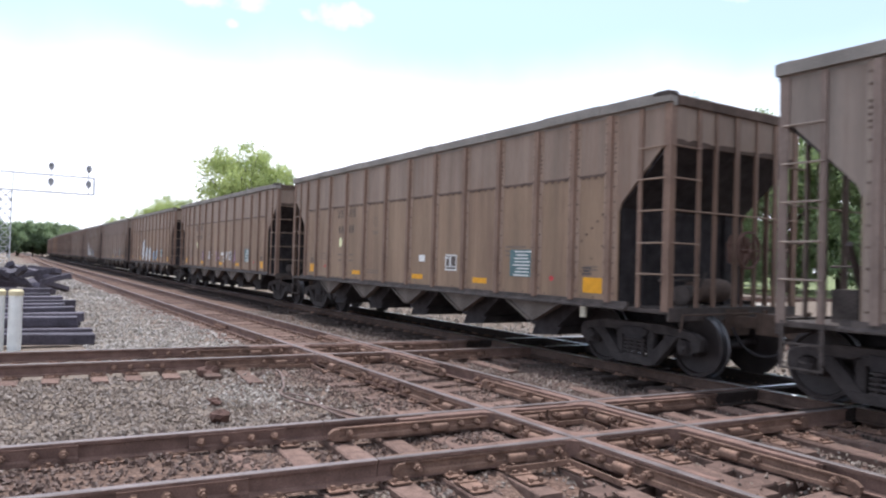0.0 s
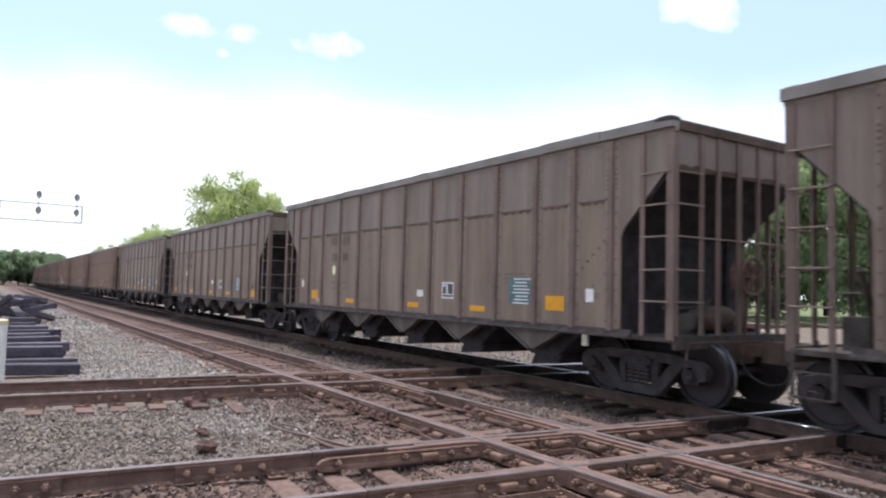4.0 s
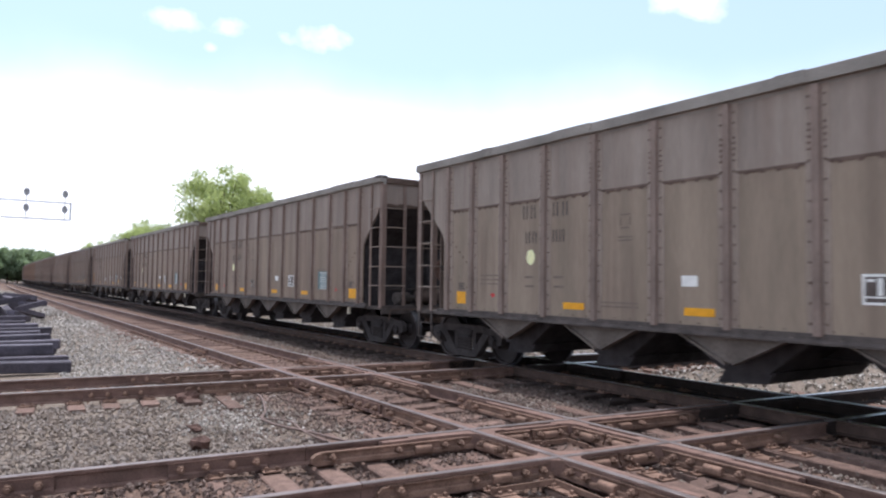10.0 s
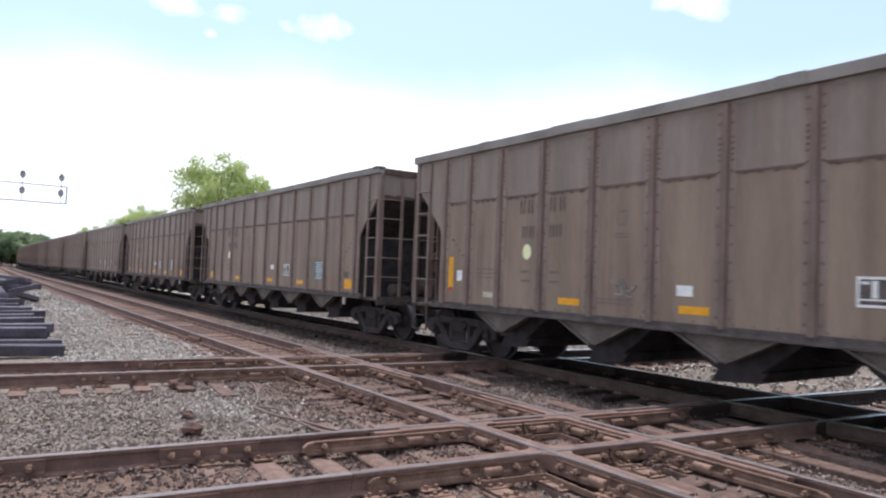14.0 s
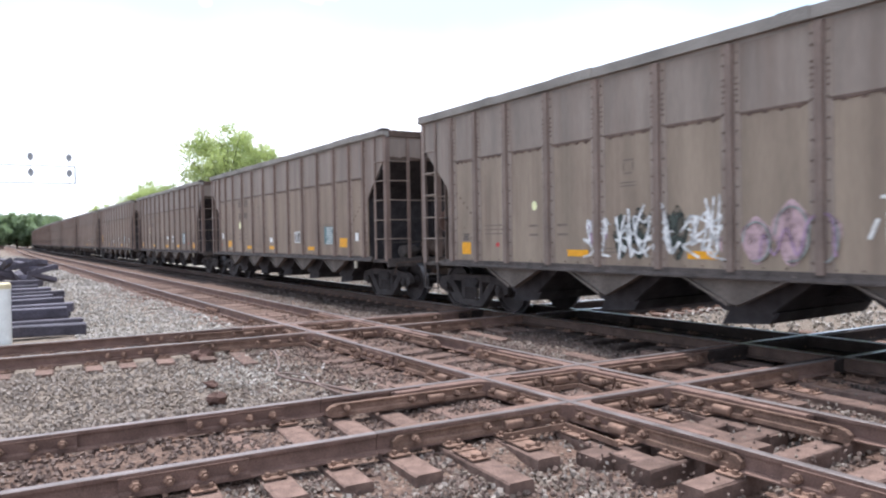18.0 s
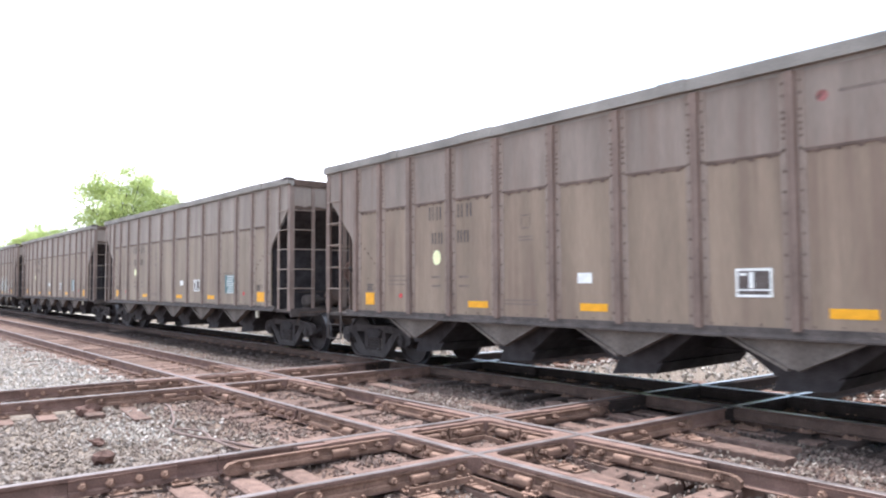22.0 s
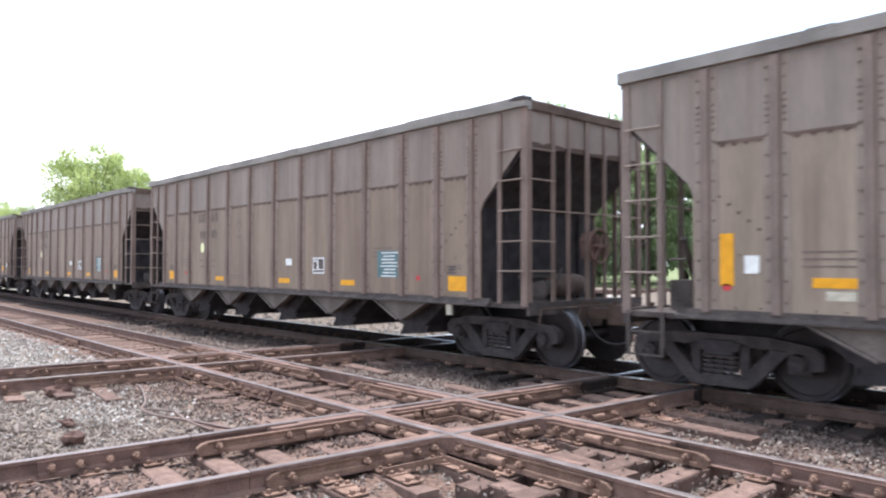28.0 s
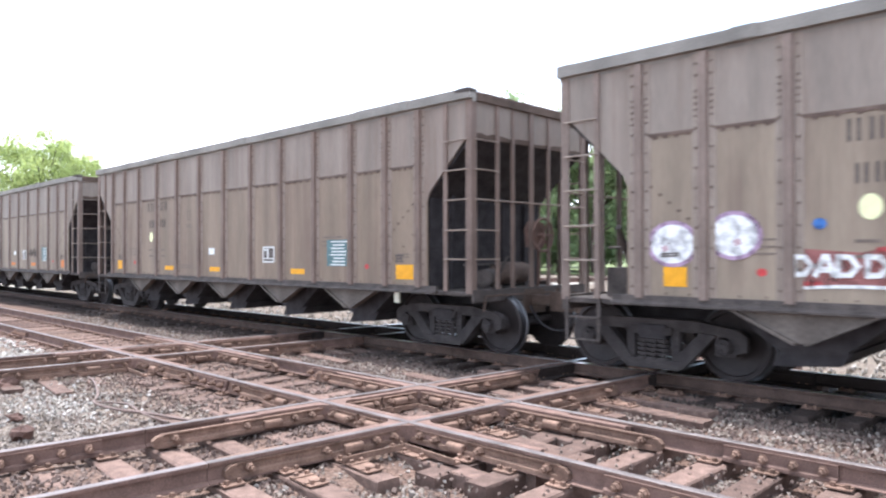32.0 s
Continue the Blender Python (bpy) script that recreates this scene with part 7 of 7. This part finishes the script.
scatter_stones("ballast_stones", "beige ballast stones heaped between the two lines", STONE, 9000,
               spot(6.4, 8.0, -2.0, 24, lambda x, y, r: free_of_rails(x, y) and abs(x - 7.15 - 0.3 * noise.noise((y * 0.8, 1, 2))) < 0.55 + 0.4 * r.random() and not 4.9 < off_b(x, y) < 7.4), 26, 0.018, 0.04)
scatter_stones("ballast_stones", "beige stones in the pockets of the crossing", STONE, 4200,
               spot(2.6, 6.4, 2.4, 5.6, lambda x, y, r: free_of_rails(x, y) and off_b(x, y) < B1 - 0.12 and noise.noise((x * 1.3, y * 1.3, 6)) > -0.1), 27, 0.018, 0.038)
# black stones added to deepen the painted shade between the rails
scatter_stones("coal_lumps", "black stones that paint the train's shade between the rails", SHADE_STONE, 5000, spot(8.9, 10.7, -2, 26), 15, 0.014, 0.035)
scatter_stones("ballast_stones", "patch of clean pale stones in the ballast", STONE_PALE, 420,
               lambda r: (lambda x, y: (x, y, ground_z(x, y) + 0.02))(2.95 + r.gauss(0, 0.35), 9.6 + r.gauss(0, 0.7)), 23, 0.02, 0.04)
scatter_stones("ballast_stones", "pale clean ballast stones beside the stacked ties", STONE_PALE, 9000,
               spot(0.5, 4.4, 13.6, 34, lambda x, y, r: x > 1.0 + 0.03 * y), 13, 0.025, 0.055)
scatter_stones("ballast_stones", "pale ballast stones along the shoulder of the empty track", STONE_PALE, 9000,
               lambda r: (lambda x, y: (x, y, ground_z(x, y) + 0.02))(r.uniform(-0.5, 4.1), 30 + 75 * r.random() ** 1.4), 24, 0.04, 0.1)
scatter_stones("ballast_stones", "loose grey chips on the ties of the empty track", STONE, 500,
               lambda r: (lambda x, y: (x, y, -0.185 + r.uniform(-0.02, 0.008)) if free_of_rails(x, y) else None)(r.uniform(3.4, 8.6), 1.0 + 15 * r.random() ** 1.3), 25, 0.012, 0.028)
scatter_stones("ballast_stones", "pale ballast stones beyond the train", STONE_PALE, 9000,
               lambda r: (lambda x, y: (x, y, ground_z(x, y) + 0.05 + max(0.0, 1 - abs(x - 15.5) / 3.0) * 0.75 * min(1.0, max(0.0, (abs(Vector((x, y, 0)).dot(BN) - 9.3) - 6.2) / 3.0))))(r.uniform(10.8, 19), r.uniform(-4, 34)), 14, 0.03, 0.06)

motions()
